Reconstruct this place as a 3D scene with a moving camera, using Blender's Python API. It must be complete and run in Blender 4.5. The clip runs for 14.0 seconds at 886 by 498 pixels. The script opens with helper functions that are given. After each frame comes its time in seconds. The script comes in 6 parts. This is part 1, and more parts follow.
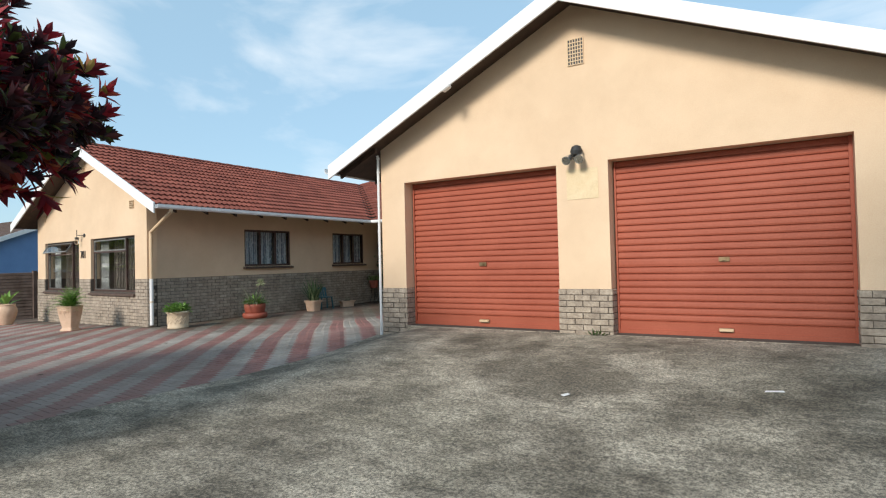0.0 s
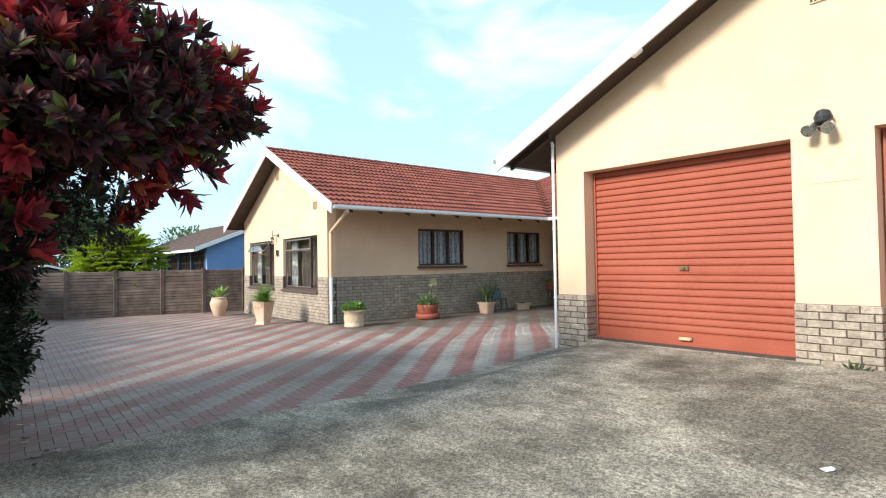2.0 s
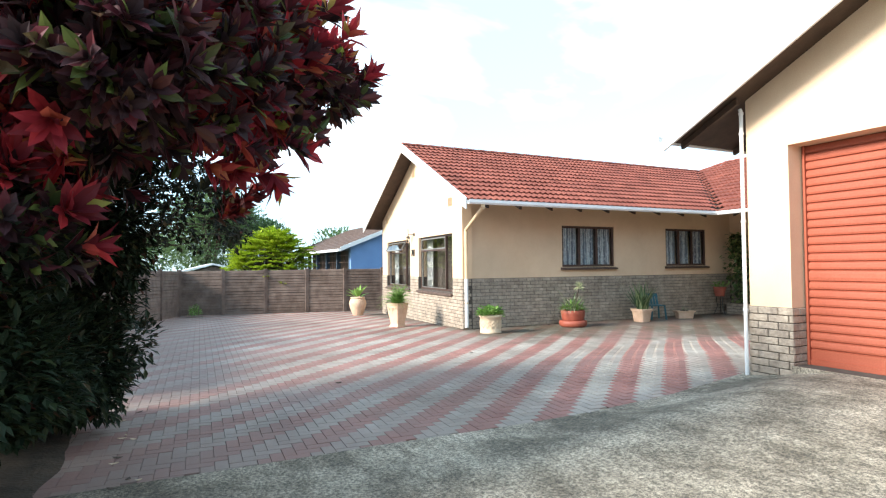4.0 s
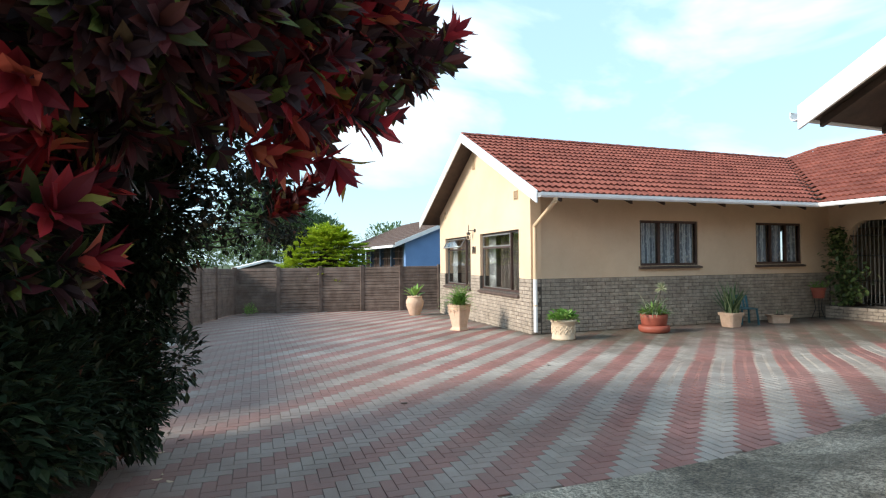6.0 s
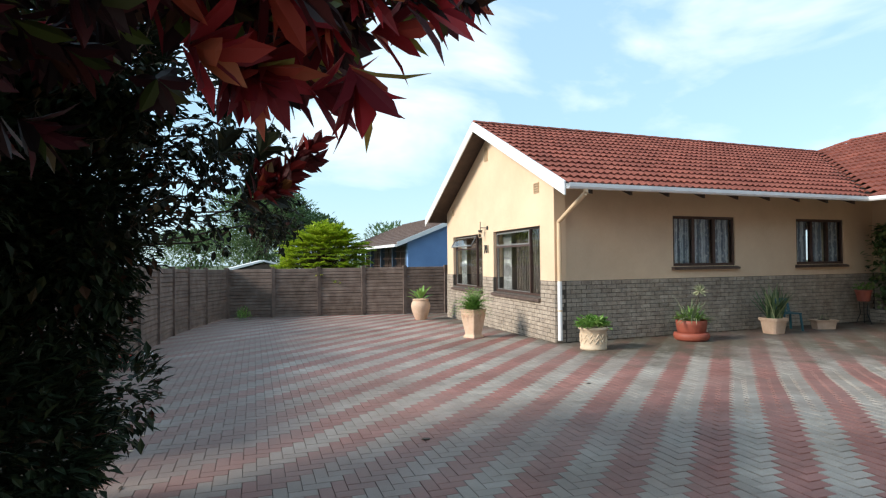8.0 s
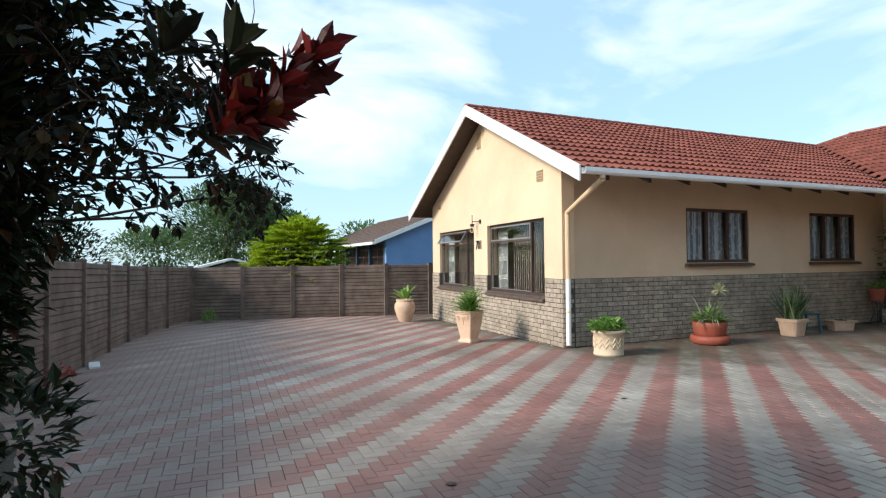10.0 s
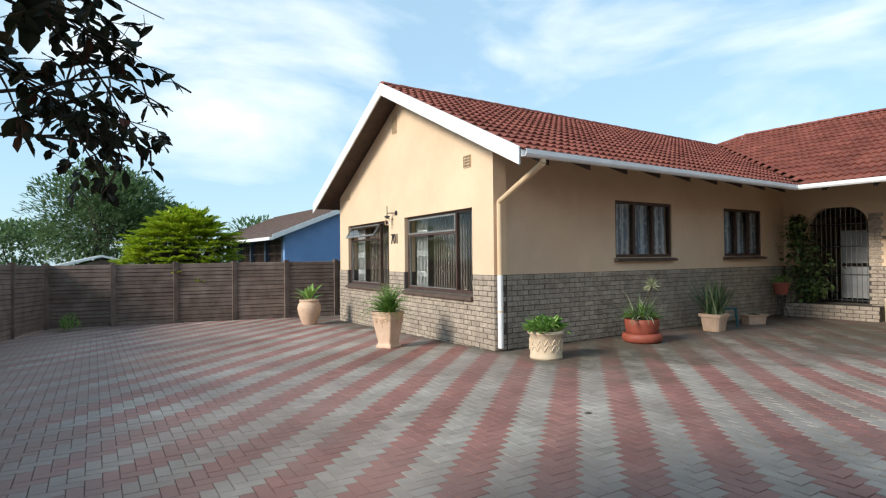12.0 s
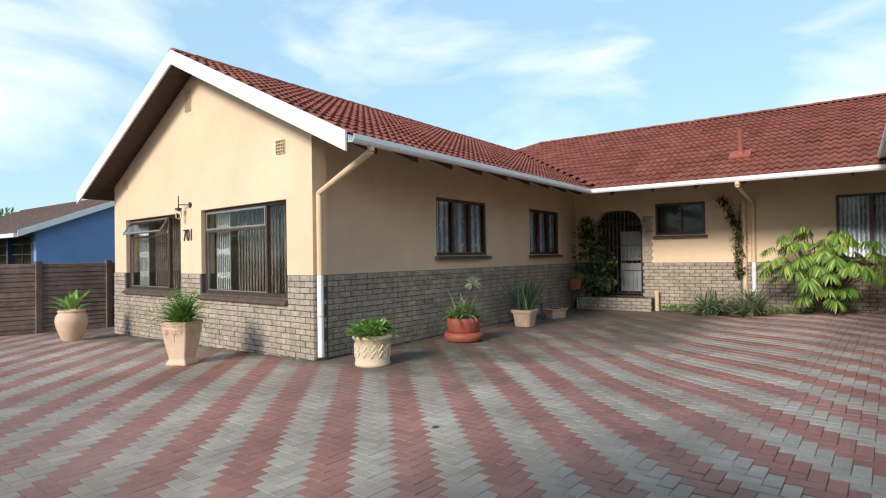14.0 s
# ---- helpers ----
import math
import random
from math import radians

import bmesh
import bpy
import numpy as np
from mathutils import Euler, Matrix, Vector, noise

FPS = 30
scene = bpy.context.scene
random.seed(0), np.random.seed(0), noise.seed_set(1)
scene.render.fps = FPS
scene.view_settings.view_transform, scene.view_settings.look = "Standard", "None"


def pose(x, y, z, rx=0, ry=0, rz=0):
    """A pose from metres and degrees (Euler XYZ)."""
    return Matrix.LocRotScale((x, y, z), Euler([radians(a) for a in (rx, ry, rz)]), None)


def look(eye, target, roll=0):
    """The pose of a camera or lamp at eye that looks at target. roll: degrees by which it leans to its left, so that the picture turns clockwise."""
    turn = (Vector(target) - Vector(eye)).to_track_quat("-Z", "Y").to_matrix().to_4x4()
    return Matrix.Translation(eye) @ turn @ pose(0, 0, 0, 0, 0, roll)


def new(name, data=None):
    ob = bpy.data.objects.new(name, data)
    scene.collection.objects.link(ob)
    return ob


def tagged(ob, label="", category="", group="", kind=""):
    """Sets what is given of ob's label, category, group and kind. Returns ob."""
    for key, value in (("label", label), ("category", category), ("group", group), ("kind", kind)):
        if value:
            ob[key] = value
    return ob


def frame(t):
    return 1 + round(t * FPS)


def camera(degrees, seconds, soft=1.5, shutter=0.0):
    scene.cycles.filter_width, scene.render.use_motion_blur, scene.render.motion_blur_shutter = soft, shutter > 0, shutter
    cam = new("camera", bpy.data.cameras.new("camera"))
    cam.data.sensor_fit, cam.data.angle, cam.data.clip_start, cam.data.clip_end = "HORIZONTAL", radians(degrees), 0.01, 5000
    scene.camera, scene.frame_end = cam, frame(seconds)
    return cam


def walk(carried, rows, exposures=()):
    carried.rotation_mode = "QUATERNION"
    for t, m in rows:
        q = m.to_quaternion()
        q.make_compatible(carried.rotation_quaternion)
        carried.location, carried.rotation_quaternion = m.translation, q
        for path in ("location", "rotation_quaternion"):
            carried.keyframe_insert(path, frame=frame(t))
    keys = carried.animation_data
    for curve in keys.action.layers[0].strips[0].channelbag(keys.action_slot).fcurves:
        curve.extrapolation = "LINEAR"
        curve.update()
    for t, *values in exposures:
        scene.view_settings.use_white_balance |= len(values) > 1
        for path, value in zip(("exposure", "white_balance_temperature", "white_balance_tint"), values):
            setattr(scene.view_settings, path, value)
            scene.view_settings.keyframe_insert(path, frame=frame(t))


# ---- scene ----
cam = camera(75.8, 14.0, soft=1.2)
PATH = [
    (0, (0.456, 0.98, 1.388), (-0.601, 2.677, 1.432), -1.4),
    (0.5, (0.374, 1.216, 1.396), (-0.805, 2.831, 1.445), -1.2),
    (1, (0.232, 1.445, 1.414), (-1.055, 2.975, 1.461), -1.1),
    (1.5, (0.036, 1.685, 1.432), (-1.364, 3.112, 1.482), -1.0),
    (2, (-0.191, 1.924, 1.436), (-1.72, 3.213, 1.488), -0.9),
    (2.5, (-0.454, 2.122, 1.444), (-2.073, 3.295, 1.499), -0.8),
    (3, (-0.708, 2.315, 1.434), (-2.389, 3.398, 1.49), -0.7),
    (3.5, (-0.942, 2.512, 1.454), (-2.688, 3.487, 1.51), -0.6),
    (4, (-1.217, 2.657, 1.445), (-3.014, 3.534, 1.504), -0.5),
    (4.2, (-1.346, 2.704, 1.45), (-3.156, 3.552, 1.515), -0.5),
    (6.3, (-2.448, 2.828, 1.556), (-4.319, 3.533, 1.598), -0.5),
    (6.5, (-2.604, 2.868, 1.552), (-4.477, 3.569, 1.597), -0.5),
    (7, (-2.961, 2.921, 1.514), (-4.83, 3.631, 1.563), -0.6),
    (7.5, (-3.229, 2.948, 1.558), (-5.097, 3.662, 1.6), -0.5),
    (9.8, (-4.673, 3.017, 1.461), (-6.505, 3.818, 1.508), -0.7),
    (10, (-4.788, 3.031, 1.464), (-6.613, 3.847, 1.506), -0.5),
    (10.5, (-5.106, 3.063, 1.45), (-6.908, 3.93, 1.49), -0.5),
    (11, (-5.44, 3.13, 1.41), (-7.208, 4.065, 1.446), -0.6),
    (11.5, (-5.727, 3.195, 1.404), (-7.454, 4.204, 1.439), -0.6),
    (12, (-5.99, 3.245, 1.406), (-7.641, 4.374, 1.439), -0.6),
    (12.5, (-6.239, 3.321, 1.375), (-7.801, 4.571, 1.408), -0.7),
    (13, (-6.471, 3.381, 1.368), (-7.939, 4.739, 1.401), -0.7),
    (13.5, (-6.647, 3.445, 1.369), (-7.971, 4.944, 1.398), -0.8),
    (14, (-6.759, 3.525, 1.37), (-7.925, 5.15, 1.397), -0.9),
]
EXPOSURES = [(0.0, 0.05), (0.5, 0.15), (1.5, 0.5), (3.0, 1.05), (4.0, 1.25), (6.5, 0.52), (7.5, 0.42), (10.0, 0.42), (11.0, 0.42), (12.0, 0.27), (13.0, 0.2), (14.0, 0.28)]
walk(cam, [(t, look(eye, target, roll)) for t, eye, target, roll in PATH], EXPOSURES)

# ---- world and sun ----
SUN_AZ = 180.5     # degrees, compass-like: direction the light comes from, measured from +Y towards +X
SUN_EL = 28.0
world = bpy.data.worlds.new("world")
scene.world = world
world.use_nodes = True
wn, wl = world.node_tree.nodes, world.node_tree.links
wn.clear()
w_out = wn.new("ShaderNodeOutputWorld")
w_bg = wn.new("ShaderNodeBackground")
w_sky = wn.new("ShaderNodeTexSky")
w_sky.sky_type = "NISHITA"
w_sky.sun_disc = False
w_sky.sun_elevation = radians(SUN_EL)
w_sky.sun_rotation = radians(SUN_AZ)
w_sky.dust_density = 0.6
w_sky.ozone_density = 2.0
# thin drifting cloud over the whole sky
w_tc = wn.new("ShaderNodeTexCoord")
w_map = wn.new("ShaderNodeMapping")
w_map.inputs["Scale"].default_value = (1.0, 1.6, 4.2)
w_map.inputs["Rotation"].default_value = (0.1, 0.25, 0.5)
w_noise = wn.new("ShaderNodeTexNoise")
w_noise.inputs["Scale"].default_value = 1.25
w_noise.inputs["Detail"].default_value = 7
w_noise.inputs["Roughness"].default_value = 0.52
w_noise.inputs["Distortion"].default_value = 0.5
w_ramp = wn.new("ShaderNodeValToRGB")
w_ramp.color_ramp.elements[0].position = 0.51
w_ramp.color_ramp.elements[0].color = (0.0, 0.0, 0.0, 1)
w_ramp.color_ramp.elements[1].position = 0.74
w_ramp.color_ramp.elements[1].color = (1, 1, 1, 1)
w_mix = wn.new("ShaderNodeMix")
w_mix.data_type = "RGBA"
w_mix.inputs[7].default_value = (7.6, 7.8, 7.9, 1)
wl.new(w_tc.outputs["Generated"], w_map.inputs["Vector"])
wl.new(w_map.outputs["Vector"], w_noise.inputs["Vector"])
wl.new(w_noise.outputs["Fac"], w_ramp.inputs["Fac"])
wl.new(w_ramp.outputs["Color"], w_mix.inputs[0])
w_haze = wn.new("ShaderNodeMix")
w_haze.data_type = "RGBA"
w_haze.inputs[0].default_value = 0.62
w_haze.inputs[7].default_value = (3.35, 5.2, 6.5, 1)
wl.new(w_sky.outputs["Color"], w_haze.inputs[6])
wl.new(w_haze.outputs[2], w_mix.inputs[6])
wl.new(w_mix.outputs[2], w_bg.inputs["Color"])
w_bg.inputs["Strength"].default_value = 0.145
wl.new(w_bg.outputs["Background"], w_out.inputs["Surface"])

sun = bpy.data.lights.new("sun", "SUN")
sun.energy = 3.4
sun.angle = radians(15)
sun.color = (1.0, 0.94, 0.85)
sun_ob = new("sun", sun)
sa, se = radians(SUN_AZ), radians(SUN_EL)
sun_way = Vector((math.sin(sa) * math.cos(se), math.cos(sa) * math.cos(se), math.sin(se)))
sun_ob.matrix_world = look(tuple(sun_way * 60), (0, 0, 0))

# ---- materials ----
def material(name, a, b, scale=4.0, rough=0.8, bump=0.2, fine=60.0, metal=0.0, rand=0.0, spec=0.5, c=None, stain=0.0, bump_dist=0.01, trans=0.0, island=False, grime=0.0):
    """Two colours mixed by a broad noise, a fine grain in the bump, and optional per-piece variation and stains."""
    m = bpy.data.materials.new(name)
    m.use_nodes = True
    n, l = m.node_tree.nodes, m.node_tree.links
    p = n["Principled BSDF"]
    p.inputs["Roughness"].default_value = rough
    p.inputs["Metallic"].default_value = metal
    p.inputs["Specular IOR Level"].default_value = spec
    geo = n.new("ShaderNodeNewGeometry")
    big = n.new("ShaderNodeTexNoise")
    big.inputs["Scale"].default_value = scale
    big.inputs["Detail"].default_value = 6
    big.inputs["Roughness"].default_value = 0.6
    l.new(geo.outputs["Position"], big.inputs["Vector"])
    ramp = n.new("ShaderNodeValToRGB")
    ramp.color_ramp.elements[0].position = 0.34
    ramp.color_ramp.elements[0].color = (*a, 1)
    ramp.color_ramp.elements[1].position = 0.66
    ramp.color_ramp.elements[1].color = (*b, 1)
    if c:
        e = ramp.color_ramp.elements.new(0.5)
        e.color = (*c, 1)
    l.new(big.outputs["Fac"], ramp.inputs["Fac"])
    col = ramp.outputs["Color"]
    small = n.new("ShaderNodeTexNoise")
    small.inputs["Scale"].default_value = fine
    small.inputs["Detail"].default_value = 4
    l.new(geo.outputs["Position"], small.inputs["Vector"])
    grain = n.new("ShaderNodeMix")
    grain.data_type = "RGBA"
    grain.blend_type = "OVERLAY"
    grain.inputs[0].default_value = 0.22
    l.new(col, grain.inputs[6])
    l.new(small.outputs["Fac"], grain.inputs[7])
    col = grain.outputs[2]
    if stain:
        st = n.new("ShaderNodeTexNoise")
        st.inputs["Scale"].default_value = scale * 0.35
        st.inputs["Detail"].default_value = 8
        st.inputs["Roughness"].default_value = 0.7
        l.new(geo.outputs["Position"], st.inputs["Vector"])
        sr = n.new("ShaderNodeMapRange")
        sr.inputs["From Min"].default_value = 0.45
        sr.inputs["From Max"].default_value = 0.72
        sr.inputs["To Max"].default_value = stain
        l.new(st.outputs["Fac"], sr.inputs["Value"])
        mx = n.new("ShaderNodeMix")
        mx.data_type = "RGBA"
        mx.blend_type = "MULTIPLY"
        mx.inputs[7].default_value = (0.42, 0.39, 0.33, 1)
        l.new(sr.outputs["Result"], mx.inputs[0])
        l.new(col, mx.inputs[6])
        col = mx.outputs[2]
    if rand:
        oi = n.new("ShaderNodeObjectInfo")
        src = geo.outputs["Random Per Island"] if island else oi.outputs["Random"]
        mr = n.new("ShaderNodeMapRange")
        mr.inputs["To Min"].default_value = 1 - rand
        mr.inputs["To Max"].default_value = 1 + rand
        l.new(src, mr.inputs["Value"])
        hsv = n.new("ShaderNodeHueSaturation")
        l.new(mr.outputs["Result"], hsv.inputs["Value"])
        l.new(col, hsv.inputs["Color"])
        col = hsv.outputs["Color"]
    if grime:
        # trodden-in dirt, thickest along the planting bed and in drifting patches
        sep = n.new("ShaderNodeSeparateXYZ")
        l.new(geo.outputs["Position"], sep.inputs["Vector"])
        gn = n.new("ShaderNodeTexNoise")
        gn.inputs["Scale"].default_value = 0.55
        gn.inputs["Detail"].default_value = 7
        gn.inputs["Roughness"].default_value = 0.65
        l.new(geo.outputs["Position"], gn.inputs["Vector"])
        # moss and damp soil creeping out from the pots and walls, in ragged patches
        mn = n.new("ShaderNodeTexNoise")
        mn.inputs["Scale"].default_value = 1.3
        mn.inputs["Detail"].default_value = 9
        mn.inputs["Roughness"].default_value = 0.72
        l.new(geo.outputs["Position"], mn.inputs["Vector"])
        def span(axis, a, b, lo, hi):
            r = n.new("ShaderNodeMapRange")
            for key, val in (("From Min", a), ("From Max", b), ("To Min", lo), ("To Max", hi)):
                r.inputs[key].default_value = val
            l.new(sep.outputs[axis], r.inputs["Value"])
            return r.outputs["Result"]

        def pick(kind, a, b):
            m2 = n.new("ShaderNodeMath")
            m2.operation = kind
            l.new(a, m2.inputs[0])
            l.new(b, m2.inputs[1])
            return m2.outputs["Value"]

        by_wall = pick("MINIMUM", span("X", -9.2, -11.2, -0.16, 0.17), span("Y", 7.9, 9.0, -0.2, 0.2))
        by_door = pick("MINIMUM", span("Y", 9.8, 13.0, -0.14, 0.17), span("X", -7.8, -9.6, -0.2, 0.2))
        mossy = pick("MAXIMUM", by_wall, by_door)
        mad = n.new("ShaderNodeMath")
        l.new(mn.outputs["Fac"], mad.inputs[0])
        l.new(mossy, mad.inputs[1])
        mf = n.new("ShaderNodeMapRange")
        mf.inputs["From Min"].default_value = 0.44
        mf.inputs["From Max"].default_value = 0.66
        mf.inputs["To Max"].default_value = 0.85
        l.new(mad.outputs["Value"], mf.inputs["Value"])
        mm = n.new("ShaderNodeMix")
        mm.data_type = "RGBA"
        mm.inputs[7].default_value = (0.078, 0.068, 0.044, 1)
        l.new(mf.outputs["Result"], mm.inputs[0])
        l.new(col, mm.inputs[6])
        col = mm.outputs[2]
        gy = n.new("ShaderNodeMapRange")
        gy.inputs["From Min"].default_value = 6.5
        gy.inputs["From Max"].default_value = 2.6
        gy.inputs["To Min"].default_value = -0.03
        gy.inputs["To Max"].default_value = 0.22
        l.new(sep.outputs["Y"], gy.inputs["Value"])
        ad = n.new("ShaderNodeMath")
        l.new(gn.outputs["Fac"], ad.inputs[0])
        l.new(gy.outputs["Result"], ad.inputs[1])
        gf = n.new("ShaderNodeMapRange")
        gf.inputs["From Min"].default_value = 0.42
        gf.inputs["From Max"].default_value = 0.78
        gf.inputs["To Max"].default_value = grime
        l.new(ad.outputs["Value"], gf.inputs["Value"])
        gm = n.new("ShaderNodeMix")
        gm.data_type = "RGBA"
        gm.inputs[7].default_value = (0.235, 0.16, 0.138, 1)
        l.new(gf.outputs["Result"], gm.inputs[0])
        l.new(col, gm.inputs[6])
        col = gm.outputs[2]
    l.new(col, p.inputs["Base Color"])
    if bump:
        b_n = n.new("ShaderNodeBump")
        b_n.inputs["Strength"].default_value = bump
        b_n.inputs["Distance"].default_value = bump_dist
        l.new(small.outputs["Fac"], b_n.inputs["Height"])
        l.new(b_n.outputs["Normal"], p.inputs["Normal"])
    if trans:
        tr = n.new("ShaderNodeBsdfTranslucent")
        l.new(col, tr.inputs["Color"])
        ms = n.new("ShaderNodeMixShader")
        ms.inputs[0].default_value = trans
        l.new(p.outputs["BSDF"], ms.inputs[1])
        l.new(tr.outputs["BSDF"], ms.inputs[2])
        l.new(ms.outputs["Shader"], n["Material Output"].inputs["Surface"])
    return m


M_PLASTER = material("cream_plaster", (0.715, 0.52, 0.348), (0.775, 0.58, 0.398), 1.2, 0.85, 0.15, 90, stain=0.18)
M_MORTAR = material("mortar", (0.06, 0.05, 0.042), (0.105, 0.088, 0.072), 9, 0.95, 0.4, 80)
M_BRICK = material("grey_facebrick", (0.31, 0.252, 0.200), (0.455, 0.378, 0.298), 7, 0.92, 1.0, 28, rand=0.11, stain=0.3, bump_dist=0.02)
M_BRICK_J = material("grey_facebrick_joined", (0.31, 0.252, 0.200), (0.455, 0.378, 0.298), 7, 0.92, 1.0, 28, rand=0.11, stain=0.3, bump_dist=0.02, island=True)
M_TILE = material("red_roof_tile", (0.20, 0.058, 0.042), (0.265, 0.084, 0.058), 2.2, 0.85, 0.3, 70, rand=0.16, stain=0.25, spec=0.3)
M_TILE_J = material("red_roof_tile_joined", (0.20, 0.058, 0.042), (0.265, 0.084, 0.058), 2.2, 0.85, 0.3, 70, rand=0.16, stain=0.25, spec=0.3, island=True)
M_WHITE = material("white_paint", (0.76, 0.76, 0.76), (0.84, 0.84, 0.83), 3, 0.5, 0.06, 90, stain=0.08)
M_CREAMPAINT = material("cream_paint", (0.66, 0.47, 0.29), (0.70, 0.52, 0.33), 3, 0.5, 0.06, 90)
M_SOFFIT = material("dark_brown_timber", (0.045, 0.026, 0.018), (0.075, 0.045, 0.03), 6, 0.7, 0.2, 60)
M_DOOR = material("red_roller_door", (0.335, 0.082, 0.046), (0.385, 0.102, 0.058), 1.5, 0.6, 0.05, 60, spec=0.3, stain=0.1)
M_FRAME = material("dark_window_frame", (0.052, 0.027, 0.020), (0.085, 0.045, 0.034), 8, 0.5, 0.1, 80)
M_SILL = material("brown_sill", (0.075, 0.048, 0.038), (0.12, 0.08, 0.062), 8, 0.75, 0.3, 60)
M_STEEL = material("grey_steel", (0.28, 0.27, 0.25), (0.38, 0.37, 0.35), 8, 0.4, 0.05, 80, metal=0.6)
M_CHROME = material("bright_chrome", (0.55, 0.55, 0.54), (0.68, 0.68, 0.66), 8, 0.22, 0.03, 80, metal=0.85)
M_BLACK = material("black_iron", (0.015, 0.015, 0.016), (0.03, 0.03, 0.03), 8, 0.5, 0.1, 80)
M_BRASS = material("old_brass", (0.25, 0.17, 0.09), (0.33, 0.24, 0.14), 10, 0.4, 0.1, 80, metal=0.7)


def lace_material(name):
    """White net cloth with a woven motif of denser columns and open flowers."""
    m = bpy.data.materials.new(name)
    m.use_nodes = True
    n, l = m.node_tree.nodes, m.node_tree.links
    p = n["Principled BSDF"]
    p.inputs["Roughness"].default_value = 0.95
    tc = n.new("ShaderNodeTexCoord")
    mp = n.new("ShaderNodeMapping")
    mp.inputs["Scale"].default_value = (1, 1, 0.55)
    l.new(tc.outputs["Object"], mp.inputs["Vector"])
    vo = n.new("ShaderNodeTexVoronoi")
    vo.inputs["Scale"].default_value = 17
    l.new(mp.outputs["Vector"], vo.inputs["Vector"])
    wv = n.new("ShaderNodeTexWave")
    wv.bands_direction = "X"
    wv.inputs["Scale"].default_value = 4.2
    wv.inputs["Distortion"].default_value = 2.0
    wv.inputs["Detail"].default_value = 2
    l.new(tc.outputs["Object"], wv.inputs["Vector"])
    mul = n.new("ShaderNodeMath")
    mul.operation = "MULTIPLY"
    l.new(vo.outputs["Distance"], mul.inputs[0])
    l.new(wv.outputs["Fac"], mul.inputs[1])
    r = n.new("ShaderNodeValToRGB")
    r.color_ramp.elements[0].position, r.color_ramp.elements[0].color = 0.04, (0.85, 0.86, 0.88, 1)
    r.color_ramp.elements[1].position, r.color_ramp.elements[1].color = 0.36, (0.30, 0.33, 0.39, 1)
    l.new(mul.outputs["Value"], r.inputs["Fac"])
    l.new(r.outputs["Color"], p.inputs["Base Color"])
    return m


M_CURTAIN = lace_material("lace_curtain")
M_BLIND = material("brown_blind", (0.042, 0.032, 0.025), (0.065, 0.05, 0.038), 6, 0.8, 0.1, 80)
M_ROOM = material("room_plaster", (0.36, 0.33, 0.28), (0.42, 0.38, 0.33), 3, 0.9, 0.1, 60)
def concrete_material(name):
    """Rough brushed concrete: patches, brush streaks, exposed grit and dark stains."""
    m = bpy.data.materials.new(name)
    m.use_nodes = True
    n, l = m.node_tree.nodes, m.node_tree.links
    p = n["Principled BSDF"]
    p.inputs["Roughness"].default_value = 0.9
    geo = n.new("ShaderNodeNewGeometry")

    def noise_at(scale, detail, rough, stretch=(1, 1, 1), turn=0.0):
        mp = n.new("ShaderNodeMapping")
        mp.inputs["Scale"].default_value = stretch
        mp.inputs["Rotation"].default_value = (0, 0, turn)
        tx = n.new("ShaderNodeTexNoise")
        tx.inputs["Scale"].default_value = scale
        tx.inputs["Detail"].default_value = detail
        tx.inputs["Roughness"].default_value = rough
        l.new(geo.outputs["Position"], mp.inputs["Vector"])
        l.new(mp.outputs["Vector"], tx.inputs["Vector"])
        return tx.outputs["Fac"]

    def ramp(src, p0, c0, p1, c1):
        r = n.new("ShaderNodeValToRGB")
        r.color_ramp.elements[0].position, r.color_ramp.elements[0].color = p0, (*c0, 1)
        r.color_ramp.elements[1].position, r.color_ramp.elements[1].color = p1, (*c1, 1)
        l.new(src, r.inputs["Fac"])
        return r.outputs["Color"]

    def blend(kind, fac, a, b):
        x = n.new("ShaderNodeMix")
        x.data_type, x.blend_type = "RGBA", kind
        x.inputs[0].default_value = fac
        l.new(a, x.inputs[6])
        l.new(b, x.inputs[7])
        return x.outputs[2]

    patch = ramp(noise_at(0.7, 9, 0.68), 0.41, (0.18, 0.158, 0.126), 0.59, (0.50, 0.452, 0.382))
    streak = ramp(noise_at(7.0, 9, 0.8, (0.5, 1.5, 1), 0.35), 0.36, (0.56, 0.55, 0.52), 0.66, (1.36, 1.34, 1.29))
    grit = noise_at(38, 6, 0.95)
    speck = ramp(grit, 0.45, (0.14, 0.135, 0.12), 0.57, (1.8, 1.75, 1.66))
    stain = ramp(noise_at(0.42, 7, 0.7, (1, 1, 1), 1.0), 0.46, (1.0, 1.0, 1.0), 0.62, (0.46, 0.46, 0.43))
    col = blend("MULTIPLY", 0.8, patch, streak)
    col = blend("MULTIPLY", 0.75, col, speck)
    col = blend("MULTIPLY", 0.8, col, stain)
    l.new(col, p.inputs["Base Color"])
    bp = n.new("ShaderNodeBump")
    bp.inputs["Strength"].default_value = 0.7
    bp.inputs["Distance"].default_value = 0.012
    l.new(grit, bp.inputs["Height"])
    l.new(bp.outputs["Normal"], p.inputs["Normal"])
    return m


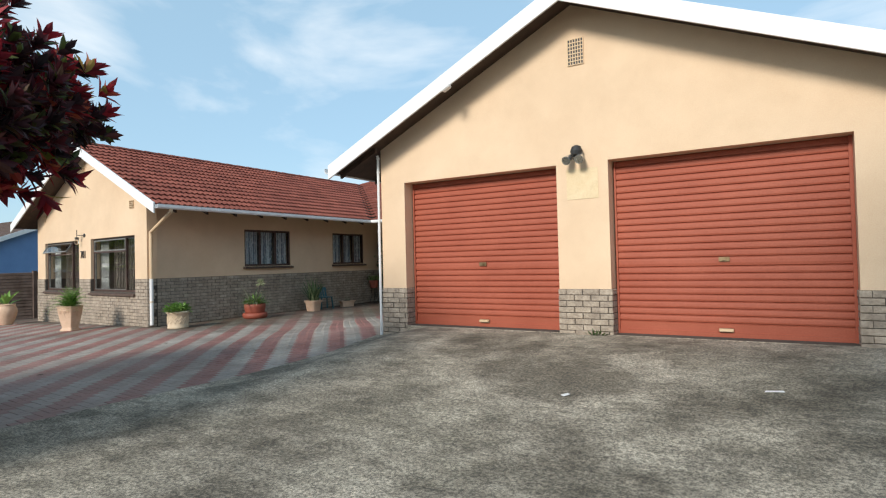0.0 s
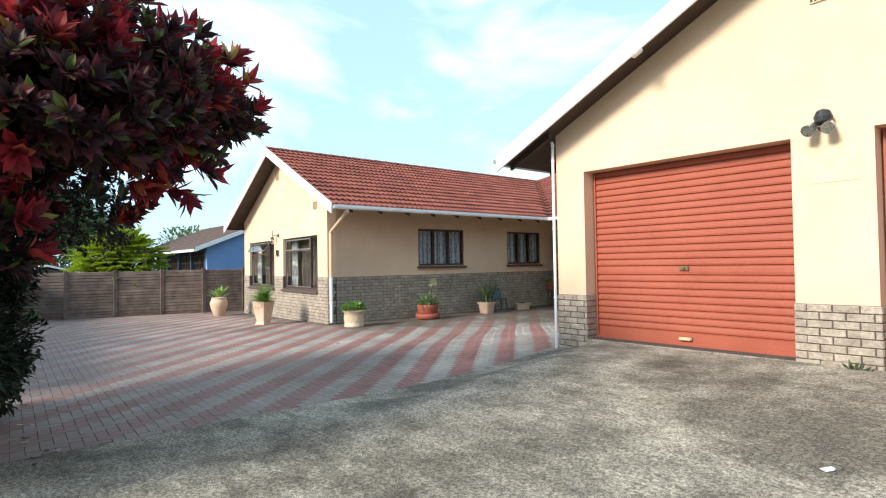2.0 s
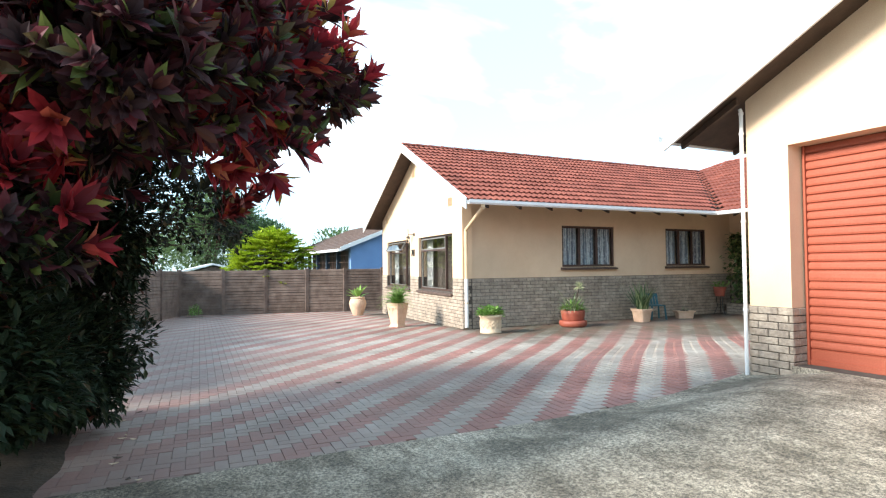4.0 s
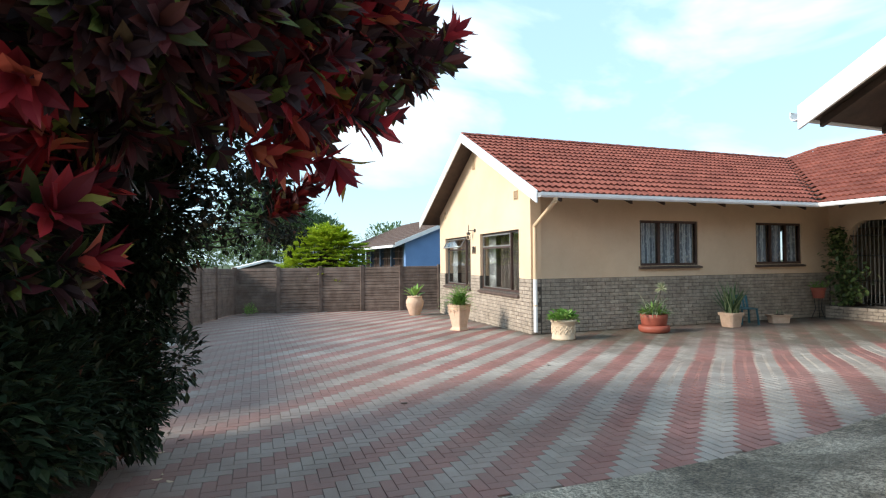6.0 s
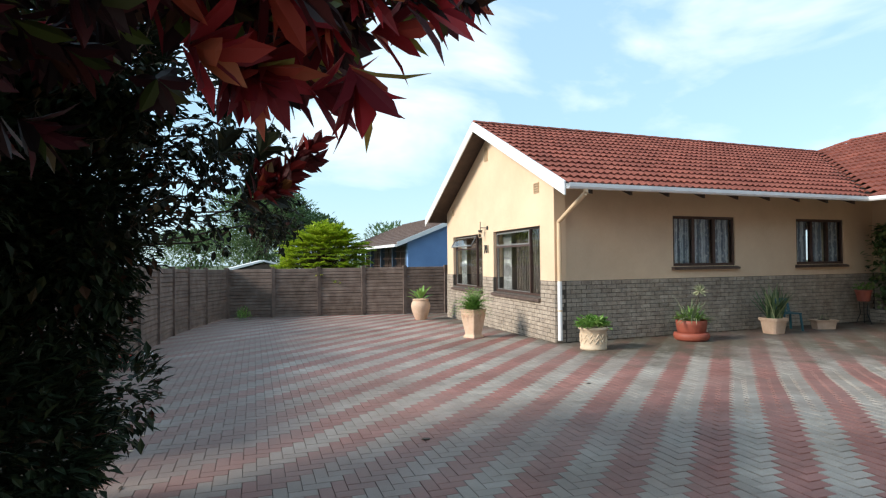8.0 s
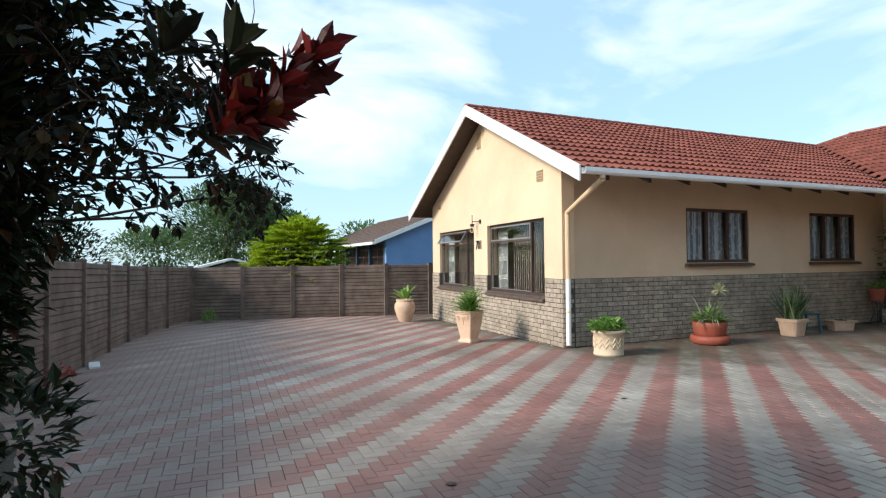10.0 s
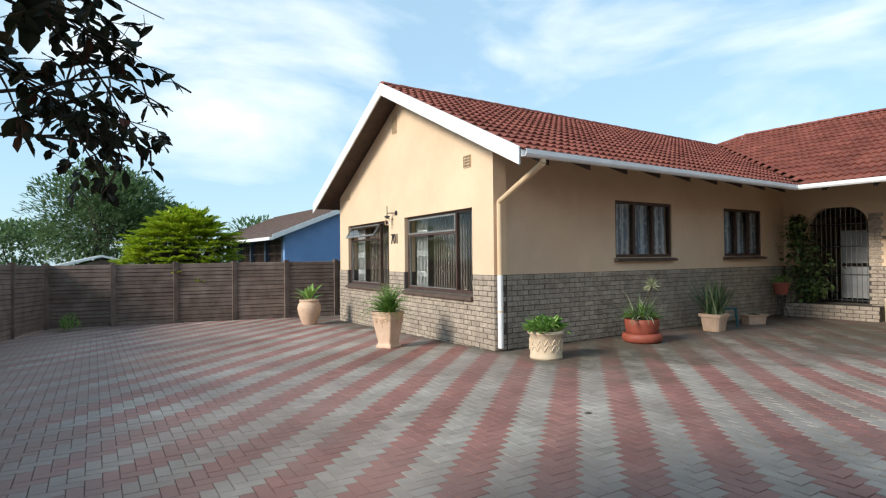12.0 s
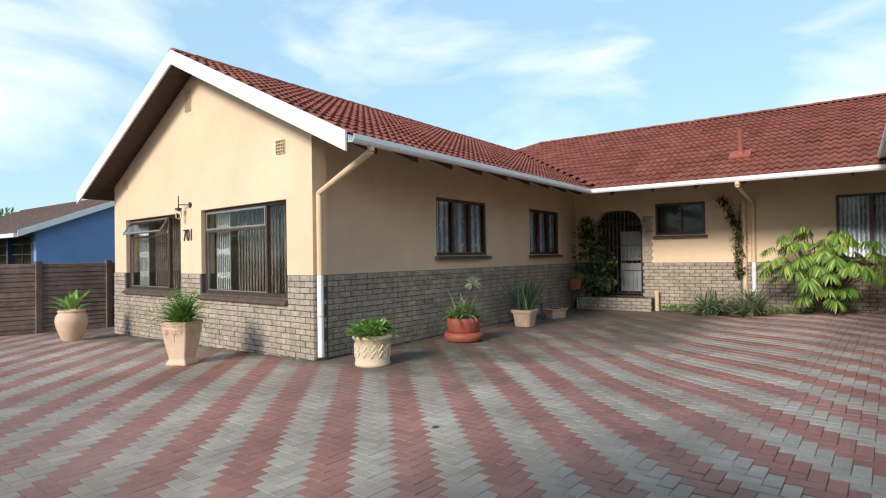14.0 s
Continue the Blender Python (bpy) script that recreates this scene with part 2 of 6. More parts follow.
M_CONCRETE = concrete_material("driveway_concrete")
M_SAND = material("joint_sand", (0.11, 0.085, 0.07), (0.19, 0.155, 0.13), 5, 0.95, 0.4, 90)
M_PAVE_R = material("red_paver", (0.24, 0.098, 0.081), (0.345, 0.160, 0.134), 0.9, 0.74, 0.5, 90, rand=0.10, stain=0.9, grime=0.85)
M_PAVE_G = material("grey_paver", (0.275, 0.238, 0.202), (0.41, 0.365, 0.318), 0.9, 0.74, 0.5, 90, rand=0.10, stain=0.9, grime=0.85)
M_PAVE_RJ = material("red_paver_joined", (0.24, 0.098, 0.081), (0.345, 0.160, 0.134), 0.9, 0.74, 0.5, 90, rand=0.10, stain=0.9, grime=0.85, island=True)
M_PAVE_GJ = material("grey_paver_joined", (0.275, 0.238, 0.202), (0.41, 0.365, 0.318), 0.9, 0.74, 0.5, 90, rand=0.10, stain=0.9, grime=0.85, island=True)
M_SOIL = material("garden_soil", (0.035, 0.028, 0.02), (0.075, 0.06, 0.042), 6, 0.95, 0.8, 40, bump_dist=0.03)
M_GRASS = material("rough_grass", (0.05, 0.07, 0.025), (0.09, 0.11, 0.045), 2, 0.95, 0.6, 40, bump_dist=0.03)
M_FENCE = material("weathered_concrete_fence", (0.125, 0.086, 0.070), (0.20, 0.148, 0.122), 3.5, 0.92, 0.6, 40, stain=0.75)
M_BLUE = material("blue_plaster", (0.16, 0.28, 0.52), (0.18, 0.31, 0.56), 2, 0.85, 0.1, 60)
M_BROWNROOF = material("brown_roof_tile", (0.07, 0.045, 0.038), (0.11, 0.072, 0.058), 4, 0.85, 0.3, 40, rand=0.12, island=True)
M_BLUEFRAME = material("dark_blue_paint", (0.035, 0.055, 0.085), (0.05, 0.075, 0.11), 4, 0.6, 0.1, 60)
M_TERRA = material("terracotta", (0.62, 0.42, 0.29), (0.72, 0.51, 0.37), 6, 0.75, 0.2, 80, stain=0.25)
M_TERRA_R = material("red_terracotta", (0.27, 0.062, 0.038), (0.33, 0.085, 0.05), 6, 0.6, 0.15, 80, stain=0.2)
M_SANDPOT = material("sand_coloured_stoneware", (0.61, 0.475, 0.33), (0.69, 0.555, 0.40), 6, 0.75, 0.2, 80, stain=0.25)
M_BLUEPLASTIC = material("blue_green_plastic", (0.02, 0.10, 0.13), (0.03, 0.13, 0.16), 6, 0.4, 0.02, 80)


def glass(name, tint=(0.9, 0.95, 0.95), rough=0.02):
    m = bpy.data.materials.new(name)
    m.use_nodes = True
    p = m.node_tree.nodes["Principled BSDF"]
    p.inputs["Base Color"].default_value = (*tint, 1)
    p.inputs["Roughness"].default_value = rough
    p.inputs["Transmission Weight"].default_value = 1.0
    p.inputs["IOR"].default_value = 1.22
    return m


M_GLASS = glass("window_glass", (0.80, 0.84, 0.84))
M_LAMPGLASS = glass("lamp_glass", (0.95, 0.93, 0.88), 0.15)
M_GATEPAINT = material("dull_pale_paint", (0.36, 0.37, 0.37), (0.46, 0.46, 0.45), 6, 0.6, 0.1, 80)

# ---- building helpers ----
def solid(bm, x0, x1, y0, y1, z0, z1):
    """A cuboid."""
    v = [bm.verts.new((x, y, z)) for z in (z0, z1) for y in (y0, y1) for x in (x0, x1)]
    for f in ((0, 2, 3, 1), (4, 5, 7, 6), (0, 1, 5, 4), (2, 6, 7, 3), (0, 4, 6, 2), (1, 3, 7, 5)):
        bm.faces.new([v[i] for i in f])
    return v


def rod(bm, a, b, r0, r1=None, n=8, caps=True):
    """A tapered rod from a to b."""
    r1 = r0 if r1 is None else r1
    a, b = Vector(a), Vector(b)
    w = (b - a).normalized()
    u = w.orthogonal().normalized()
    v = w.cross(u)
    ra = [bm.verts.new(a + r0 * (u * math.cos(k * math.tau / n) + v * math.sin(k * math.tau / n))) for k in range(n)]
    rb = [bm.verts.new(b + r1 * (u * math.cos(k * math.tau / n) + v * math.sin(k * math.tau / n))) for k in range(n)]
    for k in range(n):
        bm.faces.new((ra[k], ra[(k + 1) % n], rb[(k + 1) % n], rb[k]))
    if caps:
        bm.faces.new(ra[::-1])
        bm.faces.new(rb)


def turned(bm, profile, n=28, at=(0, 0, 0), square=0.0):
    """A lathe form from (radius, height) pairs, closed at both ends."""
    rings = []
    for r, z in profile:
        ring = []
        for k in range(n):
            a = k * math.tau / n
            s = 1.0
            if square:
                s = (abs(math.cos(a)) ** square + abs(math.sin(a)) ** square) ** (-1 / square)
            ring.append(bm.verts.new((at[0] + r * s * math.cos(a), at[1] + r * s * math.sin(a), at[2] + z)))
        rings.append(ring)
    for p, q in zip(rings, rings[1:]):
        for k in range(n):
            bm.faces.new((p[k], p[(k + 1) % n], q[(k + 1) % n], q[k]))
    bm.faces.new(rings[0][::-1])
    bm.faces.new(rings[-1])


def prism(bm, poly, way):
    """A polygon (list of 3D points) pushed out by the vector way."""
    a = [bm.verts.new(p) for p in poly]
    b = [bm.verts.new(Vector(p) + Vector(way)) for p in poly]
    n = len(a)
    bm.faces.new(a[::-1])
    bm.faces.new(b)
    for k in range(n):
        bm.faces.new((a[k], a[(k + 1) % n], b[(k + 1) % n], b[k]))


def part(name, bm, mat, parent=None, label="", smooth=False, bevel=0.0):
    """Links a bmesh as one mesh object under a thing or a part."""
    if bevel:
        bmesh.ops.bevel(bm, geom=bm.edges[:], offset=bevel, segments=2, affect="EDGES", clamp_overlap=True)
    bmesh.ops.recalc_face_normals(bm, faces=bm.faces[:])
    me = bpy.data.meshes.new(name)
    bm.to_mesh(me)
    bm.free()
    me.materials.append(mat)
    if smooth:
        for p in me.polygons:
            p.use_smooth = True
    ob = new(name, me)
    if parent:
        ob.parent = parent
    if label:
        ob["label"] = label
    return ob


def joined(name, verts, faces, mats, parent=None, index=None, smooth=False):
    me = bpy.data.meshes.new(name)
    me.from_pydata(verts, [], faces)
    for m in mats:
        me.materials.append(m)
    if index is not None:
        me.polygons.foreach_set("material_index", index)
    if smooth:
        me.polygons.foreach_set("use_smooth", [True] * len(faces))
    me.update()
    ob = new(name, me)
    if parent:
        ob.parent = parent
    return ob


def empty(name, at=(0, 0, 0), rz=0.0):
    ob = new(name)
    ob.matrix_world = pose(*at, 0, 0, rz)
    ob.empty_display_size = 0.1
    return ob


def wall_mesh(name, o, u, n, length, z0, z1, holes, thick, mats, split=None, gable=None):
    """A wall from o along u, with its face towards n: real openings (u0, u1, z0, z1) with reveals; below the height
    split the second material; gable: extra points (u, z) above z1."""
    o, u, n = Vector(o), Vector(u), Vector(n)
    us = sorted({0.0, length, *[h[0] for h in holes], *[h[1] for h in holes]})
    zs = sorted({z0, z1, *[h[2] for h in holes], *[h[3] for h in holes], *([split] if split else [])})
    zs = [z for z in zs if z0 <= z <= z1]
    bm = bmesh.new()
    vs = {}

    def v(a, z, back):
        k = (round(a, 4), round(z, 4), back)
        if k not in vs:
            vs[k] = bm.verts.new(o + u * a + Vector((0, 0, z)) - n * (thick if back else 0))
        return vs[k]

    def full(i, j):
        if i < 0 or j < 0 or i >= len(us) - 1 or j >= len(zs) - 1:
            return False
        a, z = (us[i] + us[i + 1]) / 2, (zs[j] + zs[j + 1]) / 2
        return not any(h[0] < a < h[1] and h[2] < z < h[3] for h in holes)

    for i in range(len(us) - 1):
        for j in range(len(zs) - 1):
            if not full(i, j):
                continue
            a0, a1, b0, b1 = us[i], us[i + 1], zs[j], zs[j + 1]
            low = 1 if split and b1 <= split + 1e-6 else 0
            fs = [bm.faces.new((v(a0, b0, 0), v(a1, b0, 0), v(a1, b1, 0), v(a0, b1, 0))),
                  bm.faces.new((v(a0, b0, 1), v(a0, b1, 1), v(a1, b1, 1), v(a1, b0, 1)))]
            for di, dj, p, q in ((-1, 0, (a0, b0), (a0, b1)), (1, 0, (a1, b1), (a1, b0)), (0, -1, (a1, b0), (a0, b0)), (0, 1, (a0, b1), (a1, b1))):
                if not full(i + di, j + dj) and not (gable and dj == 1 and j == len(zs) - 2):
                    fs.append(bm.faces.new((v(*p, 0), v(*q, 0), v(*q, 1), v(*p, 1))))
            for f in fs:
                f.material_index = low
    if gable:
        pts = [(a, z1) for a in us] + list(gable)
        bm.faces.new([v(*p, 0) for p in pts])
        bm.faces.new([v(*p, 1) for p in pts][::-1])
        ring = [(length, z1), *gable, (0.0, z1)]
        for p, q in zip(ring, ring[1:]):
            bm.faces.new((v(*p, 0), v(*q, 0), v(*q, 1), v(*p, 1)))
    bmesh.ops.recalc_face_normals(bm, faces=bm.faces[:])
    me = bpy.data.meshes.new(name)
    bm.to_mesh(me)
    bm.free()
    for m in mats:
        me.materials.append(m)
    return new(name, me)


BRICK_CACHE = {}


def brick_shape(length, u, n, h=0.0725, d=0.014):
    """Verts and faces of one face brick, its back on the wall plane, in the wall's own directions."""
    e = 0.006
    pts = []
    for dd, ee in ((0.0, 0.0), (d - e, 0.0), (d, e)):
        for a, z in ((ee, ee), (length - ee, ee), (length - ee, h - ee), (ee, h - ee)):
            pts.append(u * a + Vector((0, 0, z)) + n * dd)
    faces = [(8, 9, 10, 11)]
    for r in (0, 4):
        for k in range(4):
            faces.append((r + k, r + (k + 1) % 4, r + 4 + (k + 1) % 4, r + 4 + k))
    return pts, faces


def bricklay(parent, o, u, n, length, z0, courses, holes, near, course=0.0815, pitch=0.232, end=0.0):
    """Face bricks in stretcher bond. Those with near(a, z) true are parts of their own, the rest one joined part."""
    o, u, n = Vector(o), Vector(u), Vector(n)
    rng = random.Random(int(length * 1000) + courses)
    jv, jf = [], []
    for r in range(courses):
        z = z0 + r * course + 0.004
        a = -end - (pitch / 2 if r % 2 else 0)
        while a < length + end - 0.03:
            a0, a1 = max(a, -end), min(a + pitch - 0.010, length + end)
            a += pitch
            pieces = [(a0, a1)]
            for h in holes:
                if z + 0.04 > h[2] and z + 0.04 < h[3]:
                    nxt = []
                    for p, q in pieces:
                        if q <= h[0] or p >= h[1]:
                            nxt.append((p, q))
                        else:
                            if p < h[0]:
                                nxt.append((p, h[0]))
                            if q > h[1]:
                                nxt.append((h[1], q))
                    pieces = nxt
            for p, q in pieces:
                if q - p < 0.035:
                    continue
                ln = round(q - p, 2)
                d = 0.012 + rng.choice((0.0, 0.003, 0.006))
                at = o + u * p + Vector((0, 0, z))
                if near(p, z):
                    key = (ln, d, tuple(round(c, 3) for c in u), tuple(round(c, 3) for c in n))
                    if key not in BRICK_CACHE:
                        me = bpy.data.meshes.new("brick")
                        pv, pf = brick_shape(ln, u, n, d=d)
                        me.from_pydata(pv, [], pf)
                        me.materials.append(M_BRICK)
                        BRICK_CACHE[key] = me
                    b = new("brick", BRICK_CACHE[key])
                    b.location = at
                    b.parent = parent
                else:
                    pv, pf = brick_shape(ln, u, n, d=d)
                    k = len(jv)
                    jv += [at + w for w in pv]
                    jf += [tuple(i + k for i in f) for f in pf]
    if jv:
        tagged(joined("bricks", jv, jf, [M_BRICK_J], parent), kind="stuff")


def tile_shape(w, ln, roll=0.036, t=0.036, steps=6):
    """One roll-profile roof tile lying in (across, up the slope, out of the slope)."""
    v, f = [], []
    m = 2 * steps + 1
    for k in range(m):
        s = k / (m - 1)
        hgt = roll * (0.5 - 0.5 * math.cos(s * 2 * math.tau))
        v.append((s * w, 0.0, hgt + t + 0.012))
        v.append((s * w, ln, hgt + 0.004))
        v.append((s * w, 0.002, hgt + 0.020))
    for k in range(m - 1):
        a, b = 3 * k, 3 * k + 3
        f.append((a, b, b + 1, a + 1))
        f.append((a + 2, b + 2, b, a))
    return v, f


def roof_tiles(parent, origin, across, up, spans, gauge, w, near, flush=False):
    """Courses of tiles on a slope from its eave up: spans(row) gives the stretch (a0, a1) across. near(a, row): own object."""
    origin, across, up = Vector(origin), Vector(across).normalized(), Vector(up).normalized()
    out = across.cross(up)
    rot = Matrix((across, up, out)).transposed()
    shape = tile_shape(w, gauge + 0.035)
    me = bpy.data.meshes.new("roof_tile")
    me.from_pydata([rot @ Vector(p) for p in shape[0]], [], shape[1])
    me.materials.append(M_TILE)
    rng = random.Random(7)
    jv, jf = [], []
    row = 0
    while True:
        sp = spans(row)
        if sp is None:
            break
        a0, a1 = sp
        k = 0 if flush else math.ceil(a0 / w - 0.5)
        shift = a0 if flush else 0.0
        while shift + k * w < a1 - 0.4 * w:
            a = shift + k * w
            at = origin + across * a + up * (row * gauge) + out * rng.uniform(0, 0.006)
            if near(a, row):
                t = new("roof_tile", me)
                t.location = at
                t.parent = parent
            else:
                i0 = len(jv)
                jv += [at + rot @ Vector(p) for p in shape[0]]
                jf += [tuple(i + i0 for i in f) for f in shape[1]]
            k += 1
        row += 1
    if jv:
        tagged(joined("roof_tiles", jv, jf, [M_TILE_J], parent), kind="stuff")

# ---- setting: ground ----
CX, GY, FX = -12.64, 8.72, -19.50       # house: side wall, gable corner, far side wall
FXL = CX - 6.88                         # far end of the gable wall, along its own line
GT = math.tan(radians(4.0))             # the barge line stands four degrees off square, the wall a little more
GABLE = Matrix.Translation((CX, GY, 0)) @ Matrix.Rotation(radians(-4.8), 4, "Z") @ Matrix.Translation((-CX, -GY, 0))
WY = 17.70                              # front wall of the cross wing
EAVE_X, EAVE_Z, BARGE_Y = -11.46, 2.77, 8.18
RIDGE_X, RIDGE_Z = -15.75, 4.76
WEAVE_Y, WRIDGE_Y, WRIDGE_Z = 15.64, 20.9, 5.06
GFY, GX0, GX1 = 8.61, -5.50, 1.62       # garage: front wall, side walls
PAVE_X = -5.60                          # seam between pavers and concrete


def seat(ob):
    """Turns what is built on the gable's own line into its place."""
    ob.matrix_world = GABLE @ ob.matrix_basis
    return ob


def barge_y(x):
    return BARGE_Y + GT * (EAVE_X - x)


def ease(v):
    v = min(1.0, max(0.0, v))
    return v * v * (3 - 2 * v)


def yard_z(x, y=0.0):
    """The yard falls away gently past the house corner and swells towards the garage corner."""
    return -0.02 * max(0.0, -13.0 - x) + 0.13 * ease((x + 9.0) / 2.0) * ease((y - 5.5) / 4.0)


bm = bmesh.new()
bmesh.ops.create_grid(bm, x_segments=8, y_segments=8, size=420)
for v in bm.verts:
    v.co.z = -0.42
tagged(part("ground", bm, M_GRASS), "rough green lawn and earth around the houses", "ground", kind="structure")


def drive_z(x, y):
    s = min(1.0, max(0.0, (y - 3.6) / 4.9))
    s = s * s * (3 - 2 * s)
    e = min(1.0, max(0.0, (x - PAVE_X - 0.02) / 1.1))
    e = e * e * (3 - 2 * e)
    corner = yard_z(x, y) + 0.07 * max(0.0, min(1.0, (y - 7.4) / 1.2))
    return (0.35 * s) * e + corner * (1 - e) - 0.045 * max(0.0, min(1.0, (2.0 - y) / 8.0)) + 0.006 * noise.noise((x * 1.3, y * 1.3, 0))


bm = bmesh.new()
nx, ny = 70, 90
X0, X1, Y0, Y1 = PAVE_X, 8.0, -12.0, 9.1
grid = [[bm.verts.new((X0 + (X1 - X0) * i / nx, Y0 + (Y1 - Y0) * j / ny, 0)) for i in range(nx + 1)] for j in range(ny + 1)]
for row in grid:
    for v in row:
        v.co.z = drive_z(v.co.x, v.co.y) + 0.004
for j in range(ny):
    for i in range(nx):
        bm.faces.new((grid[j][i], grid[j][i + 1], grid[j + 1][i + 1], grid[j + 1][i]))
edge = [e for e in bm.edges if e.is_boundary]
ext = bmesh.ops.extrude_edge_only(bm, edges=edge)
for v in [g for g in ext["geom"] if isinstance(g, bmesh.types.BMVert)]:
    v.co.z = -0.2
drive = part("road", bm, M_CONCRETE, smooth=False)
tagged(drive, "stained grey concrete driveway ramping up to the garage", "driveway", kind="structure")

# sand bed of the paving
bm = bmesh.new()
prism(bm, [(-23.2, 1.0, yard_z(-23.2) - 0.012), (-13.0, 1.0, -0.012), (-13.0, 18.2, -0.012), (-23.2, 18.2, yard_z(-23.2) - 0.012)], (0, 0, -0.3))
bx_, by_ = 30, 60
bed_grid = [[bm.verts.new((-13.0 + (GX0 + 13.0) * i / bx_, 1.0 + 17.2 * j / by_, 0)) for i in range(bx_ + 1)] for j in range(by_ + 1)]
for row in bed_grid:
    for v in row:
        if v.co.x > PAVE_X - 0.01 and v.co.y < 9.1:
            v.co.x = PAVE_X - 0.002
        v.co.z = yard_z(v.co.x, v.co.y) - 0.014
for j in range(by_):
    for i in range(bx_):
        bm.faces.new((bed_grid[j][i], bed_grid[j][i + 1], bed_grid[j + 1][i + 1], bed_grid[j + 1][i]))
pavement = part("pavement", bm, M_SAND)
tagged(pavement, "herringbone yard of red and grey striped concrete pavers", "pavement", kind="structure")

# planting bed along the boundary
def BED_Y(x):
    a = 1.35 + 0.84 * max(0.0, min(1.0, (x + 12.5) / 3.0))
    return a - 1.5 * max(0.0, min(1.0, (x + 5.1) / 1.1))


bm = bmesh.new()
nbx, nby = 60, 12
g2 = [[bm.verts.new((-22.4 + 18.2 * i / nbx, -2.6 + 4.4 * j / nby, 0)) for i in range(nbx + 1)] for j in range(nby + 1)]
for row in g2:
    for v in row:
        top = BED_Y(v.co.x) + 0.06 * math.sin(v.co.x * 1.7)
        fr = (v.co.y + 2.6) / 4.4
        v.co.y = -2.6 + (top + 2.6) * fr
        v.co.z = 0.05 * math.sin(math.pi * min(1, fr * 1.0)) + 0.03 * noise.noise((v.co.x * 2, v.co.y * 2, 3)) - (0.06 if fr > 0.99 else 0.0) + 0.012 + yard_z(v.co.x)
for j in range(nby):
    for i in range(nbx):
        bm.faces.new((g2[j][i], g2[j][i + 1], g2[j + 1][i + 1], g2[j + 1][i]))
bed = part("ground_bed", bm, M_SOIL, smooth=True)
tagged(bed, "dark soil planting bed with fallen leaves beside the pavers", "flower bed", kind="structure")

# ---- setting: the house ----
WIN2 = (CX - 3.09, CX - 0.60, 0.82, 2.22)     # gable windows, x0 x1 z0 z1
WIN1 = (CX - 6.28, CX - 3.84, 0.82, 2.22)
PL = 1.145                              # top of the brick plinth
g_holes = [(WIN1[0] - FXL, WIN1[1] - FXL, WIN1[2], WIN1[3]), (WIN2[0] - FXL, WIN2[1] - FXL, WIN2[2], WIN2[3])]
gw = CX - FXL
slope = (RIDGE_Z - EAVE_Z) / (RIDGE_X - EAVE_X)   # negative: falls towards +x


def under(x):
    """Underside of the house roof at x."""
    return EAVE_Z + (min(EAVE_X - x, x - (2 * RIDGE_X - EAVE_X))) * abs(slope) - 0.052


wall_g = wall_mesh("wall_gable", (FXL, GY, 0), (1, 0, 0), (0, -1, 0), gw, -0.4, under(FXL), g_holes, 0.24, [M_PLASTER, M_MORTAR], PL,
                   [(gw, under(CX)), (RIDGE_X - FXL, under(RIDGE_X))])
seat(wall_g)
tagged(wall_g, "cream plastered gable wall on a grey brick plinth", "wall", kind="structure")

SW1, SW2 = (11.53, 13.22, 1.39, 2.42), (15.08, 16.66, 1.39, 2.42)
s_len = WY - GY - 0.24
s_holes = [(a - GY - 0.24, b - GY - 0.24, c, d) for a, b, c, d in (SW1, SW2)]
wall_s = wall_mesh("wall_side", (CX, GY + 0.24, 0), (0, 1, 0), (1, 0, 0), s_len, -0.1, under(CX), s_holes, 0.24, [M_PLASTER, M_MORTAR], PL)
tagged(wall_s, "cream plastered side wall on a grey brick plinth", "wall", kind="structure")
wall_f = wall_mesh("wall_far", (FX, 24.0, 0), (0, -1, 0), (-1, 0, 0), 24.0 - 9.56, -0.4, under(FX), [], 0.24, [M_PLASTER, M_MORTAR], PL)
tagged(wall_f, "cream plastered far side wall of the house", "wall", kind="structure")

# cross wing: arch doorway, small window, large window
ARCH = (-12.12, -10.92, 0.33, 2.46)
KWIN = (-10.60, -9.48, 1.80, 2.56)
RWIN = (-7.00, -5.25, 1.18, 2.51)
wx0, wx1 = CX, 1.6
w_holes = [(a - wx0, b - wx0, c, d) for a, b, c, d in (ARCH, KWIN, RWIN)]
wall_w = wall_mesh("wall_wing", (wx0, WY, 0), (1, 0, 0), (0, -1, 0), wx1 - wx0, -0.1, 3.6, w_holes, 0.24, [M_PLASTER, M_MORTAR], PL)
tagged(wall_w, "cream plastered wing wall with an arched doorway on a brick plinth", "wall", kind="structure")
bm = bmesh.new()
solid(bm, FX, wx1, 24.9, 25.1, -0.4, 3.0)
solid(bm, wx1, wx1 + 0.2, WY, 25.1, -0.1, 3.0)
tagged(part("wall_back", bm, M_PLASTER), "cream plastered back wall of the house", "wall", kind="structure")
bm = bmesh.new()
prism(bm, [(CX - 0.24, 9.04, 2.60), (CX - 0.24, WY - 0.02, 2.60), (FX + 0.24, WY - 0.02, 2.60), (FX + 0.24, 9.58, 2.60)], (0, 0, -0.04))
solid(bm, FX + 0.24, wx1 - 0.01, WY + 0.24, 24.9, 2.62, 2.66)
tagged(part("ceiling", bm, M_ROOM), "plain plaster ceiling inside the house", "ceiling", kind="structure")
bm = bmesh.new()
prism(bm, [(CX - 0.24, 9.04, 0.15), (CX - 0.24, WY - 0.02, 0.15), (FX + 0.24, WY - 0.02, 0.15), (FX + 0.24, 9.58, 0.15)], (0, 0, -0.05))
solid(bm, FX + 0.24, wx1 - 0.01, WY + 0.24, 24.9, 0.10, 0.15)
solid(bm, -16.36, -16.26, 9.42, WY - 0.05, 0.15, 2.56)
solid(bm, FX + 0.24, CX - 0.24, 14.3, 14.4, 0.15, 2.56)
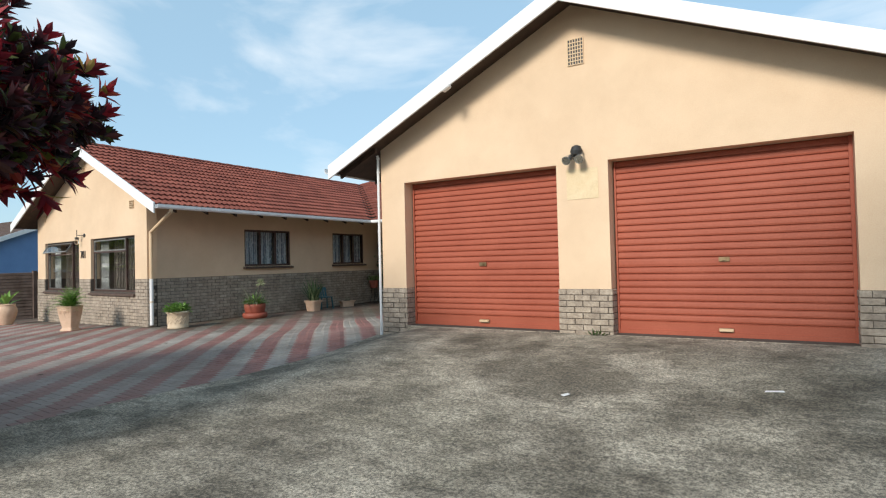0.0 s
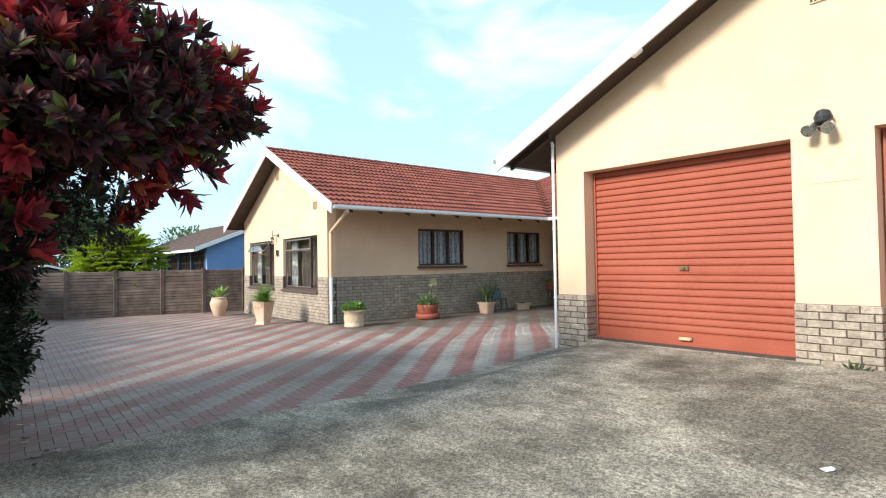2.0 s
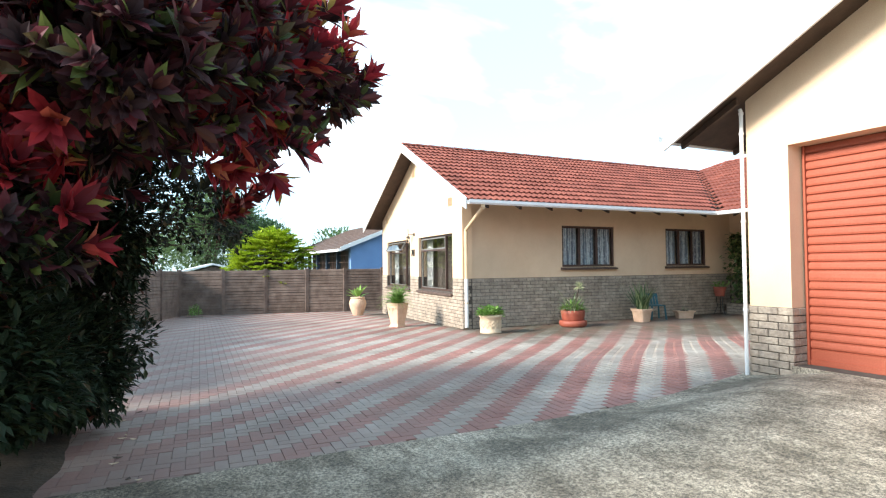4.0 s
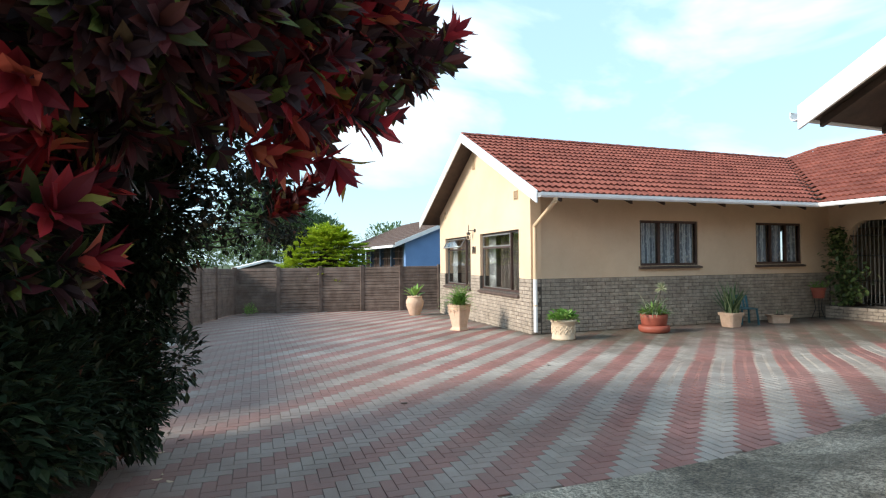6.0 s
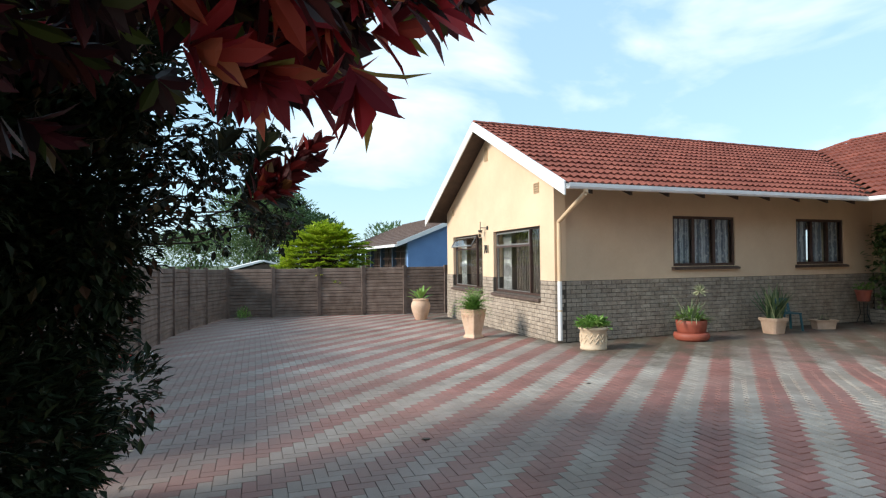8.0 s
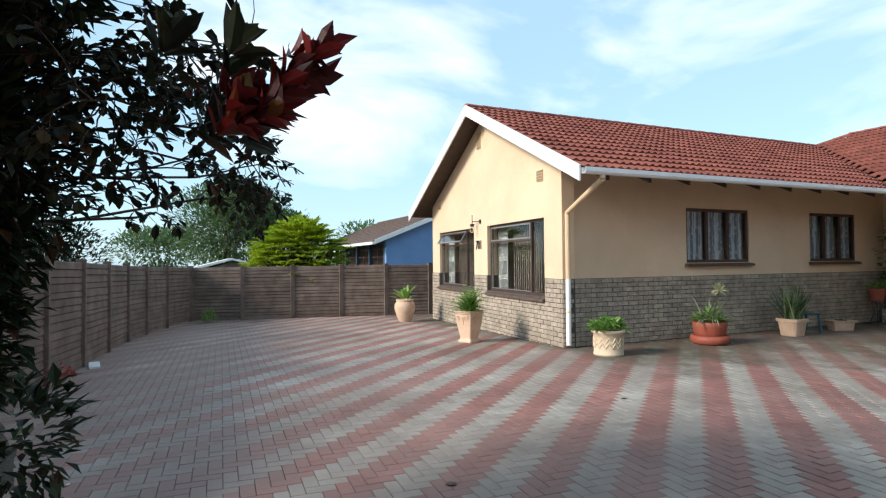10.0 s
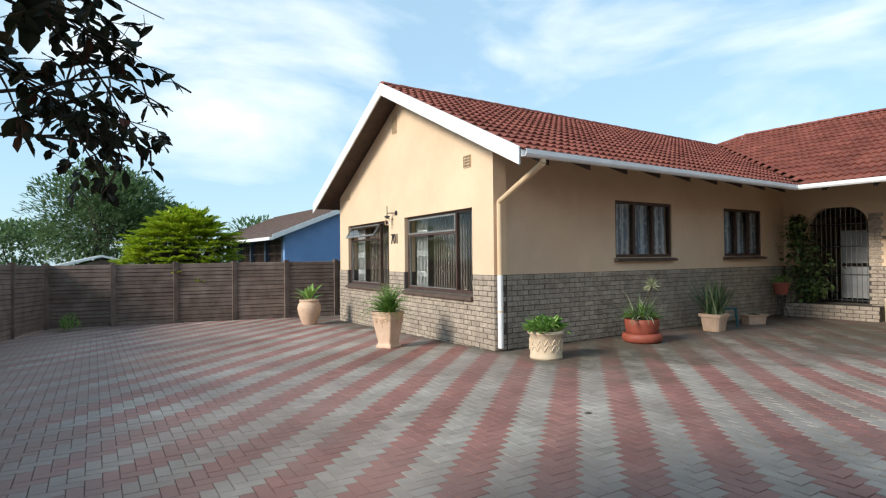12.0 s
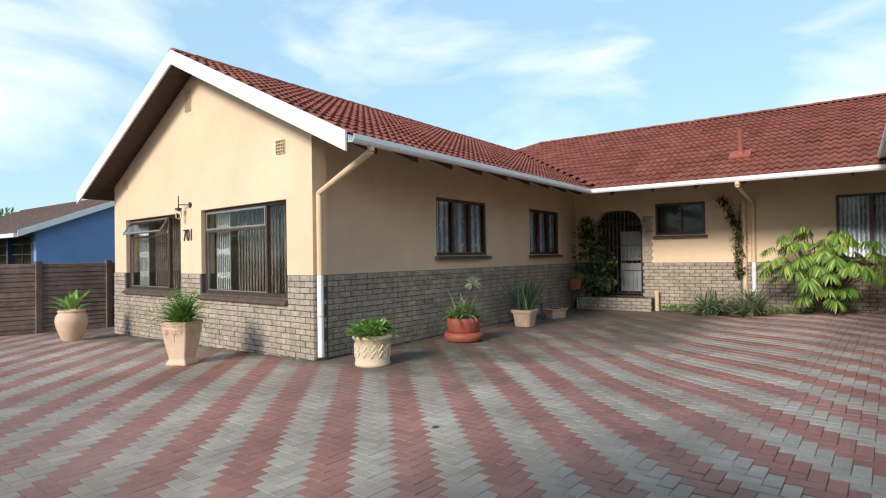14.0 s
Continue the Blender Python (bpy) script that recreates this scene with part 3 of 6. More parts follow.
tagged(part("floor", bm, M_ROOM), "plain indoor floor and partitions", "floor", kind="structure")

# arch head: rounded upper corners of the doorway
bm = bmesh.new()
for sx, cxx in ((ARCH[0], 1), (ARCH[1], -1)):
    r = 0.42
    pts = [(sx, WY - 0.0, ARCH[3])]
    for k in range(9):
        a = math.pi / 2 * k / 8
        pts.append((sx + cxx * (r - r * math.cos(a)), WY, ARCH[3] - r + r * math.sin(a)))
    pts = [(p[0], p[1] + 0.001, p[2]) for p in pts]
    prism(bm, pts if cxx > 0 else pts[::-1], (0, 0.238, 0))
arch_head = part("trim_arch", bm, M_PLASTER)
tagged(arch_head, "rounded plaster shoulders of the arched doorway", "arch", kind="structure")

# ---- roofs ----
def slab(name, quads, thick, mat, label):
    bm = bmesh.new()
    for q in quads:
        prism(bm, q, (0, 0, -thick))
    return tagged(part(name, bm, mat), label, "roof", kind="structure")


vy = WEAVE_Y + (RIDGE_Z - EAVE_Z) / ((WRIDGE_Z - EAVE_Z) / (WRIDGE_Y - WEAVE_Y))    # where the house ridge meets the wing slope
FAR_EAVE = 2 * RIDGE_X - EAVE_X
roof_h = slab("roof_house", [
    [(EAVE_X, BARGE_Y + 0.04, EAVE_Z), (EAVE_X, WEAVE_Y, EAVE_Z), (RIDGE_X, vy, RIDGE_Z), (RIDGE_X, barge_y(RIDGE_X) + 0.04, RIDGE_Z)],
    [(RIDGE_X, barge_y(RIDGE_X) + 0.04, RIDGE_Z), (RIDGE_X, 25.6, RIDGE_Z), (FAR_EAVE, 25.6, EAVE_Z), (FAR_EAVE, barge_y(FAR_EAVE) + 0.04, EAVE_Z)]], 0.05, M_SOFFIT,
    "red concrete tile roof of the house on dark boards")
WHIP_X = -15.15
roof_w = slab("roof_wing", [
    [(EAVE_X, WEAVE_Y, EAVE_Z), (wx1 + 0.6, WEAVE_Y, EAVE_Z), (wx1 + 0.6, WRIDGE_Y, WRIDGE_Z), (WHIP_X, WRIDGE_Y, WRIDGE_Z), (RIDGE_X, vy, RIDGE_Z)],
    [(WHIP_X, WRIDGE_Y, WRIDGE_Z), (wx1 + 0.6, WRIDGE_Y, WRIDGE_Z), (wx1 + 0.6, 25.6, 3.0), (WHIP_X, 25.6, 3.0)],
    [(WHIP_X, WRIDGE_Y, WRIDGE_Z), (WHIP_X, 25.6, 3.0), (RIDGE_X, 25.6, RIDGE_Z - 0.1), (RIDGE_X, vy, RIDGE_Z)]], 0.05, M_SOFFIT,
    "red concrete tile roof of the cross wing on dark boards")

GR_X, GR_Z, GE_X, GE_Z, GB_Y = -2.12, 4.96, -6.25, 2.99, 8.12
GE_X2, GE_Z2 = 2.30, 3.08
roof_g = slab("roof_garage", [
    [(GE_X, GB_Y + 0.04, GE_Z), (GE_X, 16.2, GE_Z), (GR_X, 16.2, GR_Z), (GR_X, GB_Y + 0.04, GR_Z)],
    [(GR_X, GB_Y + 0.04, GR_Z), (GR_X, 16.2, GR_Z), (GE_X2, 16.2, GE_Z2), (GE_X2, GB_Y + 0.04, GE_Z2)]], 0.05, M_SOFFIT,
    "red concrete tile roof of the garage on dark boards")


def barge(name, ax, az, ex, ez, ya, ye, parent, h=0.235, t=0.03):
    """A white barge board on a gable: from the apex down to an eave, cut upright at both ends."""
    bm = bmesh.new()
    prism(bm, [(ax, ya, az + 0.07), (ex, ye, ez + 0.07), (ex, ye, ez + 0.07 - h), (ax, ya, az + 0.07 - h)], (0, t, 0))
    return part(name, bm, M_WHITE, parent, "white painted barge board")


barge("barge_board", RIDGE_X, RIDGE_Z, EAVE_X, EAVE_Z, barge_y(RIDGE_X), BARGE_Y, roof_h)
barge("barge_board", RIDGE_X, RIDGE_Z, FAR_EAVE, EAVE_Z, barge_y(RIDGE_X), barge_y(FAR_EAVE), roof_h)
barge("barge_board", GR_X, GR_Z, GE_X, GE_Z, GB_Y, GB_Y, roof_g, 0.235)
barge("barge_board", GR_X, GR_Z, GE_X2, GE_Z2, GB_Y, GB_Y, roof_g, 0.235)


def gutter(a, b, out, parent, name="gutter"):
    """A white box gutter with its lip, running from a to b under the tile edge, out: outward direction."""
    a, b, out = Vector(a), Vector(b), Vector(out)
    bm = bmesh.new()
    w, h, t = 0.10, 0.09, 0.006
    up = Vector((0, 0, 1))
    prof = [(0, 0), (w * 0.8, 0), (w, 0.03), (w, h), (w - 0.012, h), (w - 0.012, h - t), (w - t, h - t), (w - t, 0.032), (w * 0.8 - t, t), (t, t), (t, h), (0, h)]
    prism(bm, [a + out * p + up * (q - h) for p, q in prof], b - a)
    part(name, bm, M_WHITE, parent, "white painted box gutter")


gutter((EAVE_X + 0.01, BARGE_Y + 0.035, EAVE_Z + 0.03), (EAVE_X + 0.01, WEAVE_Y - 0.11, EAVE_Z + 0.03), (1, 0, 0), roof_h)
gutter((EAVE_X + 0.01, WEAVE_Y - 0.01, EAVE_Z + 0.03), (GE_X, WEAVE_Y - 0.01, EAVE_Z + 0.03), (0, -1, 0), roof_w)
gutter((GE_X - 0.01, GB_Y + 0.035, GE_Z + 0.03), (GE_X - 0.01, 16.3, GE_Z + 0.03), (-1, 0, 0), roof_g)

# rafters showing under the eaves
def rafter(a, b, parent, w=0.05, h=0.075):
    a, b = Vector(a), Vector(b)
    bm = bmesh.new()
    side = (b - a).cross(Vector((0, 0, 1))).normalized() * w / 2
    prism(bm, [a - side, a - side + Vector((0, 0, -h)), b - side + Vector((0, 0, -h)), b - side], side * 2)
    part("rafter", bm, M_SOFFIT, parent)


for k in range(10):
    y = BARGE_Y + 0.55 + k * 0.82
    if y < WEAVE_Y:
        rafter((EAVE_X - 0.03, y, EAVE_Z - 0.05), (CX - 0.05, y, EAVE_Z - 0.05 + (EAVE_X - CX) * abs(slope)), roof_h)
for k in range(6):
    x = EAVE_X + 0.5 + k * 0.85
    ws = (WRIDGE_Z - EAVE_Z) / (WRIDGE_Y - WEAVE_Y)
    rafter((x, WEAVE_Y + 0.03, EAVE_Z - 0.05), (x, WY + 0.05, EAVE_Z - 0.05 + (WY - WEAVE_Y) * ws), roof_w)
gs = (GR_Z - GE_Z) / (GR_X - GE_X)
for k in range(8):
    y = GB_Y + 0.3 + k * 0.95
    rafter((GE_X + 0.03, y, GE_Z - 0.05), (GX0 + 0.05, y, GE_Z - 0.05 + (GX0 - GE_X) * gs), roof_g)

# ---- garage ----
GD1, GD2 = (-5.02, -2.39), (-1.665, 1.02)
G_SILL, G_HEAD, G_PL = 0.36, 2.70, 0.965
gh = [(GD1[0] - GX0, GD1[1] - GX0, G_SILL, G_HEAD), (GD2[0] - GX0, GD2[1] - GX0, G_SILL, G_HEAD)]
gl = GX1 - GX0
gtop = GE_Z + (GX0 - GE_X) * gs - 0.052
wall_gf = wall_mesh("wall_garage_front", (GX0, GFY, 0), (1, 0, 0), (0, -1, 0), gl, -0.1, gtop, gh, 0.30, [M_PLASTER, M_MORTAR], G_PL,
                    [(gl, GE_Z2 + (GE_X2 - GX1) * (GR_Z - GE_Z2) / (GE_X2 - GR_X) - 0.052), (GR_X - GX0, GR_Z - 0.052)])
tagged(wall_gf, "cream plastered garage gable with two door openings", "wall", kind="structure")
bm = bmesh.new()
solid(bm, GX0, GX0 + 0.22, GFY + 0.30, WY, -0.1, gtop)
solid(bm, GX1 - 0.22, GX1, GFY + 0.30, WY, -0.1, gtop)
wall_gs = part("wall_garage_side", bm, M_PLASTER)
tagged(wall_gs, "cream plastered side walls of the garage", "wall", kind="structure")
bm = bmesh.new()
solid(bm, GX0 + 0.22, GX1 - 0.22, GFY + 0.02, 15.8, -0.05, G_SILL - 0.004)
tagged(part("floor_garage", bm, M_CONCRETE), "bare concrete floor of the garage", "floor", kind="structure")


def roller_door(x0, x1, label):
    """A ribbed steel roll-up door in its guides, with lock plate, foot handle and bottom rail."""
    root = empty("roller_door", ((x0 + x1) / 2, GFY + 0.24, G_SILL))
    cx = (x0 + x1) / 2
    hgt, hw = G_HEAD - G_SILL + 0.05, (x1 - x0) / 2 - 0.03
    prof = []
    z = 0.16
    pitch = 0.0893
    prof += [(0.0, 0.0), (0.0, z)]
    while z < hgt - 0.02:
        p_ = 0.118 if 0.87 < z < 0.95 else pitch
        prof += [(0.016, z + 0.004), (0.016, z + 0.013), (-0.004, z + 0.021), (-0.009, z + p_ * 0.45), (-0.006, z + p_ * 0.8), (0.0, z + p_)]
        z += p_
    bm = bmesh.new()
    for xa, xb in ((-hw, hw),):
        va = [bm.verts.new((xa, p, q)) for p, q in prof]
        vb = [bm.verts.new((xb, p, q)) for p, q in prof]
        for k in range(len(prof) - 1):
            bm.faces.new((va[k], vb[k], vb[k + 1], va[k + 1]))
    ext = bmesh.ops.extrude_face_region(bm, geom=bm.faces[:])
    for v in [g for g in ext["geom"] if isinstance(g, bmesh.types.BMVert)]:
        v.co.y += 0.02
    part("curtain", bm, M_DOOR, root)
    bm = bmesh.new()
    solid(bm, -hw, hw, -0.016, 0.03, 0.0, 0.055)
    part("bottom_rail", bm, M_DOOR, root, bevel=0.004)
    for sx in (-1, 1):
        bm = bmesh.new()
        solid(bm, sx * hw - 0.012, sx * hw + 0.028 if sx > 0 else sx * hw + 0.012, -0.03, 0.05, 0.0, hgt)
        part("guide_rail", bm, M_DOOR, root)
    bm = bmesh.new()
    solid(bm, -0.062, 0.062, -0.034, -0.012, 0.945, 1.0)
    solid(bm, -0.020, 0.020, -0.05, -0.03, 0.957, 0.987)
    part("lock_plate", bm, M_BRASS, root, "brassy lock plate", bevel=0.004)
    bm = bmesh.new()
    solid(bm, -0.075, 0.075, -0.06, -0.014, 0.075, 0.105)
    solid(bm, -0.085, 0.085, -0.022, -0.012, 0.065, 0.115)
    part("handle", bm, M_CREAMPAINT, root, "pale foot handle", bevel=0.006)
    return tagged(root, label, "garage door", "garage doors")


roller_door(*GD1, "closed red ribbed steel roller door of the garage")
roller_door(*GD2, "closed red ribbed steel roller door, shaded low down")

# ---- things on the house ----
def frame_bars(root, bars, mat, name="window_frame", label=""):
    """Frame members, each (x0, x1, z0, z1) in the window's plane, as one frame part."""
    bm = bmesh.new()
    for x0, x1, z0, z1, y0, y1 in bars:
        solid(bm, x0, x1, y0, y1, z0, z1)
    return part(name, bm, mat, root, label, bevel=0.003)


def pane(root, x0, x1, z0, z1, y, tilt=None):
    bm = bmesh.new()
    solid(bm, x0, x1, y, y + 0.005, z0, z1)
    p = part("pane", bm, M_GLASS, root)
    p.visible_shadow = False
    return p


def folds(root, x0, x1, z0, z1, y, mat, name, label, amp=0.026, wave=0.12, seed=0):
    """A hanging curtain with folds."""
    rng = random.Random(seed)
    bm = bmesh.new()
    n = max(8, int((x1 - x0) / 0.012))
    ph = rng.uniform(0, 6)
    cols = []
    for i in range(n + 1):
        x = x0 + (x1 - x0) * i / n
        d = amp * math.sin(x / wave * math.tau + ph + 1.2 * math.sin(x * 5 + ph))
        cols.append([bm.verts.new((x, y + d * (0.5 + 0.5 * j / 3), z1 + (z0 - z1) * j / 3)) for j in range(4)])
    for a, b in zip(cols, cols[1:]):
        for j in range(3):
            bm.faces.new((a[j], b[j], b[j + 1], a[j + 1]))
    return part(name, bm, mat, root, label, smooth=True)


def trellis(root, x0, x1, z0, z1, y, mat):
    """A folded expanding security gate: upright channels joined by crossed flat bars."""
    n = max(3, int((x1 - x0) / 0.055))
    for i in range(n + 1):
        bm = bmesh.new()
        x = x0 + (x1 - x0) * i / n
        solid(bm, x - 0.007, x + 0.007, y, y + 0.014, z0, z1)
        part("gate_upright", bm, mat, root)
    bm = bmesh.new()
    for i in range(n):
        xa, xb = x0 + (x1 - x0) * i / n, x0 + (x1 - x0) * (i + 1) / n
        for k in range(3):
            zc = z0 + (z1 - z0) * (0.2 + 0.3 * k)
            for s in (-1, 1):
                rod(bm, (xa, y + 0.004, zc - s * 0.07), (xb, y + 0.004, zc + s * 0.07), 0.006, n=4)
    part("gate_lattice", bm, mat, root)


def gable_window(name, x0, x1, z0, z1, split, open_top, label):
    """A steel window in the gable: fixed light, top-hung vent, narrow side light, with blinds and a folded gate inside."""
    root = empty(name, (x0, GY + 0.10, z0))
    w, h = x1 - x0, z1 - z0
    t = 0.045
    xs = w * split
    zt = h * 0.74
    bars = [(0, w, 0, t, -0.03, 0.04), (0, w, h - t, h, -0.03, 0.04), (0, t, t, h - t, -0.03, 0.04), (w - t, w, t, h - t, -0.03, 0.04),
            (xs - 0.02, xs + 0.02, t, h - t, -0.03, 0.03), (t, xs - 0.02, zt - 0.02, zt + 0.02, -0.03, 0.03)]
    frame_bars(root, bars, M_FRAME)
    pane(root, t, xs - 0.02, t, zt - 0.02, 0.0)
    pane(root, xs + 0.02, w - t, t, h - t, 0.0)
    # opening light above
    vent = bmesh.new()
    vw, vh, b = xs - 0.02 - t, h - t - zt - 0.02, 0.028
    for q in ((0, vw, 0, b), (0, vw, vh - b, vh), (0, b, b, vh - b), (vw - b, vw, b, vh - b)):
        solid(vent, q[0], q[1], -0.015, 0.015, q[2] - vh, q[3] - vh)
    vo = part("vent_sash", vent, M_STEEL, root, "grey steel top-hung sash")
    vo.matrix_local = pose(t, -0.02, h - t, -32 if open_top else 0, 0, 0)
    vp = bmesh.new()
    solid(vp, b, vw - b, -0.003, 0.003, b - vh, -b)
    vg = part("pane", vp, M_GLASS, vo)
    vg.visible_shadow = False
    # pale inner sash lines
    frame_bars(root, [(t + 0.002, t + 0.020, t, zt - 0.02, -0.018, 0.022), (xs - 0.04, xs - 0.021, t, zt - 0.02, -0.018, 0.022), (t, xs - 0.02, t + 0.002, t + 0.02, -0.018, 0.022)], M_STEEL, "inner_sash", "grey steel sash")
    trellis(root, 0.10, 0.10 + w * 0.17, 0.03, h - 0.05, 0.13, M_GATEPAINT)
    k = 0
    x = 0.12 + w * 0.19
    while x < w - 0.06:
        bm = bmesh.new()
        solid(bm, x, x + 0.052, 0.245, 0.250, 0.02, h - 0.03)
        sl = part("blind_slat", bm, M_BLIND, root)
        x += 0.088
        k += 1
    bm = bmesh.new()
    prism(bm, [(-0.04, -0.17, -0.10), (-0.04, -0.17, -0.045), (-0.04, 0.0, 0.0), (-0.04, 0.0, -0.10)], (w + 0.08, 0, 0))
    part("window_sill", bm, M_SILL, root, "sloping dark brown sill", bevel=0.006)
    seat(root)
    return tagged(root, label, "window", kind="structure")


gable_window("window_1", *WIN1, 0.74, True, "bronze steel window with an open top sash and blinds")
gable_window("window_2", *WIN2, 0.75, False, "wide bronze steel window with blinds and a folded gate")


def casement(name, o, rz, w, h, lights, label, curtain=True, seed=0, bars=False):
    """A window of equal lights set in a reveal, sill in front; local x along the wall, -y outside."""
    root = empty(name, o, rz)
    t = 0.055
    members = [(0, w, 0, t, -0.03, 0.05), (0, w, h - t, h, -0.03, 0.05), (0, t, t, h - t, -0.03, 0.05), (w - t, w, t, h - t, -0.03, 0.05)]
    lw = w / lights
    for k in range(1, lights):
        members.append((k * lw - 0.035, k * lw + 0.035, t, h - t, -0.03, 0.045))
    frame_bars(root, members, M_FRAME)
    for k in range(lights):
        pane(root, k * lw + 0.036 if k else t, (k + 1) * lw - 0.036 if k < lights - 1 else w - t, t, h - t, 0.0)
        if curtain:
            folds(root, k * lw + 0.03, (k + 1) * lw - 0.03, 0.0, h - 0.01, 0.075, M_CURTAIN, "curtain", "white lace curtain", seed=seed + k)
    if bars:
        bm = bmesh.new()
        for k in range(5):
            z = h * (0.2 + 0.15 * k)
            rod(bm, (w / 2 - 0.05, -0.035, z - 0.045), (w / 2 + 0.05, -0.035, z + 0.045), 0.006, n=5)
            rod(bm, (w / 2 - 0.05, -0.035, z + 0.045), (w / 2 + 0.05, -0.035, z - 0.045), 0.006, n=5)
        part("lattice", bm, M_STEEL, root)
        # black sheet added behind the panes, standing for the unlit room
        bm = bmesh.new()
        solid(bm, 0.01, w - 0.01, 0.10, 0.104, 0.01, h - 0.01)
        part("room_dark_sheet", bm, M_BLACK, root, "black sheet standing for the unlit room")
    bm = bmesh.new()
    prism(bm, [(-0.05, -0.145, -0.075), (-0.05, -0.145, -0.03), (-0.05, 0.0, 0.0), (-0.05, 0.0, -0.075)], (w + 0.10, 0, 0))
    part("window_sill", bm, M_SILL, root, "brown brick sill", bevel=0.005)
    return tagged(root, label, "window", kind="structure")


casement("window_3", (CX - 0.055, SW1[0], SW1[2]), 90, SW1[1] - SW1[0], SW1[3] - SW1[2], 3, "dark framed three-light window with white lace curtains", seed=3)
casement("window_4", (CX - 0.055, SW2[0], SW2[2]), 90, SW2[1] - SW2[0], SW2[3] - SW2[2], 3, "dark framed three-light window with lace curtains near the porch", seed=9)
casement("window_5", (KWIN[0], WY + 0.06, KWIN[2]), 0, KWIN[1] - KWIN[0], KWIN[3] - KWIN[2], 2, "small dark two-light window with a lattice bar", curtain=False, bars=True)
casement("window_6", (RWIN[0], WY + 0.06, RWIN[2]), 0, RWIN[1] - RWIN[0], RWIN[3] - RWIN[2], 3, "dark framed wing window with pale curtains behind a palm", seed=21)


def air_vent(x, z, w, h, y, cols, rows, label):
    """A pierced terracotta vent block, painted like the wall."""
    root = empty("air_vent", (x, y, z))
    bm = bmesh.new()
    bx, bz = w / cols, h / rows
    e = 0.011
    for i in range(cols + 1):
        solid(bm, i * bx - e / 2, i * bx + e / 2, -0.018, 0.0, 0, h)
    for j in range(rows + 1):
        for i in range(cols):
            solid(bm, i * bx + e / 2, (i + 1) * bx - e / 2, -0.017, 0.0, j * bz - e / 2, j * bz + e / 2)
    part("grille", bm, M_CREAMPAINT, root)
    # black sheet on the unpierced wall stands in for the holes' dark depth
    bm = bmesh.new()
    solid(bm, 0.003, w - 0.003, -0.004, 0.0, 0.003, h - 0.003)
    part("hole_dark_sheet", bm, M_BLACK, root)
    return tagged(root, label, "vent", "air vents")


seat(air_vent(CX - 3.60, 3.98, 0.20, 0.36, GY - 0.002, 4, 8, "tall cream painted vent block near the gable peak"))
seat(air_vent(CX - 0.82, 2.88, 0.21, 0.19, GY - 0.002, 5, 4, "cream painted vent block above the wide window"))
seat(air_vent(CX - 6.38, 2.86, 0.20, 0.18, GY - 0.002, 4, 4, "cream painted vent block at the gable's far end"))
air_vent(-2.17, 4.06, 0.22, 0.36, GFY - 0.002, 6, 7, "cream painted vent block on the garage gable")


def bracket_lamp():
    root = seat(empty("wall_lamp", (CX - 3.46, GY, 2.34)))
    bm = bmesh.new()
    rod(bm, (0, 0, 0), (0, -0.02, 0), 0.05, n=14)
    part("rose", bm, M_BLACK, root)
    bm = bmesh.new()
    rod(bm, (0, -0.02, 0), (-0.20, -0.12, 0.01), 0.010, n=8)
    rod(bm, (-0.20, -0.12, -0.05), (-0.20, -0.12, 0.16), 0.010, n=8)
    part("arm", bm, M_BLACK, root)
    bm = bmesh.new()
    turned(bm, [(0.02, 0.0), (0.055, -0.01), (0.06, -0.03), (0.05, -0.035)], 14, (-0.20, -0.12, -0.04))
    part("cap", bm, M_BLACK, root)
    bm = bmesh.new()
    turned(bm, [(0.046, -0.036), (0.052, -0.08), (0.05, -0.17), (0.035, -0.20)], 14, (-0.20, -0.12, -0.04))
    part("shade", bm, M_LAMPGLASS, root, "clear ribbed glass shade", smooth=True)
    tagged(root, "black iron bracket lamp with a glass shade", "wall lamp")


bracket_lamp()

# house number
num = bpy.data.curves.new("house_number", "FONT")
num.body = "701"
num.size = 0.29
num.extrude = 0.008
num.space_character = 1.05
tmp = new("house_number_curve", num)
bpy.context.view_layer.update()
me = bpy.data.meshes.new_from_object(tmp.evaluated_get(bpy.context.evaluated_depsgraph_get()))
bpy.data.objects.remove(tmp)
me.materials.clear()
me.materials.append(M_BLACK)
hn = new("house_number", me)
hn.matrix_world = GABLE @ pose(CX - 3.72, GY - 0.010, 1.72, 90, 0, 0) @ Matrix.Diagonal((0.78, 1.0, 1.0, 1.0))
tagged(hn, "black metal house number 701 on the gable wall", "house number")


def pipe_run(bm, pts, r, n=10):
    for a, b in zip(pts, pts[1:]):
        rod(bm, a, b, r, n=n)


def downpipe(name, upper, lower, r, label, low_mat, up_mat, brackets=()):
    root = empty(name, lower[-1])
    o = Vector(lower[-1])
    bm = bmesh.new()
    pipe_run(bm, [Vector(p) - o for p in upper], r)
    part("upper_pipe", bm, up_mat, root, "cream painted upper length")
    bm = bmesh.new()
    pipe_run(bm, [Vector(p) - o for p in lower], r + 0.001)
    part("lower_pipe", bm, low_mat, root, "white painted lower length")
    for z in brackets:
        bm = bmesh.new()
        p = Vector((lower[0][0], lower[0][1], z)) - o
        rod(bm, p + Vector((0, 0, -0.012)), p + Vector((0, 0, 0.012)), r + 0.006, n=12)
        part("bracket", bm, up_mat, root)
    return tagged(root, label, "downpipe", "rainwater pipes")


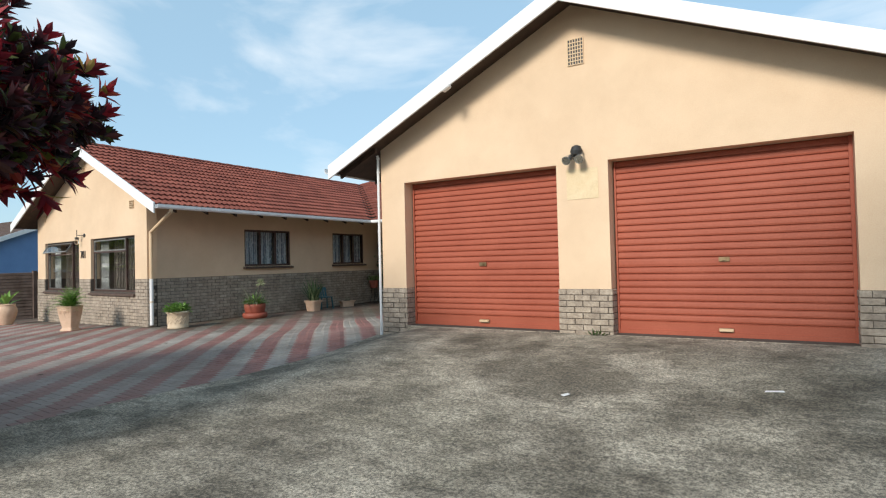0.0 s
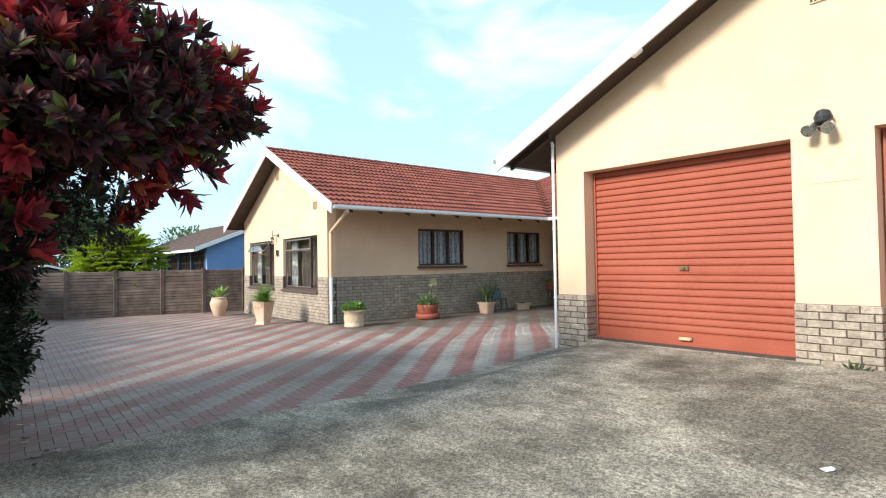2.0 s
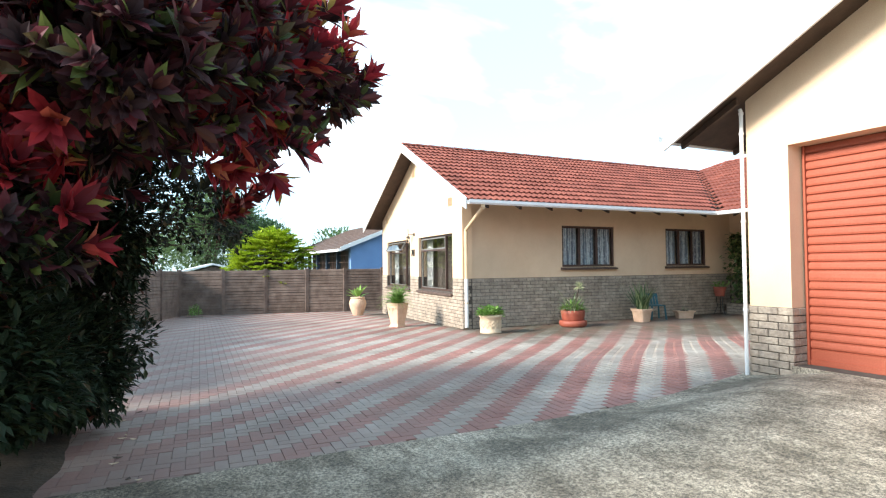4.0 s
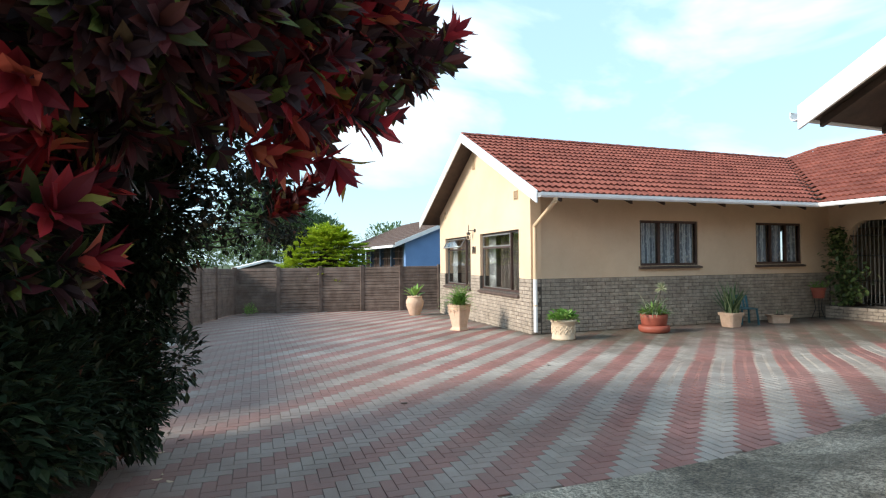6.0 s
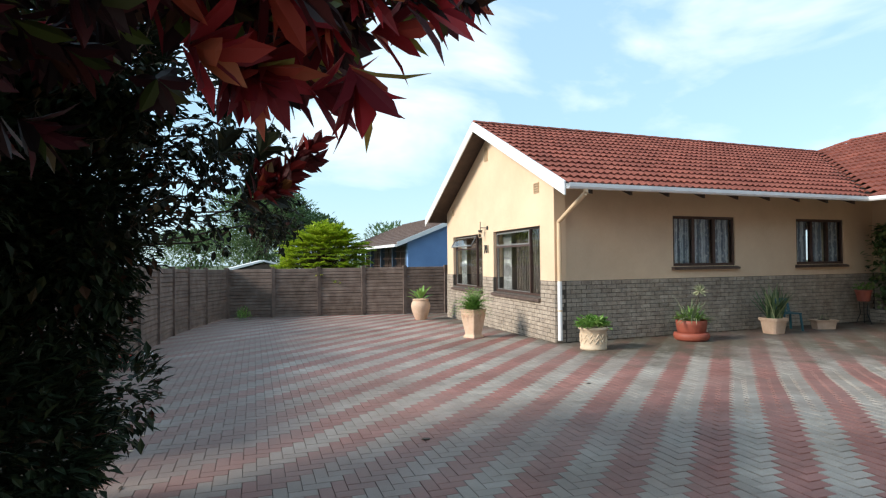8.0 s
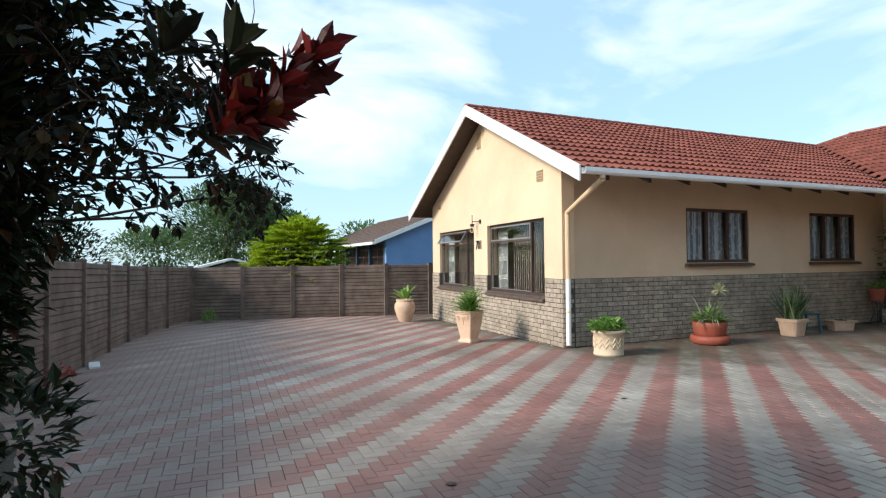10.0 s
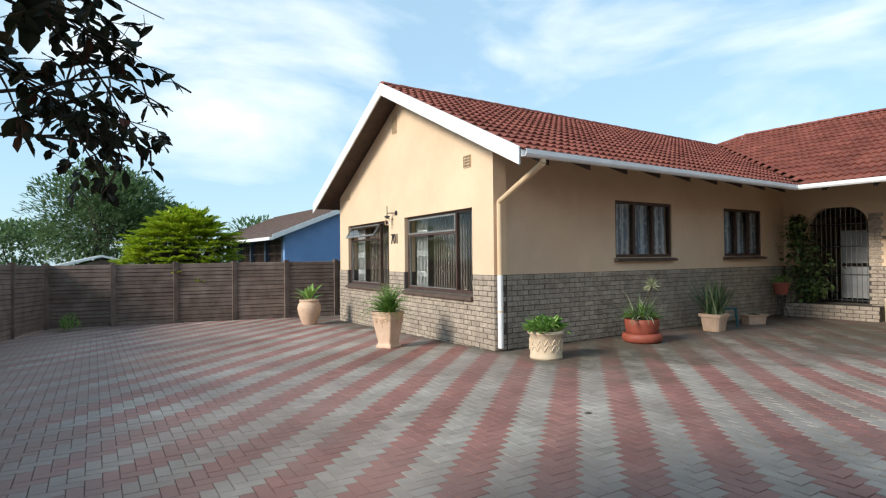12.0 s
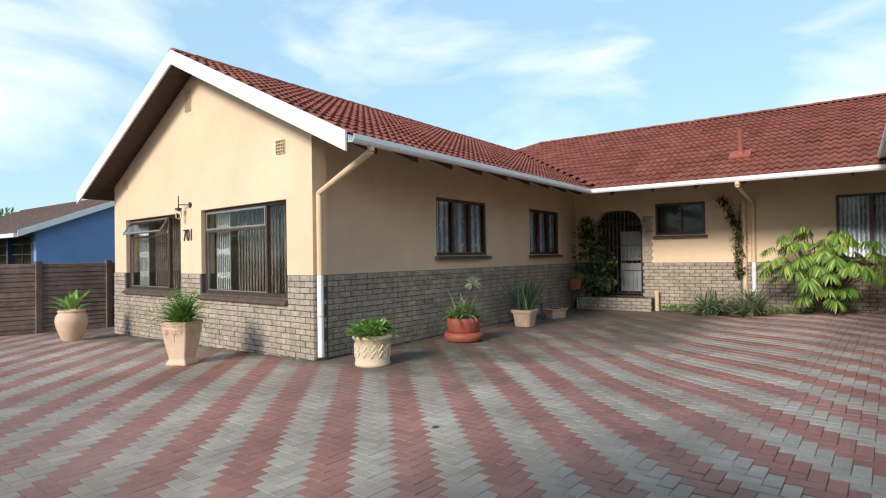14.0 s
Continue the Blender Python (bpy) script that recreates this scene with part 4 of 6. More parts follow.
downpipe("downpipe", [(EAVE_X + 0.05, 8.56, EAVE_Z - 0.05), (EAVE_X + 0.05, 8.56, EAVE_Z - 0.12), (CX + 0.07, 8.78, 2.25), (CX + 0.07, 8.78, PL - 0.02)],
         [(CX + 0.07, 8.78, PL), (CX + 0.07, 8.78, 0.05)], 0.042, "square-shouldered downpipe, cream above and white below", M_WHITE, M_CREAMPAINT, (1.9, 0.6))
downpipe("downpipe", [(-8.50, WEAVE_Y - 0.06, EAVE_Z - 0.05), (-8.50, WEAVE_Y - 0.06, EAVE_Z - 0.12), (-8.50, WY - 0.07, 2.45), (-8.50, WY - 0.07, PL)],
         [(-8.50, WY - 0.07, PL), (-8.50, WY - 0.07, 0.02)], 0.045, "wing downpipe, cream above and white below", M_WHITE, M_CREAMPAINT, (1.7,))
bm = bmesh.new()
pipe_run(bm, [(0, 0, 0), (0, 0, 2.62)], 0.05)
sp = part("soil_pipe", bm, M_CREAMPAINT)
sp.location = (-8.68, WY - 0.06, 0.0)
tagged(sp, "cream painted upright soil pipe against the wing wall", "pipe")
bm = bmesh.new()
turned(bm, [(0.055, 0.0), (0.055, 0.42), (0.062, 0.425), (0.062, 0.47), (0.05, 0.48)], 14)
st = part("gully_pipe", bm, M_SANDPOT, smooth=False)
st.location = (-10.56, WY - 0.14, 0.0)
tagged(st, "short pale standing gully pipe beside the doorway", "pipe")

root = empty("garage_downpipe", (GX0 - 0.02, GFY - 0.05, 0.17))
bm = bmesh.new()
pipe_run(bm, [(0, 0, 0), (0, 0, 3.0), (0.0, -0.02, 3.03)], 0.021)
part("pipe", bm, M_WHITE, root)
for z in (0.75, 1.75, 2.75, 2.98):
    bm = bmesh.new()
    rod(bm, (0, 0, z - 0.012), (0, 0, z + 0.012), 0.028, n=10)
    part("bracket", bm, M_WHITE, root)
tagged(root, "thin white conduit pipe on the garage corner", "pipe")

# roof vent stack
root = empty("vent_stack", (-8.62, 16.95, 3.35))
bm = bmesh.new()
rod(bm, (0, 0, -0.05), (0, 0, 0.62), 0.055, n=14)
part("pipe", bm, M_TILE, root, "pink-red painted pipe")
bm = bmesh.new()
prism(bm, [(-0.20, -0.22, -0.045), (0.20, -0.22, -0.045), (0.20, 0.16, 0.155), (-0.20, 0.16, 0.155)], (0, -0.02, 0.035))
turned(bm, [(0.12, 0.0), (0.075, 0.13), (0.06, 0.15)], 14)
part("flashing", bm, M_TERRA_R, root, "painted flashing")
tagged(root, "red painted vent stack on the wing roof", "vent pipe")

# garage lights and patch
root = empty("security_light", (-2.08, GFY, 2.78))
bm = bmesh.new()
turned(bm, [(0.06, 0.0), (0.06, 0.02), (0.03, 0.03)], 14)
ro = part("base", bm, M_BLACK, root)
ro.matrix_local = pose(0, 0, 0, 90)
for sx in (-1, 1):
    bm = bmesh.new()
    rod(bm, (0, -0.03, 0), (sx * 0.07, -0.10, -0.02), 0.012, n=8)
    rod(bm, (sx * 0.07, -0.08, 0.0), (sx * 0.09, -0.21, -0.07), 0.04, 0.062, n=14)
    hd = part("lamp_head", bm, M_CHROME, root, "grey metal spotlight head")
    bm = bmesh.new()
    rod(bm, (sx * 0.09, -0.211, -0.0705), (sx * 0.0905, -0.218, -0.074), 0.055, 0.05, n=14)
    part("lens", bm, M_LAMPGLASS, hd)
bm = bmesh.new()
turned(bm, [(0.075, 0.0), (0.085, 0.05), (0.06, 0.11), (0.02, 0.13)], 14, (0.02, -0.09, 0.02))
part("sensor_hood", bm, M_BLACK, root, "black sensor hood")
tagged(root, "twin grey spotlight with black sensor on the garage", "security light")
bm = bmesh.new()
solid(bm, -2.24, -1.80, GFY - 0.006, GFY - 0.002, 2.20, 2.62)
tagged(part("trim_patch", bm, material("filler_patch", (0.70, 0.54, 0.33), (0.75, 0.60, 0.39), 4, 0.8, 0.2, 60, stain=0.35)), "paler filled patch of plaster below the light", "plaster", kind="structure")
bm = bmesh.new()
solid(bm, 0, 0.22, 0, 0.10, 0, 0.06)
lb = part("loose_brick", bm, M_BRICK, bevel=0.006)
lb.matrix_world = pose(-2.12, GFY - 0.16, drive_z(-2.0, GFY - 0.1) + 0.0, 0, 0, 8)
tagged(lb, "loose grey brick lying at the garage pier", "brick")
root = empty("pier_weed", (-1.86, GFY - 0.10, drive_z(-1.86, GFY - 0.1)))
wrng = random.Random(61)
wv, wf = [], []
for k in range(46):
    a, q = wrng.uniform(0, math.tau), wrng.uniform(0.0, 0.13)
    blade_at = Vector((q * 1.4 * math.cos(a), 0.5 * q * math.sin(a), 0.0))
    i0 = len(wv)
    way = Vector((math.cos(a), math.sin(a) * 0.6 - 0.3, wrng.uniform(0.5, 1.6))).normalized() * wrng.uniform(0.05, 0.12)
    acr = way.cross(Vector((0, 0, 1))).normalized() * 0.012
    wv += [blade_at, blade_at + way * 0.55 + acr, blade_at + way, blade_at + way * 0.55 - acr]
    wf.append((i0, i0 + 1, i0 + 2, i0 + 3))
joined("leaves", wv, wf, [material("weed_green", (0.05, 0.10, 0.03), (0.12, 0.18, 0.06), 12, 0.6, 0.1, 60, trans=0.3)], root)
tagged(root, "small green weed growing at the garage pier's foot", "weed")
bm = bmesh.new()
solid(bm, -0.07, 0.07, -0.05, 0.05, -0.03, 0.03)
bl = part("barge_lamp", bm, M_WHITE, bevel=0.012)
bl.matrix_world = pose(-3.84, GB_Y - 0.052, 3.93, 0, -25, 0)
tagged(bl, "small white lamp box fixed on the garage barge board", "lamp")
bm = bmesh.new()
solid(bm, -0.24, 0.24, -0.07, 0.07, 0.0, 0.035)
wb = part("white_board", bm, M_WHITE, bevel=0.005)
wb.matrix_world = pose(-14.45, 1.78, yard_z(-14.45) + 0.002, 0, 0, 8)
tagged(wb, "short white board lying on pavers beside the fence", "board")
for gx0, gx1 in (GD1, GD2):
    bm = bmesh.new()
    solid(bm, gx0 + 0.002, gx1 - 0.002, GFY - 0.03, GFY + 0.235, 0.2, G_SILL - 0.001)
    tagged(part("trim_sill", bm, M_CONCRETE), "pale worn concrete threshold of the garage door", "threshold", kind="structure")

# arched doorway: step, gate, things behind
bm = bmesh.new()
solid(bm, -12.46, -10.60, WY - 0.44, WY - 0.002, -0.05, 0.305)
solid(bm, ARCH[0] + 0.002, ARCH[1] - 0.002, WY + 0.002, WY + 0.235, 0.10, 0.325)
step = part("trim_step", bm, M_MORTAR, bevel=0.006)
tagged(step, "worn two-course brick step below the arched doorway", "step", kind="structure")
root = empty("security_gate", (ARCH[0], WY + 0.08, ARCH[2]))
aw, ah = ARCH[1] - ARCH[0], ARCH[3] - ARCH[2]
for k in range(12):
    x = 0.06 + (aw - 0.12) * k / 11
    edge_d = min(x, aw - x)
    top = ah - 0.03 if edge_d > 0.42 else ah - 0.42 + math.sqrt(max(0, 0.42 ** 2 - (0.42 - edge_d) ** 2)) - 0.03
    bm = bmesh.new()
    rod(bm, (x, 0, 0.02), (x, 0, top), 0.008, n=6)
    part("bar", bm, M_STEEL, root)
for z in (0.06, 0.62, 1.25, 1.75):
    bm = bmesh.new()
    solid(bm, 0.02, aw - 0.02, -0.010, 0.010, z - 0.012, z + 0.012)
    part("cross_rail", bm, M_BLACK, root)
tagged(root, "closed barred steel security gate in the arched doorway", "gate")
# two pale panels, one above the other, belonging to nothing known
bm = bmesh.new()
solid(bm, -0.26, 0.26, -0.02, 0.02, 0.0, 0.72)
solid(bm, -0.26, 0.26, -0.02, 0.02, 0.80, 1.55)
pn = part("stacked_pale_panels", bm, M_GATEPAINT, bevel=0.004)
pn.location = (-11.42, WY + 0.7, 0.40)
tagged(pn, "two stacked pale panels in the porch behind the gate", "screen")


# ---- pots ----
def pot_urn(x, y):
    root = empty("urn_pot", (x, y, yard_z(x)))
    bm = bmesh.new()
    turned(bm, [(0.145, 0.0), (0.155, 0.015), (0.205, 0.13), (0.255, 0.28), (0.272, 0.38), (0.262, 0.46), (0.225, 0.525), (0.212, 0.54), (0.228, 0.555), (0.232, 0.575), (0.222, 0.59), (0.195, 0.585), (0.178, 0.55), (0.17, 0.50)], 32)
    part("pot", bm, M_TERRA, root, smooth=True)
    return root


def pot_square(x, y, rz=0):
    root = empty("square_planter", (x, y, yard_z(x)), rz)
    bm = bmesh.new()
    sq = [(0.150, 0.0), (0.150, 0.03), (0.120, 0.075), (0.122, 0.10), (0.158, 0.30), (0.182, 0.48), (0.180, 0.53), (0.194, 0.545), (0.194, 0.58), (0.178, 0.585), (0.168, 0.555)]
    rings = []
    for r, z in sq:
        rings.append([bm.verts.new((sx * r, sy * r, z)) for sx, sy in ((-1, -1), (1, -1), (1, 1), (-1, 1))])
    for p, q in zip(rings, rings[1:]):
        for k in range(4):
            bm.faces.new((p[k], p[(k + 1) % 4], q[(k + 1) % 4], q[k]))
    bm.faces.new(rings[0][::-1])
    bm.faces.new(rings[-1])
    part("pot", bm, M_TERRA, root, bevel=0.008)
    for q in range(4):
        bm = bmesh.new()
        for s in (-1, 1):
            pts = [Vector((s * (0.012 + 0.105 * k / 6), -0.181, 0.45 + 0.028 * math.sin(k / 6 * math.pi))) for k in range(7)]
            pipe_run(bm, pts, 0.011, 5)
            pipe_run(bm, [q - Vector((0, -0.002, 0.03)) for q in pts], 0.009, 5)
        rod(bm, (0, -0.174, 0.42), (0, -0.160, 0.32), 0.014, 0.006, 6)
        m = part("relief", bm, M_TERRA, root)
        m.matrix_local = pose(0, 0, 0, 0, 0, 90 * q)
    return root


def pot_round(x, y):
    root = empty("round_planter", (x, y, 0.0))
    bm = bmesh.new()
    turned(bm, [(0.225, 0.0), (0.23, 0.03), (0.22, 0.05), (0.225, 0.33), (0.25, 0.345), (0.255, 0.36), (0.25, 0.385), (0.235, 0.39), (0.215, 0.37), (0.21, 0.33)], 36)
    part("pot", bm, M_SANDPOT, root, smooth=True)
    bm = bmesh.new()
    n = 14
    for k in range(n):
        for dz in (0.0, 0.075):
            a0, a1, a2 = (k * math.tau / n, (k + 0.5) * math.tau / n, (k + 1) * math.tau / n)
            z0, z1 = (0.12 + dz, 0.20 + dz)
            pts = [Vector((0.226 * math.cos(a), 0.226 * math.sin(a), z)) for a, z in ((a0, z0), (a1, z1), (a2, z0))]
            pipe_run(bm, pts, 0.009, 5)
    part("zigzag_relief", bm, M_SANDPOT, root, "raised zigzag band")
    return root


def pot_bowl(x, y):
    root = empty("bowl_planter", (x, y, 0.0))
    bm = bmesh.new()
    turned(bm, [(0.27, 0.0), (0.31, 0.03), (0.325, 0.09), (0.31, 0.14), (0.27, 0.155), (0.255, 0.14)], 36)
    part("saucer", bm, M_TERRA_R, root, smooth=True)
    bm = bmesh.new()
    turned(bm, [(0.21, 0.10), (0.255, 0.18), (0.275, 0.30), (0.28, 0.37), (0.265, 0.385), (0.245, 0.365), (0.235, 0.32)], 36)
    part("pot", bm, M_TERRA_R, root, smooth=True)
    return root


def pot_small(x, y):
    root = empty("plant_pot", (x, y, 0.0))
    bm = bmesh.new()
    turned(bm, [(0.155, 0.0), (0.16, 0.02), (0.195, 0.26), (0.22, 0.265), (0.225, 0.32), (0.205, 0.325), (0.19, 0.29)], 28, square=5)
    part("pot", bm, M_TERRA, root)
    return root


def pot_trough(x, y, rz):
    root = empty("trough_planter", (x, y, 0.0), rz)
    bm = bmesh.new()
    for a, b, z0, z1 in ((0.20, 0.10, 0.0, 0.16), (0.245, 0.13, 0.16, 0.20)):
        lo = [bm.verts.new((sx * a * 0.96, sy * b * 0.94, z0)) for sx, sy in ((-1, -1), (1, -1), (1, 1), (-1, 1))]
        hi = [bm.verts.new((sx * a * 1.08, sy * b * 1.08, z1)) for sx, sy in ((-1, -1), (1, -1), (1, 1), (-1, 1))]
        for k in range(4):
            bm.faces.new((lo[k], lo[(k + 1) % 4], hi[(k + 1) % 4], hi[k]))
        bm.faces.new(lo[::-1])
        bm.faces.new(hi)
    part("pot", bm, M_TERRA, root)
    return root


def soil_top(root, r, z):
    bm = bmesh.new()
    turned(bm, [(r, z - 0.02), (r * 0.9, z), (r * 0.4, z + 0.012)], 16)
    part("soil", bm, M_SOIL, root)


def leaf(vs, fs, base, way, up, ln, w, fold=0.25, droop=0.0):
    """One leaf of four facets with a folded midrib, from base along way."""
    way = way.normalized()
    side = way.cross(up)
    if side.length < 1e-4:
        side = way.orthogonal()
    side.normalize()
    nrm = side.cross(way).normalized()
    i = len(vs)
    mid = base + way * ln * 0.5 - nrm * droop * ln * 0.15
    tip = base + way * ln - nrm * droop * ln * 0.5
    vs += [base, mid + side * w / 2 + nrm * w * fold, tip, mid - side * w / 2 + nrm * w * fold, mid]
    fs += [(i, i + 1, i + 4), (i, i + 4, i + 3), (i + 1, i + 2, i + 4), (i + 4, i + 2, i + 3)]


def oval(vs, fs, base, way, up, ln, w, fold=0.2, droop=0.3):
    """A broad pointed leaf of eight facets with a folded midrib that bends over."""
    way = way.normalized()
    side = way.cross(up)
    side = side.normalized() if side.length > 1e-4 else way.orthogonal().normalized()
    nrm = side.cross(way).normalized()
    i = len(vs)
    m1 = base + way * ln * 0.32 - nrm * droop * ln * 0.04
    m2 = base + way * ln * 0.68 - nrm * droop * ln * 0.18
    vs += [base, m1 + side * w * 0.42 + nrm * w * fold, m1, m1 - side * w * 0.42 + nrm * w * fold,
           m2 + side * w * 0.46 + nrm * w * fold, m2, m2 - side * w * 0.46 + nrm * w * fold, base + way * ln - nrm * droop * ln * 0.4]
    fs += [(i, i + 1, i + 2), (i, i + 2, i + 3), (i + 1, i + 4, i + 5, i + 2), (i + 2, i + 5, i + 6, i + 3), (i + 4, i + 7, i + 5), (i + 5, i + 7, i + 6)]


def blade(vs, fs, base, way, ln, w, bend, steps=5):
    """A strap leaf that arches over."""
    way = way.normalized()
    flat = Vector((way.x, way.y, 0))
    flat = flat.normalized() if flat.length > 1e-3 else Vector((1, 0, 0))
    side = Vector((-flat.y, flat.x, 0))
    p, d = base.copy(), way.copy()
    i = len(vs)
    for k in range(steps + 1):
        ww = w * (1.0 if k < steps else 0.05) * (1 - 0.35 * k / steps)
        vs += [p - side * ww / 2, p + side * ww / 2]
        p = p + d * ln / steps
        d = (d + (flat * 0.5 - Vector((0, 0, 1))) * bend / steps).normalized()
    for k in range(steps):
        a = i + 2 * k
        fs.append((a, a + 1, a + 3, a + 2))


def leaf_material(name, cols, rough=0.45, trans=0.25, spec=0.4):
    """Leaf colours spread over the leaves of a plant at random."""
    m = bpy.data.materials.new(name)
    m.use_nodes = True
    n, l = m.node_tree.nodes, m.node_tree.links
    p = n["Principled BSDF"]
    p.inputs["Roughness"].default_value = rough
    p.inputs["Specular IOR Level"].default_value = spec
    geo = n.new("ShaderNodeNewGeometry")
    ramp = n.new("ShaderNodeValToRGB")
    els = ramp.color_ramp.elements
    els[0].position, els[0].color = cols[0][0], (*cols[0][1], 1)
    els[1].position, els[1].color = cols[-1][0], (*cols[-1][1], 1)
    for q, c in cols[1:-1]:
        e = els.new(q)
        e.color = (*c, 1)
    l.new(geo.outputs["Random Per Island"], ramp.inputs["Fac"])
    l.new(ramp.outputs["Color"], p.inputs["Base Color"])
    tr = n.new("ShaderNodeBsdfTranslucent")
    l.new(ramp.outputs["Color"], tr.inputs["Color"])
    ms = n.new("ShaderNodeMixShader")
    ms.inputs[0].default_value = trans
    l.new(p.outputs["BSDF"], ms.inputs[1])
    l.new(tr.outputs["BSDF"], ms.inputs[2])
    l.new(ms.outputs["Shader"], n["Material Output"].inputs["Surface"])
    return m


L_GREEN = leaf_material("fresh_green_leaf", [(0.0, (0.09, 0.20, 0.035)), (0.5, (0.17, 0.33, 0.065)), (1.0, (0.31, 0.47, 0.12))], trans=0.3)
L_GREY = leaf_material("grey_green_leaf", [(0.0, (0.13, 0.19, 0.10)), (0.6, (0.22, 0.28, 0.16)), (1.0, (0.44, 0.46, 0.30))])
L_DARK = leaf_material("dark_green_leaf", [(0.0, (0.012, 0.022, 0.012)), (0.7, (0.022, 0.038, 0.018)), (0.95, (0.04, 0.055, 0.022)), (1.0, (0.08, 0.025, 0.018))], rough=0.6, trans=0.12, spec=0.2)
L_RED = leaf_material("dark_purple_leaf", [(0.0, (0.028, 0.019, 0.021)), (0.40, (0.054, 0.024, 0.029)), (0.74, (0.12, 0.022, 0.032)), (0.92, (0.065, 0.09, 0.028)), (1.0, (0.16, 0.20, 0.05))], rough=0.5, trans=0.2, spec=0.25)
L_TIP = leaf_material("crimson_leaf", [(0.0, (0.11, 0.018, 0.026)), (0.4, (0.26, 0.024, 0.036)), (0.8, (0.44, 0.036, 0.046)), (0.93, (0.48, 0.13, 0.07)), (1.0, (0.24, 0.30, 0.06))], rough=0.5, trans=0.3, spec=0.25)
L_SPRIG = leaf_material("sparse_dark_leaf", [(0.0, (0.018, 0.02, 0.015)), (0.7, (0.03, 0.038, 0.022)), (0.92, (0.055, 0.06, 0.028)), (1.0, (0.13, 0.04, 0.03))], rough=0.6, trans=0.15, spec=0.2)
L_LIME = leaf_material("lime_leaf", [(0.0, (0.16, 0.27, 0.015)), (0.45, (0.38, 0.50, 0.03)), (1.0, (0.62, 0.68, 0.07))], trans=0.35)
L_TREE = leaf_material("tree_leaf", [(0.0, (0.07, 0.12, 0.05)), (0.6, (0.14, 0.22, 0.09)), (1.0, (0.21, 0.29, 0.14))], trans=0.4)
L_PALM = leaf_material("split_leaf_green", [(0.0, (0.07, 0.15, 0.025)), (0.55, (0.16, 0.29, 0.05)), (0.88, (0.34, 0.46, 0.08)), (1.0, (0.55, 0.55, 0.12))])
L_TUFT = leaf_material("dark_red_leaf", [(0.0, (0.05, 0.008, 0.01)), (0.5, (0.13, 0.012, 0.014)), (0.9, (0.26, 0.02, 0.018)), (1.0, (0.16, 0.12, 0.03))], rough=0.45, trans=0.2, spec=0.4)
L_CLIMB = leaf_material("climber_leaf", [(0.0, (0.03, 0.06, 0.02)), (0.55, (0.09, 0.15, 0.045)), (1.0, (0.30, 0.36, 0.13))], rough=0.4, trans=0.2)
L_SWORD = leaf_material("sword_leaf", [(0.0, (0.05, 0.10, 0.04)), (0.6, (0.10, 0.17, 0.07)), (1.0, (0.34, 0.38, 0.20))], trans=0.15)
M_BARK = material("brown_bark", (0.05, 0.036, 0.026), (0.10, 0.075, 0.055), 9, 0.9, 0.6, 50)


def foliage(name, vs, fs, mat, parent, label=""):
    ob = joined(name, vs, fs, [mat], parent)
    if label:
        ob["label"] = label
    return ob


def fern_plant(root, z, seed, n=34, ln=0.42, spread=0.9):
    """Feathery fronds: a rib with small leaflets on both sides."""
    rng = random.Random(seed)
    vs, fs = [], []
    for _ in range(n):
        a = rng.uniform(0, math.tau)
        el = rng.uniform(0.3, 1.5)
        d = Vector((math.cos(a) * math.cos(el), math.sin(a) * math.cos(el), math.sin(el)))
        p = Vector((rng.uniform(-0.07, 0.07), rng.uniform(-0.07, 0.07), z))
        L = ln * rng.uniform(0.6, 1.1)
        for k in range(12):
            q = p + d * L * k / 12
            d2 = (d - Vector((0, 0, 0.013 * k * spread))).normalized()
            side = d2.cross(Vector((0, 0, 1))).normalized()
            for s in (-1, 1):
                leaf(vs, fs, q, d2 * 0.7 + side * s, Vector((0, 0, 1)), L * 0.26 * (1 - k / 16), 0.028, 0.1)
            d = d2
    foliage("fronds", vs, fs, L_GREEN, root)


def leafy_plant(root, z, seed, n, r, ln, w, mat, h=0.12):
    rng = random.Random(seed)
    vs, fs = [], []
    for _ in range(n):
        a, q = rng.uniform(0, math.tau), math.sqrt(rng.random())
        p = Vector((r * q * math.cos(a), r * q * math.sin(a), z + rng.uniform(0.02, h) * (1.1 - q * 0.7)))
        d = Vector((math.cos(a) * q + rng.uniform(-.6, .6), math.sin(a) * q + rng.uniform(-.6, .6), rng.uniform(0.0, 0.9)))
        leaf(vs, fs, p, d, Vector((0, 0, 1)), ln * rng.uniform(0.6, 1.2), w * rng.uniform(0.7, 1.2), 0.2, rng.uniform(0, 0.5))
    for _ in range(n // 4):
        a, q = rng.uniform(0, math.tau), math.sqrt(rng.random()) * 0.8
        leaf(vs, fs, Vector((r * q * math.cos(a), r * q * math.sin(a), z - 0.02)), Vector((rng.uniform(-.3, .3), rng.uniform(-.3, .3), 1)), Vector((1, 0, 0)), h, 0.008)
    foliage("leaves", vs, fs, mat, root)


def strap_plant(root, z, seed, n, ln, w, bend, mat, stiff=(0.5, 1.4), r=0.1, name="leaves"):
    rng = random.Random(seed)
    vs, fs = [], []
    for _ in range(n):
        a, el = rng.uniform(0, math.tau), rng.uniform(*stiff)
        d = Vector((math.cos(a) * math.cos(el), math.sin(a) * math.cos(el), math.sin(el)))
        p = Vector((rng.uniform(-r, r), rng.uniform(-r, r), z))
        blade(vs, fs, p, d, ln * rng.uniform(0.6, 1.1), w, bend * rng.uniform(0.5, 1.3))
    foliage(name, vs, fs, mat, root)


